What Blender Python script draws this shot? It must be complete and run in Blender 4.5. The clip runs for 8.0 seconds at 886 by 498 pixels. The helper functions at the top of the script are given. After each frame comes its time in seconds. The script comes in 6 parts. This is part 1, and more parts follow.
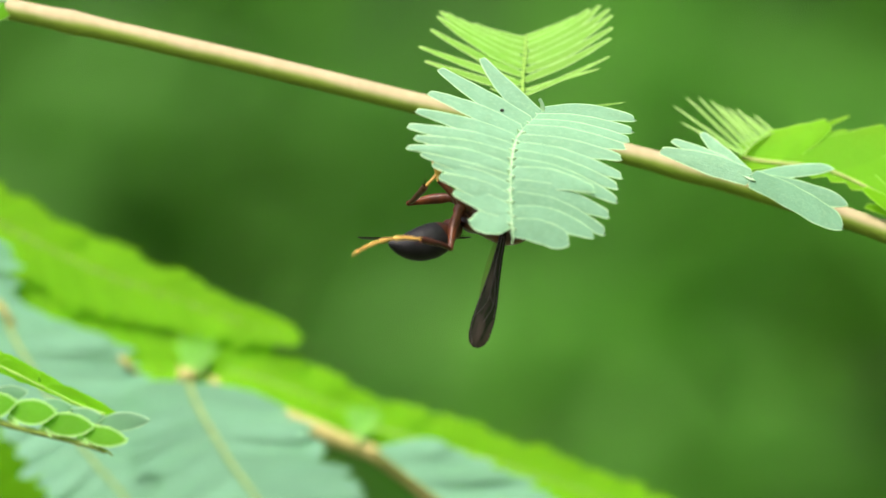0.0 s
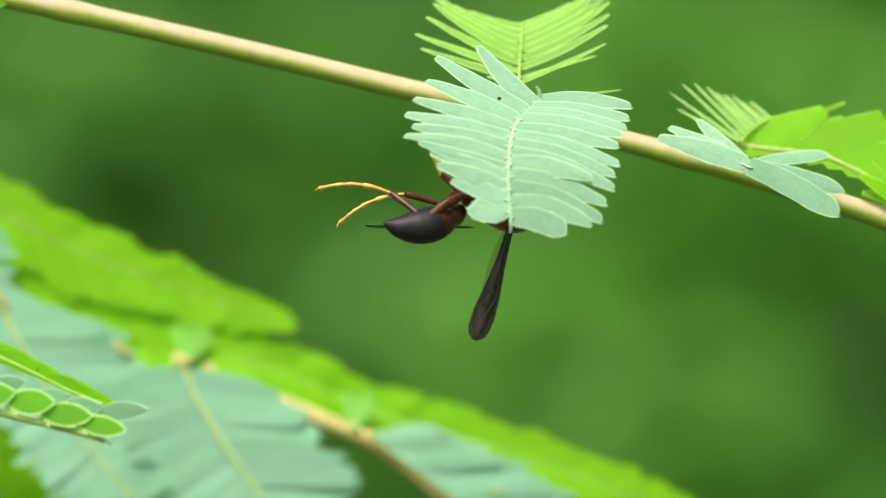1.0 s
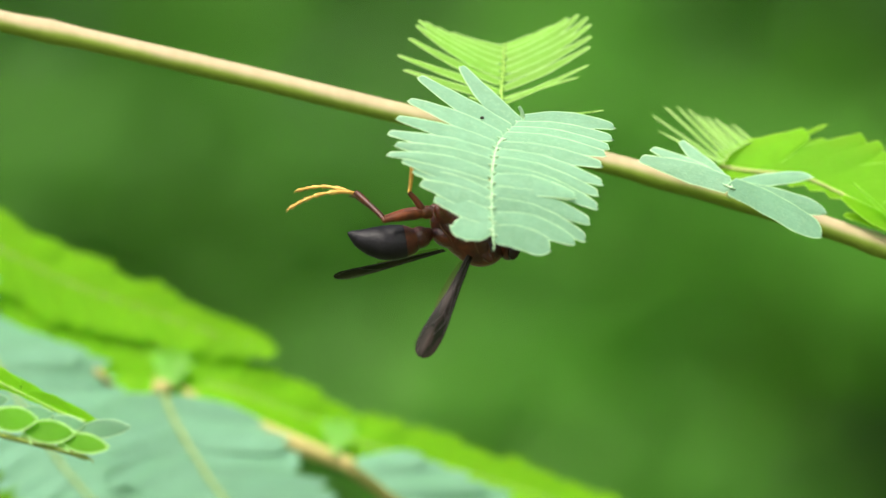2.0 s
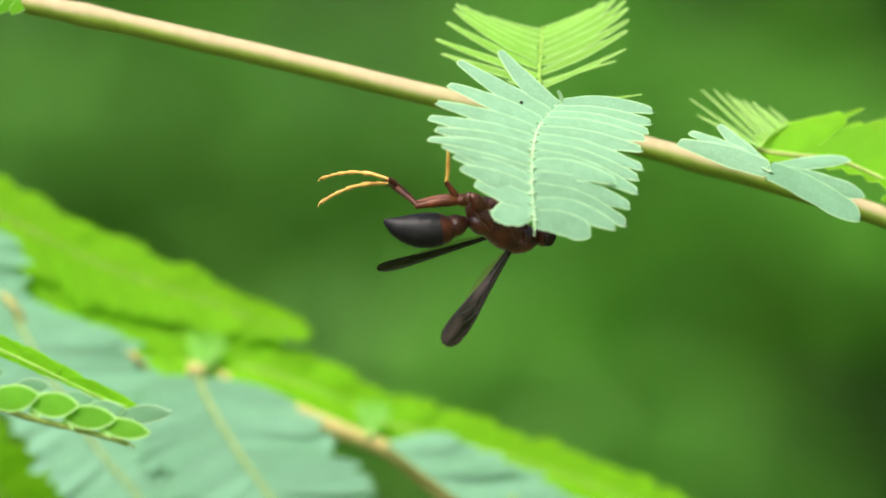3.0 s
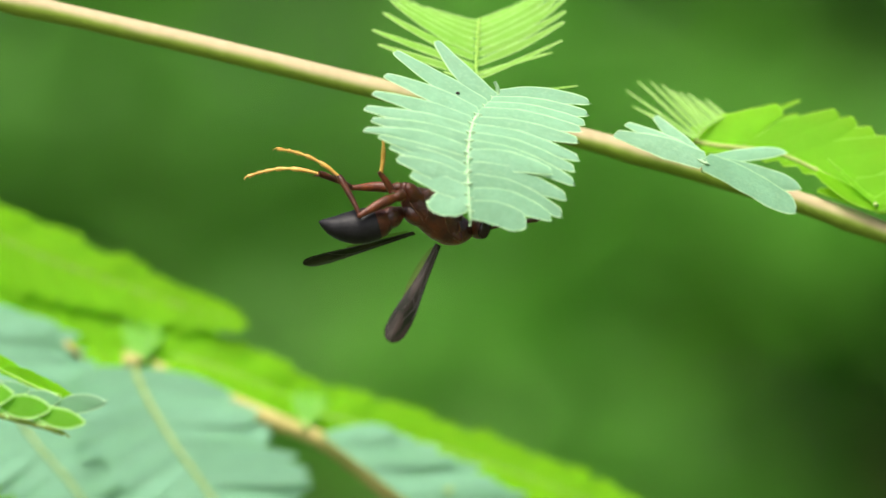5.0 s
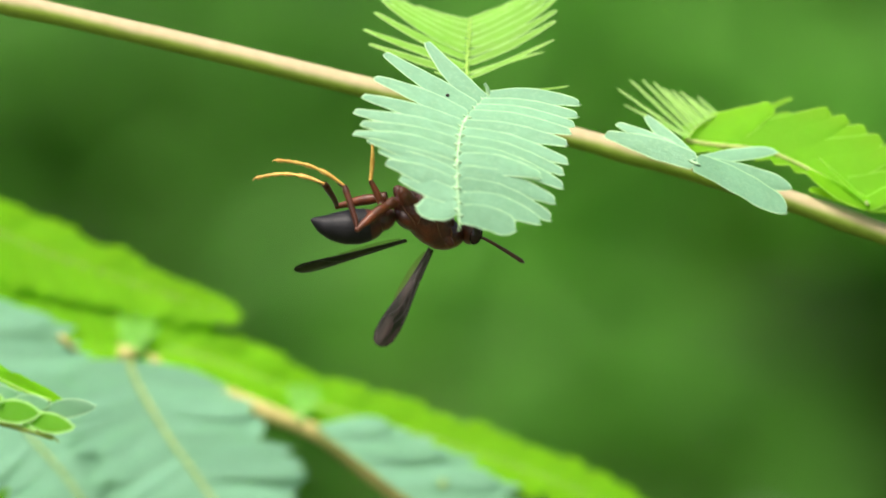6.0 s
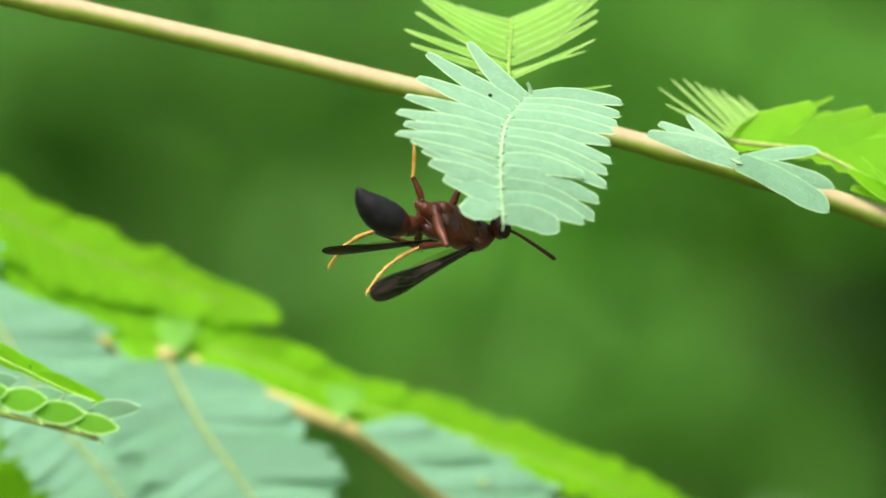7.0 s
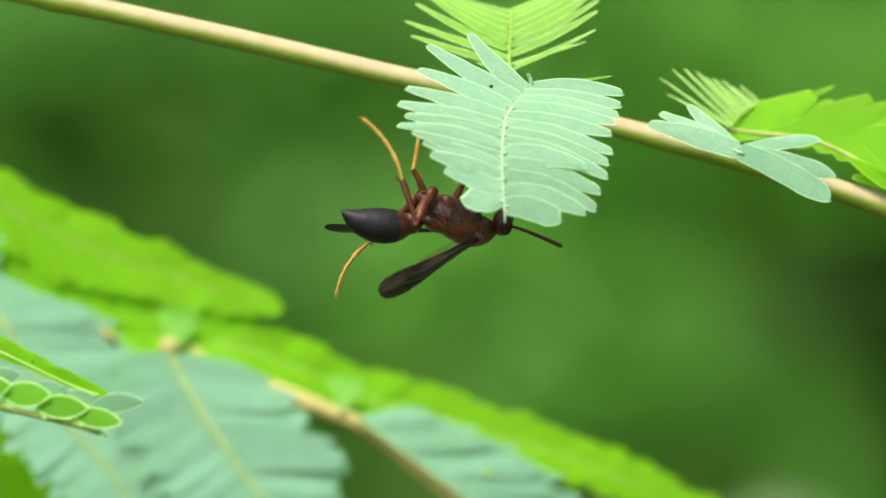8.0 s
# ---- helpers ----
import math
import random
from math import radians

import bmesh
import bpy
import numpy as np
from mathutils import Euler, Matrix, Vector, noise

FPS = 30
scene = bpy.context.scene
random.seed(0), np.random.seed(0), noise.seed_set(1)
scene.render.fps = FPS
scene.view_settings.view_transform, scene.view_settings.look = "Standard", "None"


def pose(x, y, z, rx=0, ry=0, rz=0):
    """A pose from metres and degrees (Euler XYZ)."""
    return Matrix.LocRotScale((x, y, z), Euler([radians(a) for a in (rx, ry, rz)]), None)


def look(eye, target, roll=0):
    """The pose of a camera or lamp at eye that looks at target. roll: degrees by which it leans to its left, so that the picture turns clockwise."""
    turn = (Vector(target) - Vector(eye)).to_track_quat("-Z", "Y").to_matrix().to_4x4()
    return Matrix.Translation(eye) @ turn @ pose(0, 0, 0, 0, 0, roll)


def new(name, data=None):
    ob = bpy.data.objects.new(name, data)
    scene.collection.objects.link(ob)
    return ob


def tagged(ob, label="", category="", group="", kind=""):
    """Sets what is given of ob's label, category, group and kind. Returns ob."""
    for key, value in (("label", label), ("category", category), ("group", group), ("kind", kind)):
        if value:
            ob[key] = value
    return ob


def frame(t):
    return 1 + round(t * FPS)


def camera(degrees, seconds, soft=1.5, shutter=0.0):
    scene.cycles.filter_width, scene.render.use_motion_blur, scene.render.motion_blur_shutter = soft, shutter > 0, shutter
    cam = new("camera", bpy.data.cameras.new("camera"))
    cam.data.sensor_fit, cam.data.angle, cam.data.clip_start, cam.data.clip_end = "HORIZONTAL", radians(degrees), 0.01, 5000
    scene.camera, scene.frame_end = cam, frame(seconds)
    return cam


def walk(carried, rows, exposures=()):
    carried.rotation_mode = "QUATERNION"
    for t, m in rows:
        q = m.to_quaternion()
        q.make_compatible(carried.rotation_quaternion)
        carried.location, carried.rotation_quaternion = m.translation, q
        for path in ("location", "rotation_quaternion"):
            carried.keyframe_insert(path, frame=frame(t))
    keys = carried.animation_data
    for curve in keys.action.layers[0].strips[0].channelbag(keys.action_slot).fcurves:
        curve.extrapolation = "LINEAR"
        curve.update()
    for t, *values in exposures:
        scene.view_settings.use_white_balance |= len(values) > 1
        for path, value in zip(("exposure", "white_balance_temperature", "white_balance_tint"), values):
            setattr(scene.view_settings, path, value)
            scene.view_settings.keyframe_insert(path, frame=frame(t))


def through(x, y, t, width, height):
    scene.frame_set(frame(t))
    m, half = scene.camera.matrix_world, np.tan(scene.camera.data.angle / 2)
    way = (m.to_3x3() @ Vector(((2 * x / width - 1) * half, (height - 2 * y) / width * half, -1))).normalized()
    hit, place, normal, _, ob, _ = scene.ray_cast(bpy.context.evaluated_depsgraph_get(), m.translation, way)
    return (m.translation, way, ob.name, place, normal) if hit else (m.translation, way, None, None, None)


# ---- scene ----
cam = camera(7.509, 8.0, soft=1.35, shutter=0.35)
cam.data.dof.use_dof = True
cam.data.dof.focus_distance = 0.787
cam.data.dof.aperture_fstop = 11.2
walk(cam, [
    (0.0, look((0.01176, -0.800, 1.20036), (0.00010, 0, 1.19995), 0.128)),
    (0.1, look((0.01104, -0.800, 1.20036), (0.00030, 0, 1.19988), 0.105)),
    (0.2, look((0.01038, -0.800, 1.20036), (0.00042, 0, 1.19934), 0.083)),
    (0.3, look((0.00966, -0.800, 1.20030), (0.00068, 0, 1.19933), 0.060)),
    (0.4, look((0.00894, -0.800, 1.20030), (0.00054, 0, 1.19919), 0.037)),
    (0.5, look((0.00828, -0.800, 1.20030), (0.00026, 0, 1.19905), 0.014)),
    (0.6, look((0.00804, -0.800, 1.20108), (-0.00017, 0, 1.19905), 0.008)),
    (0.7, look((0.00786, -0.800, 1.20192), (-0.00032, 0, 1.19886), 0.001)),
    (0.8, look((0.00762, -0.800, 1.20270), (-0.00015, 0, 1.19859), -0.005)),
    (0.9, look((0.00744, -0.800, 1.20354), (-0.00004, 0, 1.19854), -0.011)),
    (1.0, look((0.00726, -0.800, 1.20432), (0.00048, 0, 1.19847), -0.018)),
    (1.1, look((0.00930, -0.800, 1.20420), (0.00111, 0, 1.19873), -0.077)),
    (1.2, look((0.01140, -0.800, 1.20414), (0.00187, 0, 1.19898), -0.136)),
    (2.3, look((-0.00072, -0.800, 1.18776), (0.00085, 0, 1.20105), 0.062)),
    (2.4, look((-0.00204, -0.800, 1.18644), (-0.00019, 0, 1.20080), 0.035)),
    (2.5, look((-0.00336, -0.800, 1.18512), (-0.00122, 0, 1.20040), 0.009)),
    (2.6, look((-0.00378, -0.800, 1.18746), (-0.00206, 0, 1.19982), 0.004)),
    (2.7, look((-0.00426, -0.800, 1.18980), (-0.00264, 0, 1.19943), -0.001)),
    (2.8, look((-0.00474, -0.800, 1.19214), (-0.00261, 0, 1.19905), -0.005)),
    (2.9, look((-0.00516, -0.800, 1.19448), (-0.00225, 0, 1.19913), -0.010)),
    (3.0, look((-0.00564, -0.800, 1.19682), (-0.00189, 0, 1.19908), -0.015)),
    (3.1, look((-0.00576, -0.800, 1.19724), (-0.00113, 0, 1.19974), -0.008)),
    (3.2, look((-0.00588, -0.800, 1.19772), (-0.00092, 0, 1.20034), -0.001)),
    (3.3, look((-0.00600, -0.800, 1.19814), (-0.00057, 0, 1.20061), 0.006)),
    (3.4, look((-0.00612, -0.800, 1.19862), (0.00018, 0, 1.20154), 0.013)),
    (3.5, look((-0.00624, -0.800, 1.19904), (0.00160, 0, 1.20214), 0.021)),
    (3.6, look((-0.00534, -0.800, 1.19784), (0.00330, 0, 1.20279), 0.039)),
    (3.7, look((-0.00438, -0.800, 1.19664), (0.00454, 0, 1.20305), 0.057)),
    (3.8, look((-0.00348, -0.800, 1.19550), (0.00584, 0, 1.20251), 0.076)),
    (3.9, look((-0.00258, -0.800, 1.19430), (0.00701, 0, 1.20156), 0.094)),
    (4.0, look((-0.00162, -0.800, 1.19310), (0.00778, 0, 1.20014), 0.112)),
    (4.1, look((-0.00114, -0.800, 1.19112), (0.00824, 0, 1.19833), 0.034)),
    (4.2, look((-0.00066, -0.800, 1.18920), (0.00856, 0, 1.19684), -0.044)),
    (5.3, look((-0.00582, -0.800, 1.20120), (0.00413, 0, 1.20122), 0.300)),
    (5.4, look((-0.00540, -0.800, 1.20354), (0.00394, 0, 1.20255), 0.373)),
    (5.5, look((-0.00498, -0.800, 1.20582), (0.00435, 0, 1.20274), 0.447)),
    (5.6, look((-0.00348, -0.800, 1.20708), (0.00486, 0, 1.20259), 0.380)),
    (5.7, look((-0.00204, -0.800, 1.20828), (0.00538, 0, 1.20176), 0.313)),
    (5.8, look((-0.00054, -0.800, 1.20954), (0.00537, 0, 1.20060), 0.246)),
    (5.9, look((0.00096, -0.800, 1.21074), (0.00582, 0, 1.19924), 0.179)),
    (6.0, look((0.00240, -0.800, 1.21194), (0.00673, 0, 1.19794), 0.112)),
    (6.1, look((0.00222, -0.800, 1.21104), (0.00817, 0, 1.19663), 0.048)),
    (6.2, look((0.00204, -0.800, 1.21008), (0.00894, 0, 1.19552), -0.017)),
    (6.3, look((0.00186, -0.800, 1.20912), (0.00803, 0, 1.19488), -0.081)),
    (6.4, look((0.00162, -0.800, 1.20816), (0.00678, 0, 1.19431), -0.146)),
    (6.5, look((0.00144, -0.800, 1.20720), (0.00641, 0, 1.19460), -0.211)),
    (6.6, look((0.00054, -0.800, 1.20810), (0.00498, 0, 1.19449), -0.177)),
    (6.7, look((-0.00036, -0.800, 1.20900), (0.00408, 0, 1.19529), -0.143)),
    (6.8, look((-0.00132, -0.800, 1.20984), (0.00333, 0, 1.19618), -0.109)),
    (6.9, look((-0.00222, -0.800, 1.21074), (0.00276, 0, 1.19692), -0.075)),
    (7.0, look((-0.00312, -0.800, 1.21164), (0.00173, 0, 1.19793), -0.041)),
    (7.1, look((-0.00282, -0.800, 1.21278), (0.00183, 0, 1.19870), -0.050)),
    (7.2, look((-0.00252, -0.800, 1.21392), (0.00185, 0, 1.19881), -0.059)),
    (7.3, look((-0.00216, -0.800, 1.21512), (0.00169, 0, 1.19911), -0.068)),
    (7.4, look((-0.00186, -0.800, 1.21626), (0.00191, 0, 1.19901), -0.077)),
    (7.5, look((-0.00156, -0.800, 1.21740), (0.00214, 0, 1.19857), -0.086)),
    (7.6, look((-0.00204, -0.800, 1.21668), (0.00254, 0, 1.19787), -0.148)),
    (7.7, look((-0.00246, -0.800, 1.21596), (0.00240, 0, 1.19748), -0.211)),
    (7.8, look((-0.00294, -0.800, 1.21524), (0.00239, 0, 1.19684), -0.273)),
    (7.9, look((-0.00342, -0.800, 1.21452), (0.00186, 0, 1.19734), -0.335)),
    (8.0, look((-0.00384, -0.800, 1.21380), (0.00152, 0, 1.19690), -0.397)),
])

# ---- world, sun, exposure ----
world = bpy.data.worlds.new("sky")
scene.world = world
world.use_nodes = True
_n = world.node_tree.nodes
_sky = _n.new("ShaderNodeTexSky")
_sky.sky_type = "NISHITA"
_sky.sun_disc = False
_sky.sun_elevation = radians(58)
_sky.sun_rotation = radians(205)
_sky.dust_density = 6.0
_sky.air_density = 0.7
world.node_tree.links.new(_sky.outputs[0], _n["Background"].inputs[0])
_n["Background"].inputs[1].default_value = 0.15

sun = new("sun", bpy.data.lights.new("sun", "SUN"))
sun.data.energy = 2.5
sun.data.angle = radians(22)
sun.data.color = (1.0, 0.96, 0.88)
sun.matrix_world = look((-1.0, -2.2, 5.2), (0, 0, 1.2))
scene.view_settings.exposure = 0.55

# ---- materials ----
MM = 0.001
HEIGHT = 1.2


def material(name):
    m = bpy.data.materials.new(name)
    m.use_nodes = True
    m.node_tree.nodes.clear()
    return m, m.node_tree.nodes, m.node_tree.links


def mixed(n, l, fac, a, b, blend="MIX"):
    """A colour mix node; fac, a and b are sockets or values."""
    x = n.new("ShaderNodeMix")
    x.data_type, x.blend_type = "RGBA", blend
    for s, v in ((x.inputs[0], fac), (x.inputs[6], a), (x.inputs[7], b)):
        if hasattr(v, "is_output"):
            l.new(v, s)
        elif isinstance(v, (int, float)):
            s.default_value = v
        else:
            s.default_value = (*v, 1)
    return x.outputs[2]


def ramp(n, l, fac, a, b):
    r = n.new("ShaderNodeMapRange")
    r.interpolation_type = "SMOOTHSTEP"
    l.new(fac, r.inputs[0])
    r.inputs[1].default_value, r.inputs[2].default_value = a, b
    return r.outputs[0]


def noise_tex(n, l, scale, detail=3.0, coords="Object"):
    c = n.new("ShaderNodeTexCoord")
    t = n.new("ShaderNodeTexNoise")
    t.inputs["Scale"].default_value, t.inputs["Detail"].default_value = scale, detail
    l.new(c.outputs[coords], t.inputs["Vector"])
    return t.outputs["Fac"]


def math_node(n, l, op, a, b=0.0):
    x = n.new("ShaderNodeMath")
    x.operation = op
    for s, v in ((x.inputs[0], a), (x.inputs[1], b)):
        if hasattr(v, "is_output"):
            l.new(v, s)
        else:
            s.default_value = v
    return x.outputs[0]


def leaf_material(name, face, light_through, margin, rough=0.5, through=0.4, gloss=0.35, veined=0.12, rim=0.8, edge_at=0.458, flecks=0.20, rim_mm=0.0, fade=0.0):
    """A thin leaflet: reflected colour, colour of the light that passes through, and a paler margin.
    rim_mm: the margin's width, for leaflets that carry their distance to the margin in a second map; fade: how far it thins out towards the base."""
    m, n, l = material(name)
    uv = n.new("ShaderNodeUVMap")
    uv.uv_map = "UVMap"
    sep = n.new("ShaderNodeSeparateXYZ")
    l.new(uv.outputs[0], sep.inputs[0])
    across = math_node(n, l, "ABSOLUTE", math_node(n, l, "SUBTRACT", sep.outputs[1], 0.5))
    edge = ramp(n, l, across, edge_at, edge_at + 0.016)
    if rim_mm:
        far = n.new("ShaderNodeUVMap")
        far.uv_map = "rim"
        gap = n.new("ShaderNodeSeparateXYZ")
        l.new(far.outputs[0], gap.inputs[0])
        edge = ramp(n, l, gap.outputs[1], rim_mm * 1.35, rim_mm * 0.55)
    if fade:
        edge = math_node(n, l, "MULTIPLY", edge, math_node(n, l, "ADD", math_node(n, l, "MULTIPLY", ramp(n, l, sep.outputs[0], 0.25, 0.85), fade), 1 - fade))
    vein = ramp(n, l, math_node(n, l, "ABSOLUTE", math_node(n, l, "SUBTRACT", sep.outputs[1], 0.60)), 0.035, 0.0)
    stretch = n.new("ShaderNodeMapping")
    stretch.inputs["Scale"].default_value = (5.0, 26.0, 1.0)
    stretch.inputs["Rotation"].default_value = (0, 0, radians(12))
    l.new(uv.outputs[0], stretch.inputs[0])
    rib = n.new("ShaderNodeTexNoise")
    rib.inputs["Scale"].default_value, rib.inputs["Detail"].default_value = 1.0, 3.0
    l.new(stretch.outputs[0], rib.inputs[0])
    info = n.new("ShaderNodeObjectInfo")
    tone = mixed(n, l, info.outputs["Random"], [c * 0.86 for c in face], [min(1, c * 1.12) for c in face])
    own = n.new("ShaderNodeVectorMath")
    own.operation = "MULTIPLY_ADD"
    l.new(uv.outputs[0], own.inputs[0])
    own.inputs[1].default_value = (9.0, 2.4, 1.0)
    shift = n.new("ShaderNodeCombineXYZ")
    for k in range(3):
        l.new(math_node(n, l, "MULTIPLY", info.outputs["Random"], 37.0 + 11 * k), shift.inputs[k])
    l.new(shift.outputs[0], own.inputs[2])
    def mottle(scale, detail):
        t = n.new("ShaderNodeTexNoise")
        t.inputs["Scale"].default_value, t.inputs["Detail"].default_value = scale, detail
        l.new(own.outputs[0], t.inputs["Vector"])
        return t.outputs["Fac"]
    blot = ramp(n, l, mottle(0.6, 3.0), 0.38, 0.68)
    tone = mixed(n, l, math_node(n, l, "MULTIPLY", blot, 0.45), tone, [c * 0.8 for c in face])
    fleck = ramp(n, l, mottle(3.2, 3.0), 0.48, 0.70)
    tone = mixed(n, l, math_node(n, l, "MULTIPLY", fleck, flecks), tone, margin)
    tone = mixed(n, l, math_node(n, l, "MULTIPLY", rib.outputs["Fac"], 0.14), tone, margin)
    tone = mixed(n, l, math_node(n, l, "MULTIPLY", vein, veined), tone, margin)
    tone = mixed(n, l, math_node(n, l, "MULTIPLY", edge, rim), tone, margin)
    if fade:
        worn = ramp(n, l, mottle(1.1, 2.0), 0.42, 0.60)
        tone = mixed(n, l, math_node(n, l, "MULTIPLY", worn, 0.16), tone, [min(1, c * 1.25 + 0.03) for c in face])
    thr = mixed(n, l, edge, light_through, [min(1, c * 1.3 + 0.05) for c in light_through])
    front = n.new("ShaderNodeBsdfPrincipled")
    l.new(tone, front.inputs["Base Color"])
    front.inputs["Roughness"].default_value = rough
    front.inputs["Specular IOR Level"].default_value = gloss
    bump = n.new("ShaderNodeBump")
    bump.inputs["Strength"].default_value, bump.inputs["Distance"].default_value = 0.25, 0.0003
    l.new(math_node(n, l, "ADD", rib.outputs["Fac"], mottle(5.0, 2.0)), bump.inputs["Height"])
    l.new(bump.outputs[0], front.inputs["Normal"])
    back = n.new("ShaderNodeBsdfTranslucent")
    l.new(thr, back.inputs[0])
    mix = n.new("ShaderNodeMixShader")
    mix.inputs[0].default_value = through
    l.new(front.outputs[0], mix.inputs[1])
    l.new(back.outputs[0], mix.inputs[2])
    o = n.new("ShaderNodeOutputMaterial")
    l.new(mix.outputs[0], o.inputs[0])
    return m


LEAF_HANGING = leaf_material("hanging_leaflet", (0.265, 0.575, 0.370), (0.28, 0.60, 0.12), (0.44, 0.76, 0.42), through=0.25, rim=0.4, veined=0.05)
# Bright green of light coming through, put into the reflected face colour.
LEAF_BACKLIT = leaf_material("backlit_green_leaflet", (0.19, 0.485, 0.004), (0.36, 0.86, 0.006), (0.32, 0.62, 0.03), through=0.45, gloss=0.12, veined=0.0, rim=0.5, flecks=0.1)
LEAF_GREEN = leaf_material("green_leaflet", (0.17, 0.51, 0.004), (0.32, 0.88, 0.006), (0.62, 0.90, 0.36), through=0.45, gloss=0.12, veined=0.04, rim=0.95, edge_at=0.425, flecks=0.05)
BLADE_PALE = leaf_material("glaucous_blade", (0.215, 0.455, 0.280), (0.26, 0.56, 0.12), (0.58, 0.82, 0.46), through=0.25, veined=0.05, flecks=0.16, rim=0.85, rim_mm=0.135, fade=0.30)
BLADE_YOUNG = leaf_material("young_blade", (0.22, 0.52, 0.05), (0.38, 0.80, 0.045), (0.64, 0.87, 0.36), through=0.45, gloss=0.2, veined=0.03, rim=0.6, rim_mm=0.14)
# Same green for the blades: transmitted light held in the face colour.
BLADE_BACKLIT = leaf_material("backlit_blade", (0.18, 0.485, 0.004), (0.36, 0.86, 0.006), (0.42, 0.70, 0.10), through=0.45, gloss=0.12, veined=0.0, rim=0.6, flecks=0.08, rim_mm=0.14)
BLADE_GREEN = leaf_material("green_blade", (0.115, 0.40, 0.004), (0.26, 0.74, 0.006), (0.60, 0.88, 0.34), through=0.42, gloss=0.12, veined=0.03, rim=0.95, flecks=0.05, rim_mm=0.22)
BLADE_SOFT = leaf_material("soft_blade", (0.20, 0.505, 0.055), (0.32, 0.72, 0.07), (0.27, 0.58, 0.12), through=0.40, veined=0.0, rim=0.4, rim_mm=0.12)
BLADE_FOLD = leaf_material("folded_blade", (0.17, 0.47, 0.004), (0.34, 0.82, 0.006), (0.26, 0.56, 0.03), through=0.42, gloss=0.12, veined=0.0, rim=0.12, flecks=0.06, rim_mm=0.2)
BLADE_SHEER = leaf_material("sheer_blade", (0.17, 0.40, 0.22), (0.26, 0.56, 0.14), (0.56, 0.80, 0.48), through=0.35, veined=0.02, flecks=0.08, rim=0.85, rim_mm=0.12)


def solid_material(name, a, b, scale, rough=0.5, bump=0.0, gloss=0.4, coords="Object", sheen=0.0, metal=0.0):
    m, n, l = material(name)
    f = ramp(n, l, noise_tex(n, l, scale, 4, coords), 0.3, 0.7)
    fine = noise_tex(n, l, scale * 6, 2, coords)
    p = n.new("ShaderNodeBsdfPrincipled")
    c = mixed(n, l, f, a, b)
    c = mixed(n, l, math_node(n, l, "MULTIPLY", fine, 0.4), c, [v * 0.6 for v in a])
    l.new(c, p.inputs["Base Color"])
    p.inputs["Roughness"].default_value = rough
    p.inputs["Specular IOR Level"].default_value = gloss
    p.inputs["Sheen Weight"].default_value = sheen
    if bump:
        b2 = n.new("ShaderNodeBump")
        b2.inputs["Strength"].default_value, b2.inputs["Distance"].default_value = 0.5, bump
        l.new(fine, b2.inputs["Height"])
        l.new(b2.outputs[0], p.inputs["Normal"])
    o = n.new("ShaderNodeOutputMaterial")
    l.new(p.outputs[0], o.inputs[0])
    return m


def bark_material():
    """Young twig: tan skin on one side, green on the other, fine lengthwise streaks."""
    m, n, l = material("twig_skin")
    uv = n.new("ShaderNodeUVMap")
    sep = n.new("ShaderNodeSeparateXYZ")
    l.new(uv.outputs[0], sep.inputs[0])
    side = math_node(n, l, "ABSOLUTE", math_node(n, l, "SUBTRACT", sep.outputs[1], 0.5))
    wob = math_node(n, l, "MULTIPLY", math_node(n, l, "SUBTRACT", noise_tex(n, l, 90), 0.5), 0.16)
    f = ramp(n, l, math_node(n, l, "ADD", side, wob), 0.19, 0.31)
    fine = noise_tex(n, l, 700, 3)
    tan = mixed(n, l, fine, (0.54, 0.45, 0.27), (0.40, 0.32, 0.17))
    green = mixed(n, l, fine, (0.25, 0.36, 0.04), (0.17, 0.27, 0.025))
    p = n.new("ShaderNodeBsdfPrincipled")
    l.new(mixed(n, l, f, tan, green), p.inputs["Base Color"])
    p.inputs["Roughness"].default_value = 0.75
    p.inputs["Specular IOR Level"].default_value = 0.25
    bump = n.new("ShaderNodeBump")
    bump.inputs["Strength"].default_value, bump.inputs["Distance"].default_value = 0.4, 0.0002
    l.new(fine, bump.inputs["Height"])
    l.new(bump.outputs[0], p.inputs["Normal"])
    o = n.new("ShaderNodeOutputMaterial")
    l.new(p.outputs[0], o.inputs[0])
    return m


TWIG = bark_material()
RIB_PALE = solid_material("pale_midrib", (0.50, 0.74, 0.40), (0.38, 0.64, 0.34), 700, 0.6)
RIB_OLIVE = solid_material("olive_rachis", (0.30, 0.40, 0.07), (0.46, 0.56, 0.16), 400, 0.6)
RIB_DEEP = solid_material("deep_rachis", (0.13, 0.22, 0.02), (0.30, 0.42, 0.07), 400, 0.6)
RIB_YELLOW = solid_material("yellow_midrib", (0.60, 0.76, 0.26), (0.50, 0.68, 0.20), 500, 0.6)
RIB_GREEN = solid_material("green_midrib", (0.36, 0.62, 0.10), (0.28, 0.52, 0.07), 500, 0.6)
RIB_TAN = solid_material("tan_midrib", (0.58, 0.51, 0.18), (0.42, 0.39, 0.11), 300, 0.6)
STEM = solid_material("stem_bark", (0.16, 0.17, 0.06), (0.10, 0.11, 0.04), 60, 0.8, 0.001)
SPECK = solid_material("dark_speck", (0.02, 0.02, 0.015), (0.05, 0.04, 0.03), 900, 0.7)


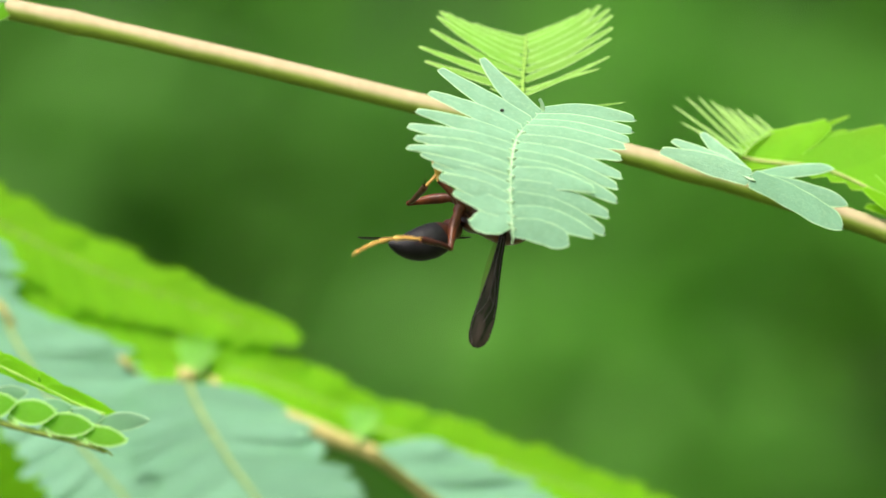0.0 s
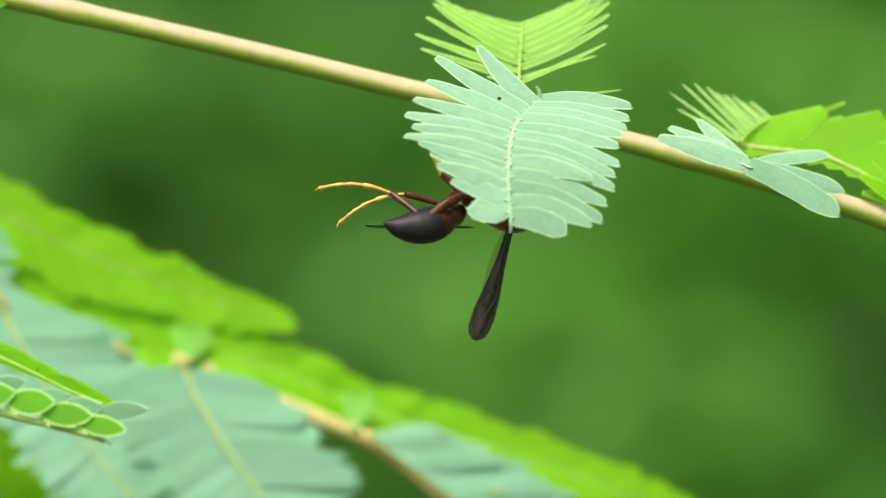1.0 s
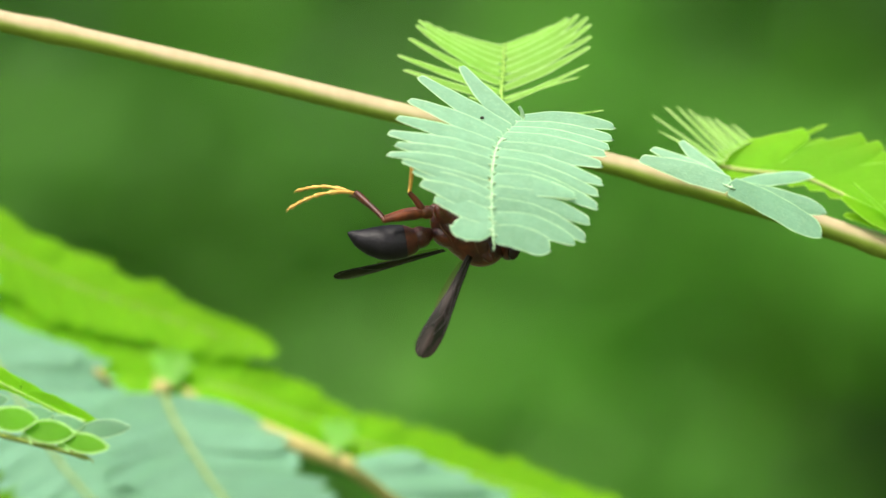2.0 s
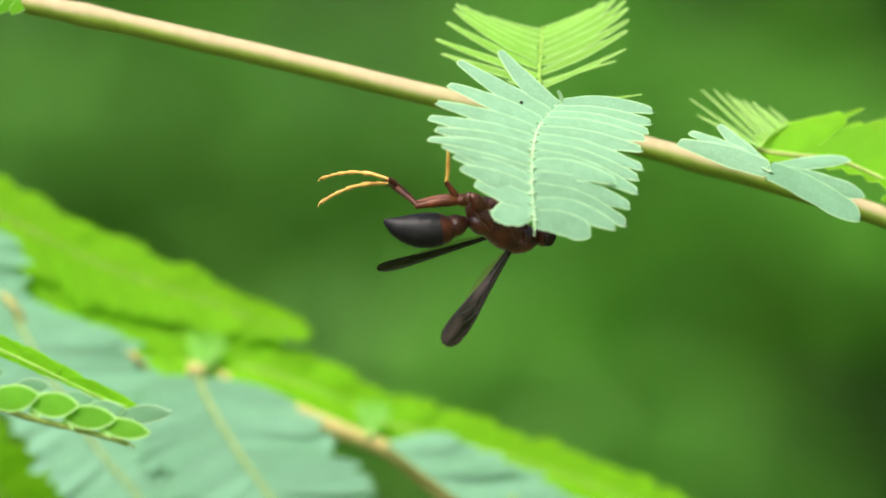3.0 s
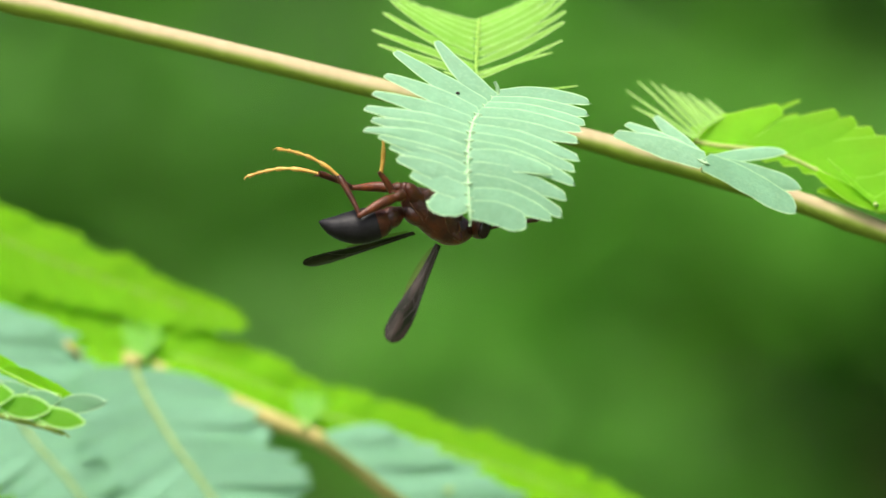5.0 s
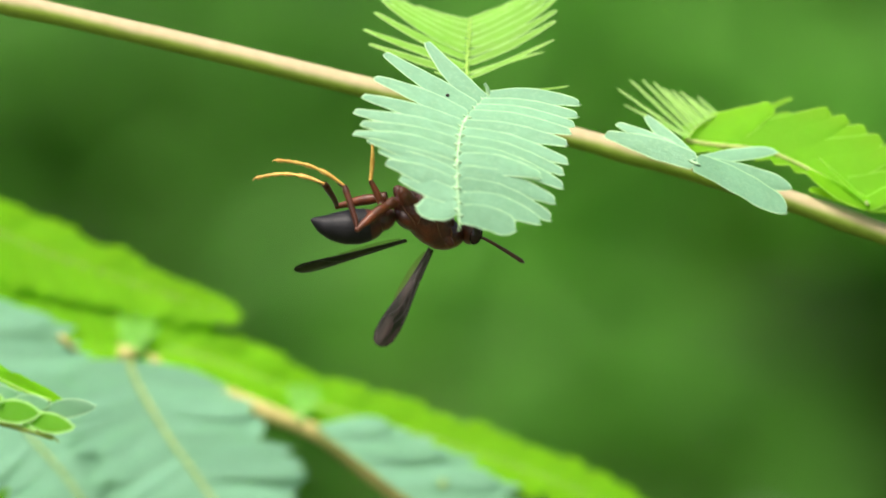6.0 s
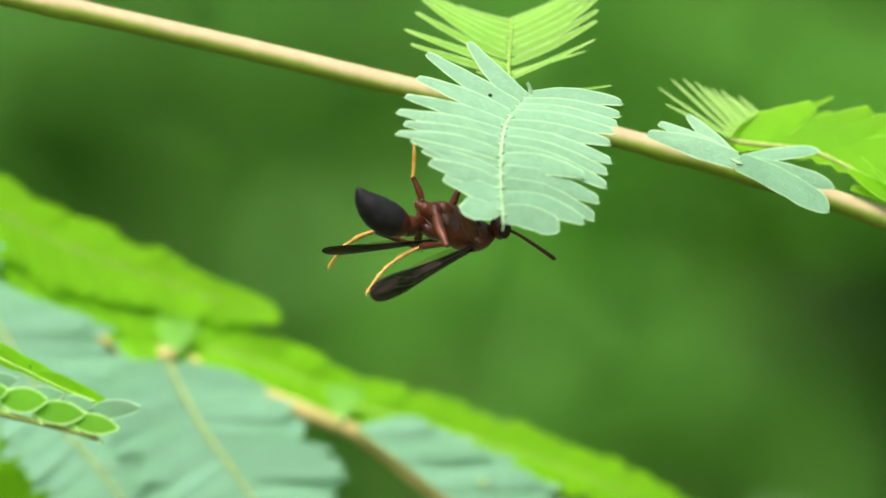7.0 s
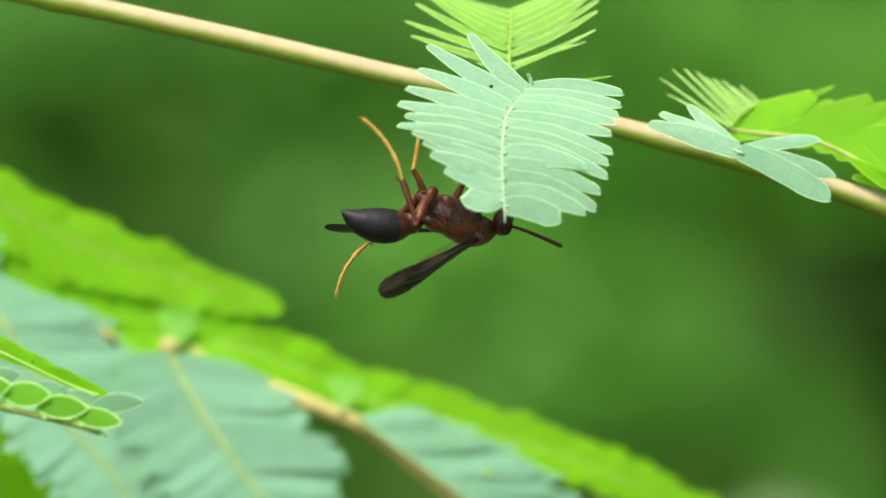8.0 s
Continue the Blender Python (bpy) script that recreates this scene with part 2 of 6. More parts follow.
def bush_leaf_material(name, dark, light, big=5.0):
    """Leaves of a shrub: each leaf its own tone, in drifts."""
    m, n, l = material(name)
    g = n.new("ShaderNodeNewGeometry")
    drift = ramp(n, l, noise_tex(n, l, big, 2), 0.40, 0.62)
    f = math_node(n, l, "ADD", math_node(n, l, "MULTIPLY", drift, 0.75), math_node(n, l, "MULTIPLY", g.outputs["Random Per Island"], 0.25))
    c = mixed(n, l, f, dark, light)
    p = n.new("ShaderNodeBsdfPrincipled")
    l.new(c, p.inputs["Base Color"])
    p.inputs["Roughness"].default_value = 0.55
    t = n.new("ShaderNodeBsdfTranslucent")
    l.new(c, t.inputs[0])
    mix = n.new("ShaderNodeMixShader")
    mix.inputs[0].default_value = 0.55
    l.new(p.outputs[0], mix.inputs[1])
    l.new(t.outputs[0], mix.inputs[2])
    o = n.new("ShaderNodeOutputMaterial")
    l.new(mix.outputs[0], o.inputs[0])
    return m


# One leaf green in four brightnesses; lit and shaded zones sit in the colour.
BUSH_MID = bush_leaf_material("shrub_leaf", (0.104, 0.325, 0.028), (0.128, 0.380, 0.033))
BUSH_LIT = bush_leaf_material("lit_shrub_leaf", (0.140, 0.415, 0.040), (0.166, 0.470, 0.046))
BUSH_SHADED = bush_leaf_material("shaded_shrub_leaf", (0.070, 0.220, 0.020), (0.090, 0.270, 0.024))
BUSH_DIM = bush_leaf_material("dim_shrub_leaf", (0.092, 0.288, 0.025), (0.112, 0.338, 0.029))
PALE_HEAD = solid_material("pale_flower", (0.38, 0.48, 0.30), (0.28, 0.38, 0.20), 80, 0.8)
GRASS = solid_material("grassy_soil", (0.05, 0.10, 0.02), (0.09, 0.07, 0.04), 1.5, 0.9, 0.02)


# ---- mesh helpers ----
def link_mesh(name, bm, mat, smooth=True):
    me = bpy.data.meshes.new(name)
    bm.to_mesh(me)
    bm.free()
    for x in (mat if isinstance(mat, (list, tuple)) else (mat,)):
        me.materials.append(x)
    if smooth:
        for f in me.polygons:
            f.use_smooth = True
    return me


def part(name, bm, mat, parent, label=""):
    ob = new(name, link_mesh(name, bm, mat))
    ob.parent = parent
    return tagged(ob, label=label)


def at(p):
    return Vector((p[0] * MM, p[1] * MM, HEIGHT + p[2] * MM))


def curve_points(pts, count):
    """Evenly spaced points of a smooth curve through pts."""
    pts = [Vector(p) for p in pts]
    full = [2 * pts[0] - pts[1]] + pts + [2 * pts[-1] - pts[-2]]
    raw = []
    for i in range(1, len(full) - 2):
        a, b, c, d = full[i - 1:i + 3]
        for k in range(24):
            t = k / 24
            raw.append(0.5 * (2 * b + (c - a) * t + (2 * a - 5 * b + 4 * c - d) * t * t + (3 * b - a - 3 * c + d) * t ** 3))
    raw.append(pts[-1])
    way = [0.0]
    for p, q in zip(raw, raw[1:]):
        way.append(way[-1] + (q - p).length)
    out, j = [], 0
    for i in range(count):
        s = way[-1] * i / (count - 1)
        while j < len(raw) - 2 and way[j + 1] < s:
            j += 1
        f = (s - way[j]) / max(1e-9, way[j + 1] - way[j])
        out.append(raw[j].lerp(raw[j + 1], min(1, f)))
    return out


def tube(bm, path, radius, sides=10, flat=1.0, up=(0, 0, 1), shift=None, caps=True):
    """A swept tube. radius: function of 0..1. flat: height over width. shift: offset along up, function of 0..1."""
    uvl = bm.loops.layers.uv.verify()
    rings = []
    up = Vector(up)
    for i, p in enumerate(path):
        s = i / (len(path) - 1)
        d = (path[min(i + 1, len(path) - 1)] - path[max(i - 1, 0)]).normalized()
        side = d.cross(up)
        side = side.normalized() if side.length > 1e-6 else Vector((1, 0, 0))
        top = side.cross(d)
        r = radius(s)
        c = p + (top * shift(s) if shift else Vector())
        rings.append([bm.verts.new(c + (side * math.sin(a) + top * math.cos(a) * flat) * r)
                      for a in (2 * math.pi * k / sides for k in range(sides))])
    for i in range(len(rings) - 1):
        for k in range(sides):
            f = bm.faces.new((rings[i][k], rings[i][(k + 1) % sides], rings[i + 1][(k + 1) % sides], rings[i + 1][k]))
            for lp, (u, v) in zip(f.loops, ((i, k), (i, k + 1), (i + 1, k + 1), (i + 1, k))):
                v2 = v / sides
                lp[uvl].uv = (u / len(rings), (v2 + 0.5) % 1.0 if v < sides else 0.5)
    for ring, flip in ((rings[0], True), (rings[-1], False)) if caps else ():
        bm.faces.new(ring if flip else ring[::-1])
    return bm


def blob(bm, centre, radii, turn=None, seg=16, rings=10):
    m = Matrix.Translation(centre) @ (turn or Matrix()) @ Matrix.Diagonal((*radii, 1))
    bmesh.ops.create_uvsphere(bm, u_segments=seg, v_segments=rings, radius=1.0, matrix=m)
    return bm


def profile(table):
    """A smooth function of 0..1 through a few pairs."""
    xs, ys = [p[0] for p in table], [p[1] for p in table]
    return lambda s: float(np.interp(s, xs, ys))


# ---- leaflets ----
def leaflet_mesh(name, mat, seed, broad=0.28, lance=False):
    """A leaflet one unit long and wide: oblique base, rounded tip with a tiny point, slightly arched."""
    rnd = random.Random(seed)
    bm = bmesh.new()
    uvl = bm.loops.layers.uv.new("UVMap")
    nx, ny = 16, 6
    arch, twist, droop = rnd.uniform(0.0, 0.03), rnd.uniform(-0.08, 0.08), rnd.uniform(-0.02, 0.03)
    sickle = rnd.uniform(0.10, 0.20) * (0.2 if lance else 1)
    grid = []
    for i in range(nx + 1):
        s = i / nx
        if lance:
            root = math.sin(min(1, s / 0.06) * math.pi / 2) ** 0.6 * min(1, 0.62 + 0.38 * s / 0.5)
            up = root * max(0, 1 - max(0, (s - 0.76) / 0.24) ** 2.0) ** 0.8
            lo = root * max(0, 1 - max(0, (s - 0.64) / 0.36) ** 1.9)
        else:
            up = math.sin(min(1, s / 0.07) * math.pi / 2) ** 0.6 * max(0, 1 - max(0, (s - 0.76) / 0.24) ** 2.0) ** 0.9
            lo = math.sin(min(1, s / 0.14) * math.pi / 2) ** 0.7 * max(0, 1 - max(0, (s - broad) / (1 - broad)) ** 1.7)
        up, lo = max(up, 0.05), max(lo, 0.05)
        row = []
        for j in range(ny + 1):
            v = j / ny
            y = (v - 0.5) * (up if v > 0.5 else lo) + sickle * max(0, (s - 0.3) / 0.7) ** 2
            z = arch * 0.10 * (1 - (2 * v - 1) ** 2) + droop * s * s - twist * s * y * 0.10 + 0.002 * math.sin(9 * s + 5 * v + seed)
            row.append(bm.verts.new((s + (0.03 if i == nx and j == ny // 2 else 0), y, z)))
        grid.append(row)
    for i in range(nx):
        for j in range(ny):
            f = bm.faces.new((grid[i][j], grid[i + 1][j], grid[i + 1][j + 1], grid[i][j + 1]))
            for lp, (a, b) in zip(f.loops, ((i, j), (i + 1, j), (i + 1, j + 1), (i, j + 1))):
                s = a / nx
                v = b / ny
                end = max(0.0, (s - 0.93) / 0.07)
                lp[uvl].uv = (s, 0.5 + (v - 0.5) * (1 - end) + end * 0.5 * (1 if v >= 0.5 else -1))
    return link_mesh(name, bm, mat)


SHAPES = {"green": [leaflet_mesh("leaflet_green", LEAF_GREEN, k + 3) for k in range(4)]}
for _key, _mat in (("hanging", LEAF_HANGING), ("backlit", LEAF_BACKLIT)):
    SHAPES[_key + "_lance"] = [leaflet_mesh("leaflet_lance_" + _key, _mat, k + 43, lance=True) for k in range(4)]


def leaflet(parent, base, way, face, length, width, kind, rnd, flip=False):
    """One leaflet under its pinna: from base along way, its face towards face. Millimetres."""
    x = Vector(way).normalized()
    z = Vector(face)
    z = (z - x * z.dot(x)).normalized()
    y = z.cross(x)
    m = Matrix((x, y, z)).transposed().to_4x4()
    m.translation = at(base)
    ob = new("leaflet", rnd.choice(SHAPES[kind]))
    ob.parent = parent
    ob.matrix_basis = m @ Matrix.Diagonal((length * MM, width * MM * (-1 if flip else 1), (length * 0.6 + width * 2) * MM * 0.5, 1))
    return ob


def pinna(parent, spine, face, kind, pairs, length, width, lean=70, lift=0, thick=0.28, rib=None, seed=0, ends=(0.0, 1.0),
          sides=(1, -1), grow=None, tilt=10, uneven=1.0, skew=0, ragged=0.10, label=""):
    """A pinna: midrib along spine, leaflets in pairs. lean: degrees from the spine; lift: degrees out of the plane towards face."""
    rnd = random.Random(seed)
    pts = curve_points(spine, 40)
    bm = bmesh.new()
    tube(bm, [at(p) for p in pts], profile(((0, thick * MM), (0.1, thick * 0.75 * MM), (1, thick * 0.35 * MM))), 8, up=face)
    ob = part("pinna", bm, rib or RIB_PALE, parent, label)
    face = Vector(face).normalized()
    grow = grow or profile(((0, 0.75), (0.2, 1), (0.7, 0.95), (1, 0.55)))
    for i in range(pairs):
        s = ends[0] + (ends[1] - ends[0]) * (i + 0.5) / pairs
        k = min(38, int(s * 39))
        p = pts[k].lerp(pts[k + 1], s * 39 - k)
        d = (pts[k + 1] - pts[k]).normalized()
        f = (face - d * face.dot(d)).normalized()
        for sd in sides:
            across = d.cross(f) * sd
            a = radians(lean + skew * sd + rnd.uniform(-3, 3) - 14 * s)
            up = math.sin(radians(lift + rnd.uniform(-3, 3)))
            way = d * math.cos(a) + across * math.sin(a) + f * up
            n = f - across * up + d * math.tan(radians(-tilt + rnd.uniform(-4, 4)))
            g = grow(s) * rnd.uniform(1 - ragged, 1.06) * (uneven if sd > 0 else 1)
            leaflet(ob, p + across * thick * 0.4 + f * 0.05, way, n, length * g, width * rnd.uniform(0.93, 1.05), kind, rnd, sd < 0)
    return ob


def blade(parent, base, tip, face, width, bow, mat, rnd, shape="strap"):
    """One leaflet with its own outline, from base to tip, broad side towards face. bow: upward arch of its midline, in lengths. Millimetres."""
    base, tip = Vector(base), Vector(tip)
    length = (tip - base).length
    x = (tip - base).normalized()
    z = Vector(face)
    z = (z - x * z.dot(x)).normalized()
    y = z.cross(x)
    side = 1 if y.z >= 0 else -1
    nx, rows = 22, (-1.0, -0.9, -0.76, -0.45, 0.0, 0.45, 0.76, 0.9, 1.0)
    start_up, start_lo = rnd.uniform(0.76, 0.86), rnd.uniform(0.56, 0.68)
    def half(s, up):
        if shape == "oval":
            return (1 - abs(2 * s - (0.92 if up else 1.06)) ** 2.5) ** 0.62 if abs(2 * s - (0.92 if up else 1.06)) < 1 else 0.0
        if shape == "eye":
            return max(0.0, 1 - abs(2 * s - (0.95 if up else 1.12)) ** 2.0) ** 0.8 * (0.85 if up else 1.15)
        root = math.sin(min(1, s / 0.03) * math.pi / 2) ** 0.6 * min(1, 0.78 + 0.22 * s / 0.4)
        if shape == "round":
            a = start_up if up else start_lo
            return root * max(0.0, 1 - max(0, (s - a) / (1 - a)) ** 2.1) ** (0.62 if up else 0.75)
        narrow = 1 - (0.42 if up else 0.86) * max(0.0, (s - 0.40) / 0.60) ** 1.35
        return root * narrow * max(0.0, 1 - max(0, (s - 0.965) / 0.035) ** 2) ** 0.6
    def mid(s):
        return bow * length * (4 * s * (1 - s))
    arch, curl, wave = rnd.uniform(0.005, 0.03), rnd.uniform(-0.05, 0.05), rnd.uniform(0, 6)
    outline = [Vector((s * length, mid(s) + sg * max(0.02, half(s, sg > 0)) * width / 2)) for sg in (1, -1) for s in (k / 60 for k in range(61))]
    bm = bmesh.new()
    uvl, rim = bm.loops.layers.uv.new("UVMap"), bm.loops.layers.uv.new("rim")
    grid, place = [], {}
    for i in range(nx + 1):
        s = 1 - (1 - i / nx) ** 1.25
        line = []
        for j, v in enumerate(rows):
            h = max(0.02, half(s, v > 0)) * width / 2
            h *= 1 + 0.025 * math.sin(23 * s + wave + (2 if v > 0 else 0))
            p = Vector((s * length, mid(s) + v * h))
            lift = arch * width * (1 - v * v) + curl * s * s * length * 0.4 + 0.02 * math.sin(8 * s + 3 * v + wave)
            vert = bm.verts.new(Vector((p.x + (0.22 if i == nx and v == 0 else 0), p.y * side, lift)) * MM)
            place[vert] = (s, (v + 1) / 2, 0.0 if abs(v) == 1 or i == nx else min((p - q).length for q in outline))
            line.append(vert)
        grid.append(line)
    for i in range(nx):
        for j in range(len(rows) - 1):
            quad = (grid[i][j], grid[i + 1][j], grid[i + 1][j + 1], grid[i][j + 1])
            f = bm.faces.new(quad if side > 0 else quad[::-1])
            for lp in f.loops:
                u, v, d = place[lp.vert]
                lp[uvl].uv, lp[rim].uv = (u, v), (u, d)
    ob = new("leaflet", link_mesh("leaflet", bm, mat))
    ob.parent = parent
    m = Matrix((x, y, z)).transposed().to_4x4()
    m.translation = at(base)
    ob.matrix_basis = m
    return ob


def spray(parent, spine, table, face, mat, rib, thick, seed, label, shapes=None, sheath=0.0, lay=0.0, stagger=0.0):
    """A pinna with leaflets of their own: table rows give the fraction along the midrib, the tip (x, y, z), the width and the bow."""
    rnd = random.Random(seed)
    pts = [p + Vector((0, -stagger * k / 200, 0)) for k, p in enumerate(curve_points(spine, 201))]
    bm = bmesh.new()
    tube(bm, [at(p) for p in pts[::5]], lambda s: MM * thick * (1 - 0.5 * s), 8, up=face)
    for s, x, y, z, wide, bow in table if sheath else ():
        p = pts[int(s * 200)]
        d = (Vector((x, y - stagger * s, z)) - p).normalized()
        foot = [at(p + Vector((0, -0.06, -0.12))), at(p + d * 0.35 * sheath + Vector((0, -0.08, -0.02))), at(p + d * 0.95 * sheath + Vector((0, -0.04, 0.10)))]
        tube(bm, curve_points(foot, 7), lambda t: MM * (0.14 + 0.07 * math.sin(3 * t) - 0.11 * t), 7, up=TOWARDS)
    ob = part("pinna", bm, rib, parent, label)
    for k, (s, x, y, z, wide, bow) in enumerate(table):
        p = pts[int(s * 200)]
        n = Vector(face) + Vector((rnd.uniform(-0.03, 0.03), 0, rnd.uniform(-0.03, 0.03)))
        if lay:
            d = (pts[min(200, int(s * 200) + 6)] - pts[max(0, int(s * 200) - 6)]).normalized()
            n = n.normalized().lerp((Vector(face) - d * d.dot(Vector(face))).normalized(), lay)
        inward = (p - Vector((x, y - stagger * s, z))).normalized() * 1.1 * thick
        blade(ob, p + inward + Vector((0, 0.04, 0)), (x, y - stagger * s, z), n, wide, bow, mat, rnd, (shapes or {}).get(k, "strap"))
    return ob


TOWARDS = (0, -1, 0.1)


# ---- ground and background ----
def build_ground():
    bm = bmesh.new()
    n = 48
    rows = []
    for i in range(n + 1):
        row = []
        for j in range(n + 1):
            u, v = 2 * i / n - 1, 2 * j / n - 1
            x, y = 400 * u * abs(u) ** 2.2, 400 * v * abs(v) ** 2.2
            r = math.hypot(x, y)
            z = 0.06 * noise.noise((x * 0.4, y * 0.4, 0)) * min(1, max(0, (r - 1.5)))
            row.append(bm.verts.new((x, y, z)))
        rows.append(row)
    for i in range(n):
        for j in range(n):
            bm.faces.new((rows[i][j], rows[i + 1][j], rows[i + 1][j + 1], rows[i][j + 1]))
    return tagged(new("ground", link_mesh("ground", bm, GRASS)), "grassy soil with bare patches", "ground", kind="structure")


build_ground()


def crown_mesh(rnd, centre, radii, count, size, mat):
    """Loose leaves in clumps round a middle: four-sided, folded along the rib."""
    verts, faces = [], []
    clumps = []
    for _ in range(max(10, count // 18)):
        d = Vector((rnd.gauss(0, 1), rnd.gauss(0, 1), rnd.gauss(0, 1))).normalized() * rnd.uniform(0.35, 1.0)
        clumps.append(Vector(centre) + Vector((d.x * radii[0], d.y * radii[1], d.z * radii[2])))
    for i in range(count):
        c = rnd.choice(clumps) + Vector((rnd.gauss(0, 0.16) * radii[0], rnd.gauss(0, 0.16) * radii[1], rnd.gauss(0, 0.16) * radii[2]))
        x = Vector((rnd.gauss(0, 1), rnd.gauss(0, 1), rnd.gauss(-0.3, 0.6))).normalized()
        z = Vector((rnd.gauss(0, 0.5), rnd.gauss(-0.9, 0.5), 1)).normalized()
        y = z.cross(x).normalized()
        z = x.cross(y)
        s = size * rnd.uniform(0.7, 1.3)
        k = len(verts)
        verts += [c, c + x * s * 0.5 + y * s * 0.26 + z * s * 0.07, c + x * s, c + x * s * 0.5 - y * s * 0.26 + z * s * 0.07, c + x * s * 0.5]
        faces += [(k, k + 4, k + 1), (k + 4, k + 2, k + 1), (k, k + 3, k + 4), (k + 4, k + 3, k + 2)]
    me = bpy.data.meshes.new("crown")
    me.from_pydata([tuple(v) for v in verts], [], faces)
    me.materials.append(mat)
    return me


def build_shrub(x, y, z, rx, rz, mat, count, size, seed, label):
    """A shrub: a few stems from the ground and a crown of small leaves."""
    rnd = random.Random(seed)
    ob = tagged(new("shrub"), label, "shrub", "background shrubs")
    ob.location = (x, y, 0)
    for k in range(3):
        bm = bmesh.new()
        a = rnd.uniform(0, 6.28)
        top = Vector((math.cos(a) * rx * 0.5, math.sin(a) * rx * 0.5, z + rz * 0.4))
        path = curve_points([(math.cos(a) * 0.02, math.sin(a) * 0.02, -0.02), top * 0.5 + Vector((0.02, 0, 0)), top], 14)
        tube(bm, path, profile(((0, 0.005), (1, 0.0008))), 7)
        part("stem", bm, STEM, ob)
    crown = new("crown", crown_mesh(rnd, (0, 0, z), (rx, rx, rz), count, size, mat))
    crown.parent = ob
    return ob


# Brighter and darker shrubs put the background's lit and shaded patches into colour.
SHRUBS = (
    (-0.081, 1.25, 1.222, 0.062, 0.046, BUSH_DIM, 520, 0.023, 1, "dense green shrub behind the twigs"),
    (0.053, 1.15, 1.223, 0.026, 0.062, BUSH_LIT, 280, 0.022, 3, "green shrub coloured as lit, behind the twigs"),
    (0.093, 1.31, 1.184, 0.056, 0.071, BUSH_LIT, 620, 0.023, 5, "green shrub coloured as lit, behind the twigs"),
    (0.163, 1.28, 1.146, 0.024, 0.050, BUSH_SHADED, 420, 0.022, 6, "green shrub coloured as shaded, behind the twigs"),
    (0.068, 1.22, 1.133, 0.050, 0.025, BUSH_LIT, 340, 0.020, 11, "green shrub coloured as lit, behind the twigs"),
    (0.087, 1.65, 1.240, 0.053, 0.040, BUSH_DIM, 420, 0.025, 12, "dense green shrub behind the twigs"),
    (0.150, 1.25, 1.208, 0.028, 0.034, BUSH_LIT, 460, 0.022, 8, "green shrub coloured as lit, behind the twigs"),
    (0.028, 1.14, 1.163, 0.037, 0.025, BUSH_LIT, 260, 0.019, 10, "green shrub coloured as lit, behind the twigs"),
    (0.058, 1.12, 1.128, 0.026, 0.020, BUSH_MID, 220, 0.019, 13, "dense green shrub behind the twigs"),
    (0.158, 1.34, 1.296, 0.028, 0.030, BUSH_SHADED, 300, 0.022, 14, "green shrub coloured as shaded, behind the twigs"),
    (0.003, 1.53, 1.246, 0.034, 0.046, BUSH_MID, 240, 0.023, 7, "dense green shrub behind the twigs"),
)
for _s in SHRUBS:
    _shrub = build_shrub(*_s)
    if _s[8] == 5:
        MIDDLE_SHRUB = _shrub


def build_flower_head(shrub):
    """A pale flower head of many small florets on a thin stalk."""
    rnd = random.Random(77)
    top = Vector((0.010, -0.27, 1.085))
    bm = tube(bmesh.new(), curve_points([(0.02, -0.05, -0.02), (0.015, -0.15, 0.6), top], 12), lambda s: 0.0022 - 0.001 * s, 7)
    part("stalk", bm, STEM, shrub)
    bm = bmesh.new()
    for _ in range(60):
        d = Vector((rnd.gauss(0, 1), rnd.gauss(0, 1), abs(rnd.gauss(0, 0.7)))).normalized() * rnd.uniform(0.004, 0.013)
        blob(bm, top + d, (0.004, 0.004, 0.003), seg=7, rings=5)
    part("flower_head", bm, PALE_HEAD, shrub, "pale grey-green flower head")


def build_hedge():
    """The thicket that closes the view behind the shrubs."""
    rnd = random.Random(11)
    verts, faces = [], []
    for i in range(42000):
        x = rnd.uniform(-2.4, 2.4)
        c = Vector((x, 2.3 + rnd.random() ** 2 * 0.7 + 0.2 * noise.noise((x * 3, 0, 3)), rnd.uniform(0, 2.6)))
        d = Vector((rnd.gauss(0, 1), rnd.gauss(0, 0.6), rnd.gauss(-0.2, 0.7))).normalized()
        n = Vector((rnd.gauss(0, 0.5), rnd.gauss(-0.9, 0.4), 0.8)).normalized()
        y = n.cross(d).normalized()
        n = d.cross(y)
        s = rnd.uniform(0.06, 0.10)
        k = len(verts)
        verts += [c, c + d * s * 0.5 + y * s * 0.28 + n * s * 0.06, c + d * s, c + d * s * 0.5 - y * s * 0.28 + n * s * 0.06, c + d * s * 0.5]
        faces += [(k, k + 4, k + 1), (k + 4, k + 2, k + 1), (k, k + 3, k + 4), (k + 4, k + 3, k + 2)]
    me = bpy.data.meshes.new("thicket")
    me.from_pydata([tuple(v) for v in verts], [], faces)
    me.materials.append(BUSH_MID)
    tagged(new("thicket", me), "dense green thicket of broad leaves", "thicket", kind="stuff")


build_flower_head(MIDDLE_SHRUB)
build_hedge()


# ---- the twig with the wasp's leaf ----


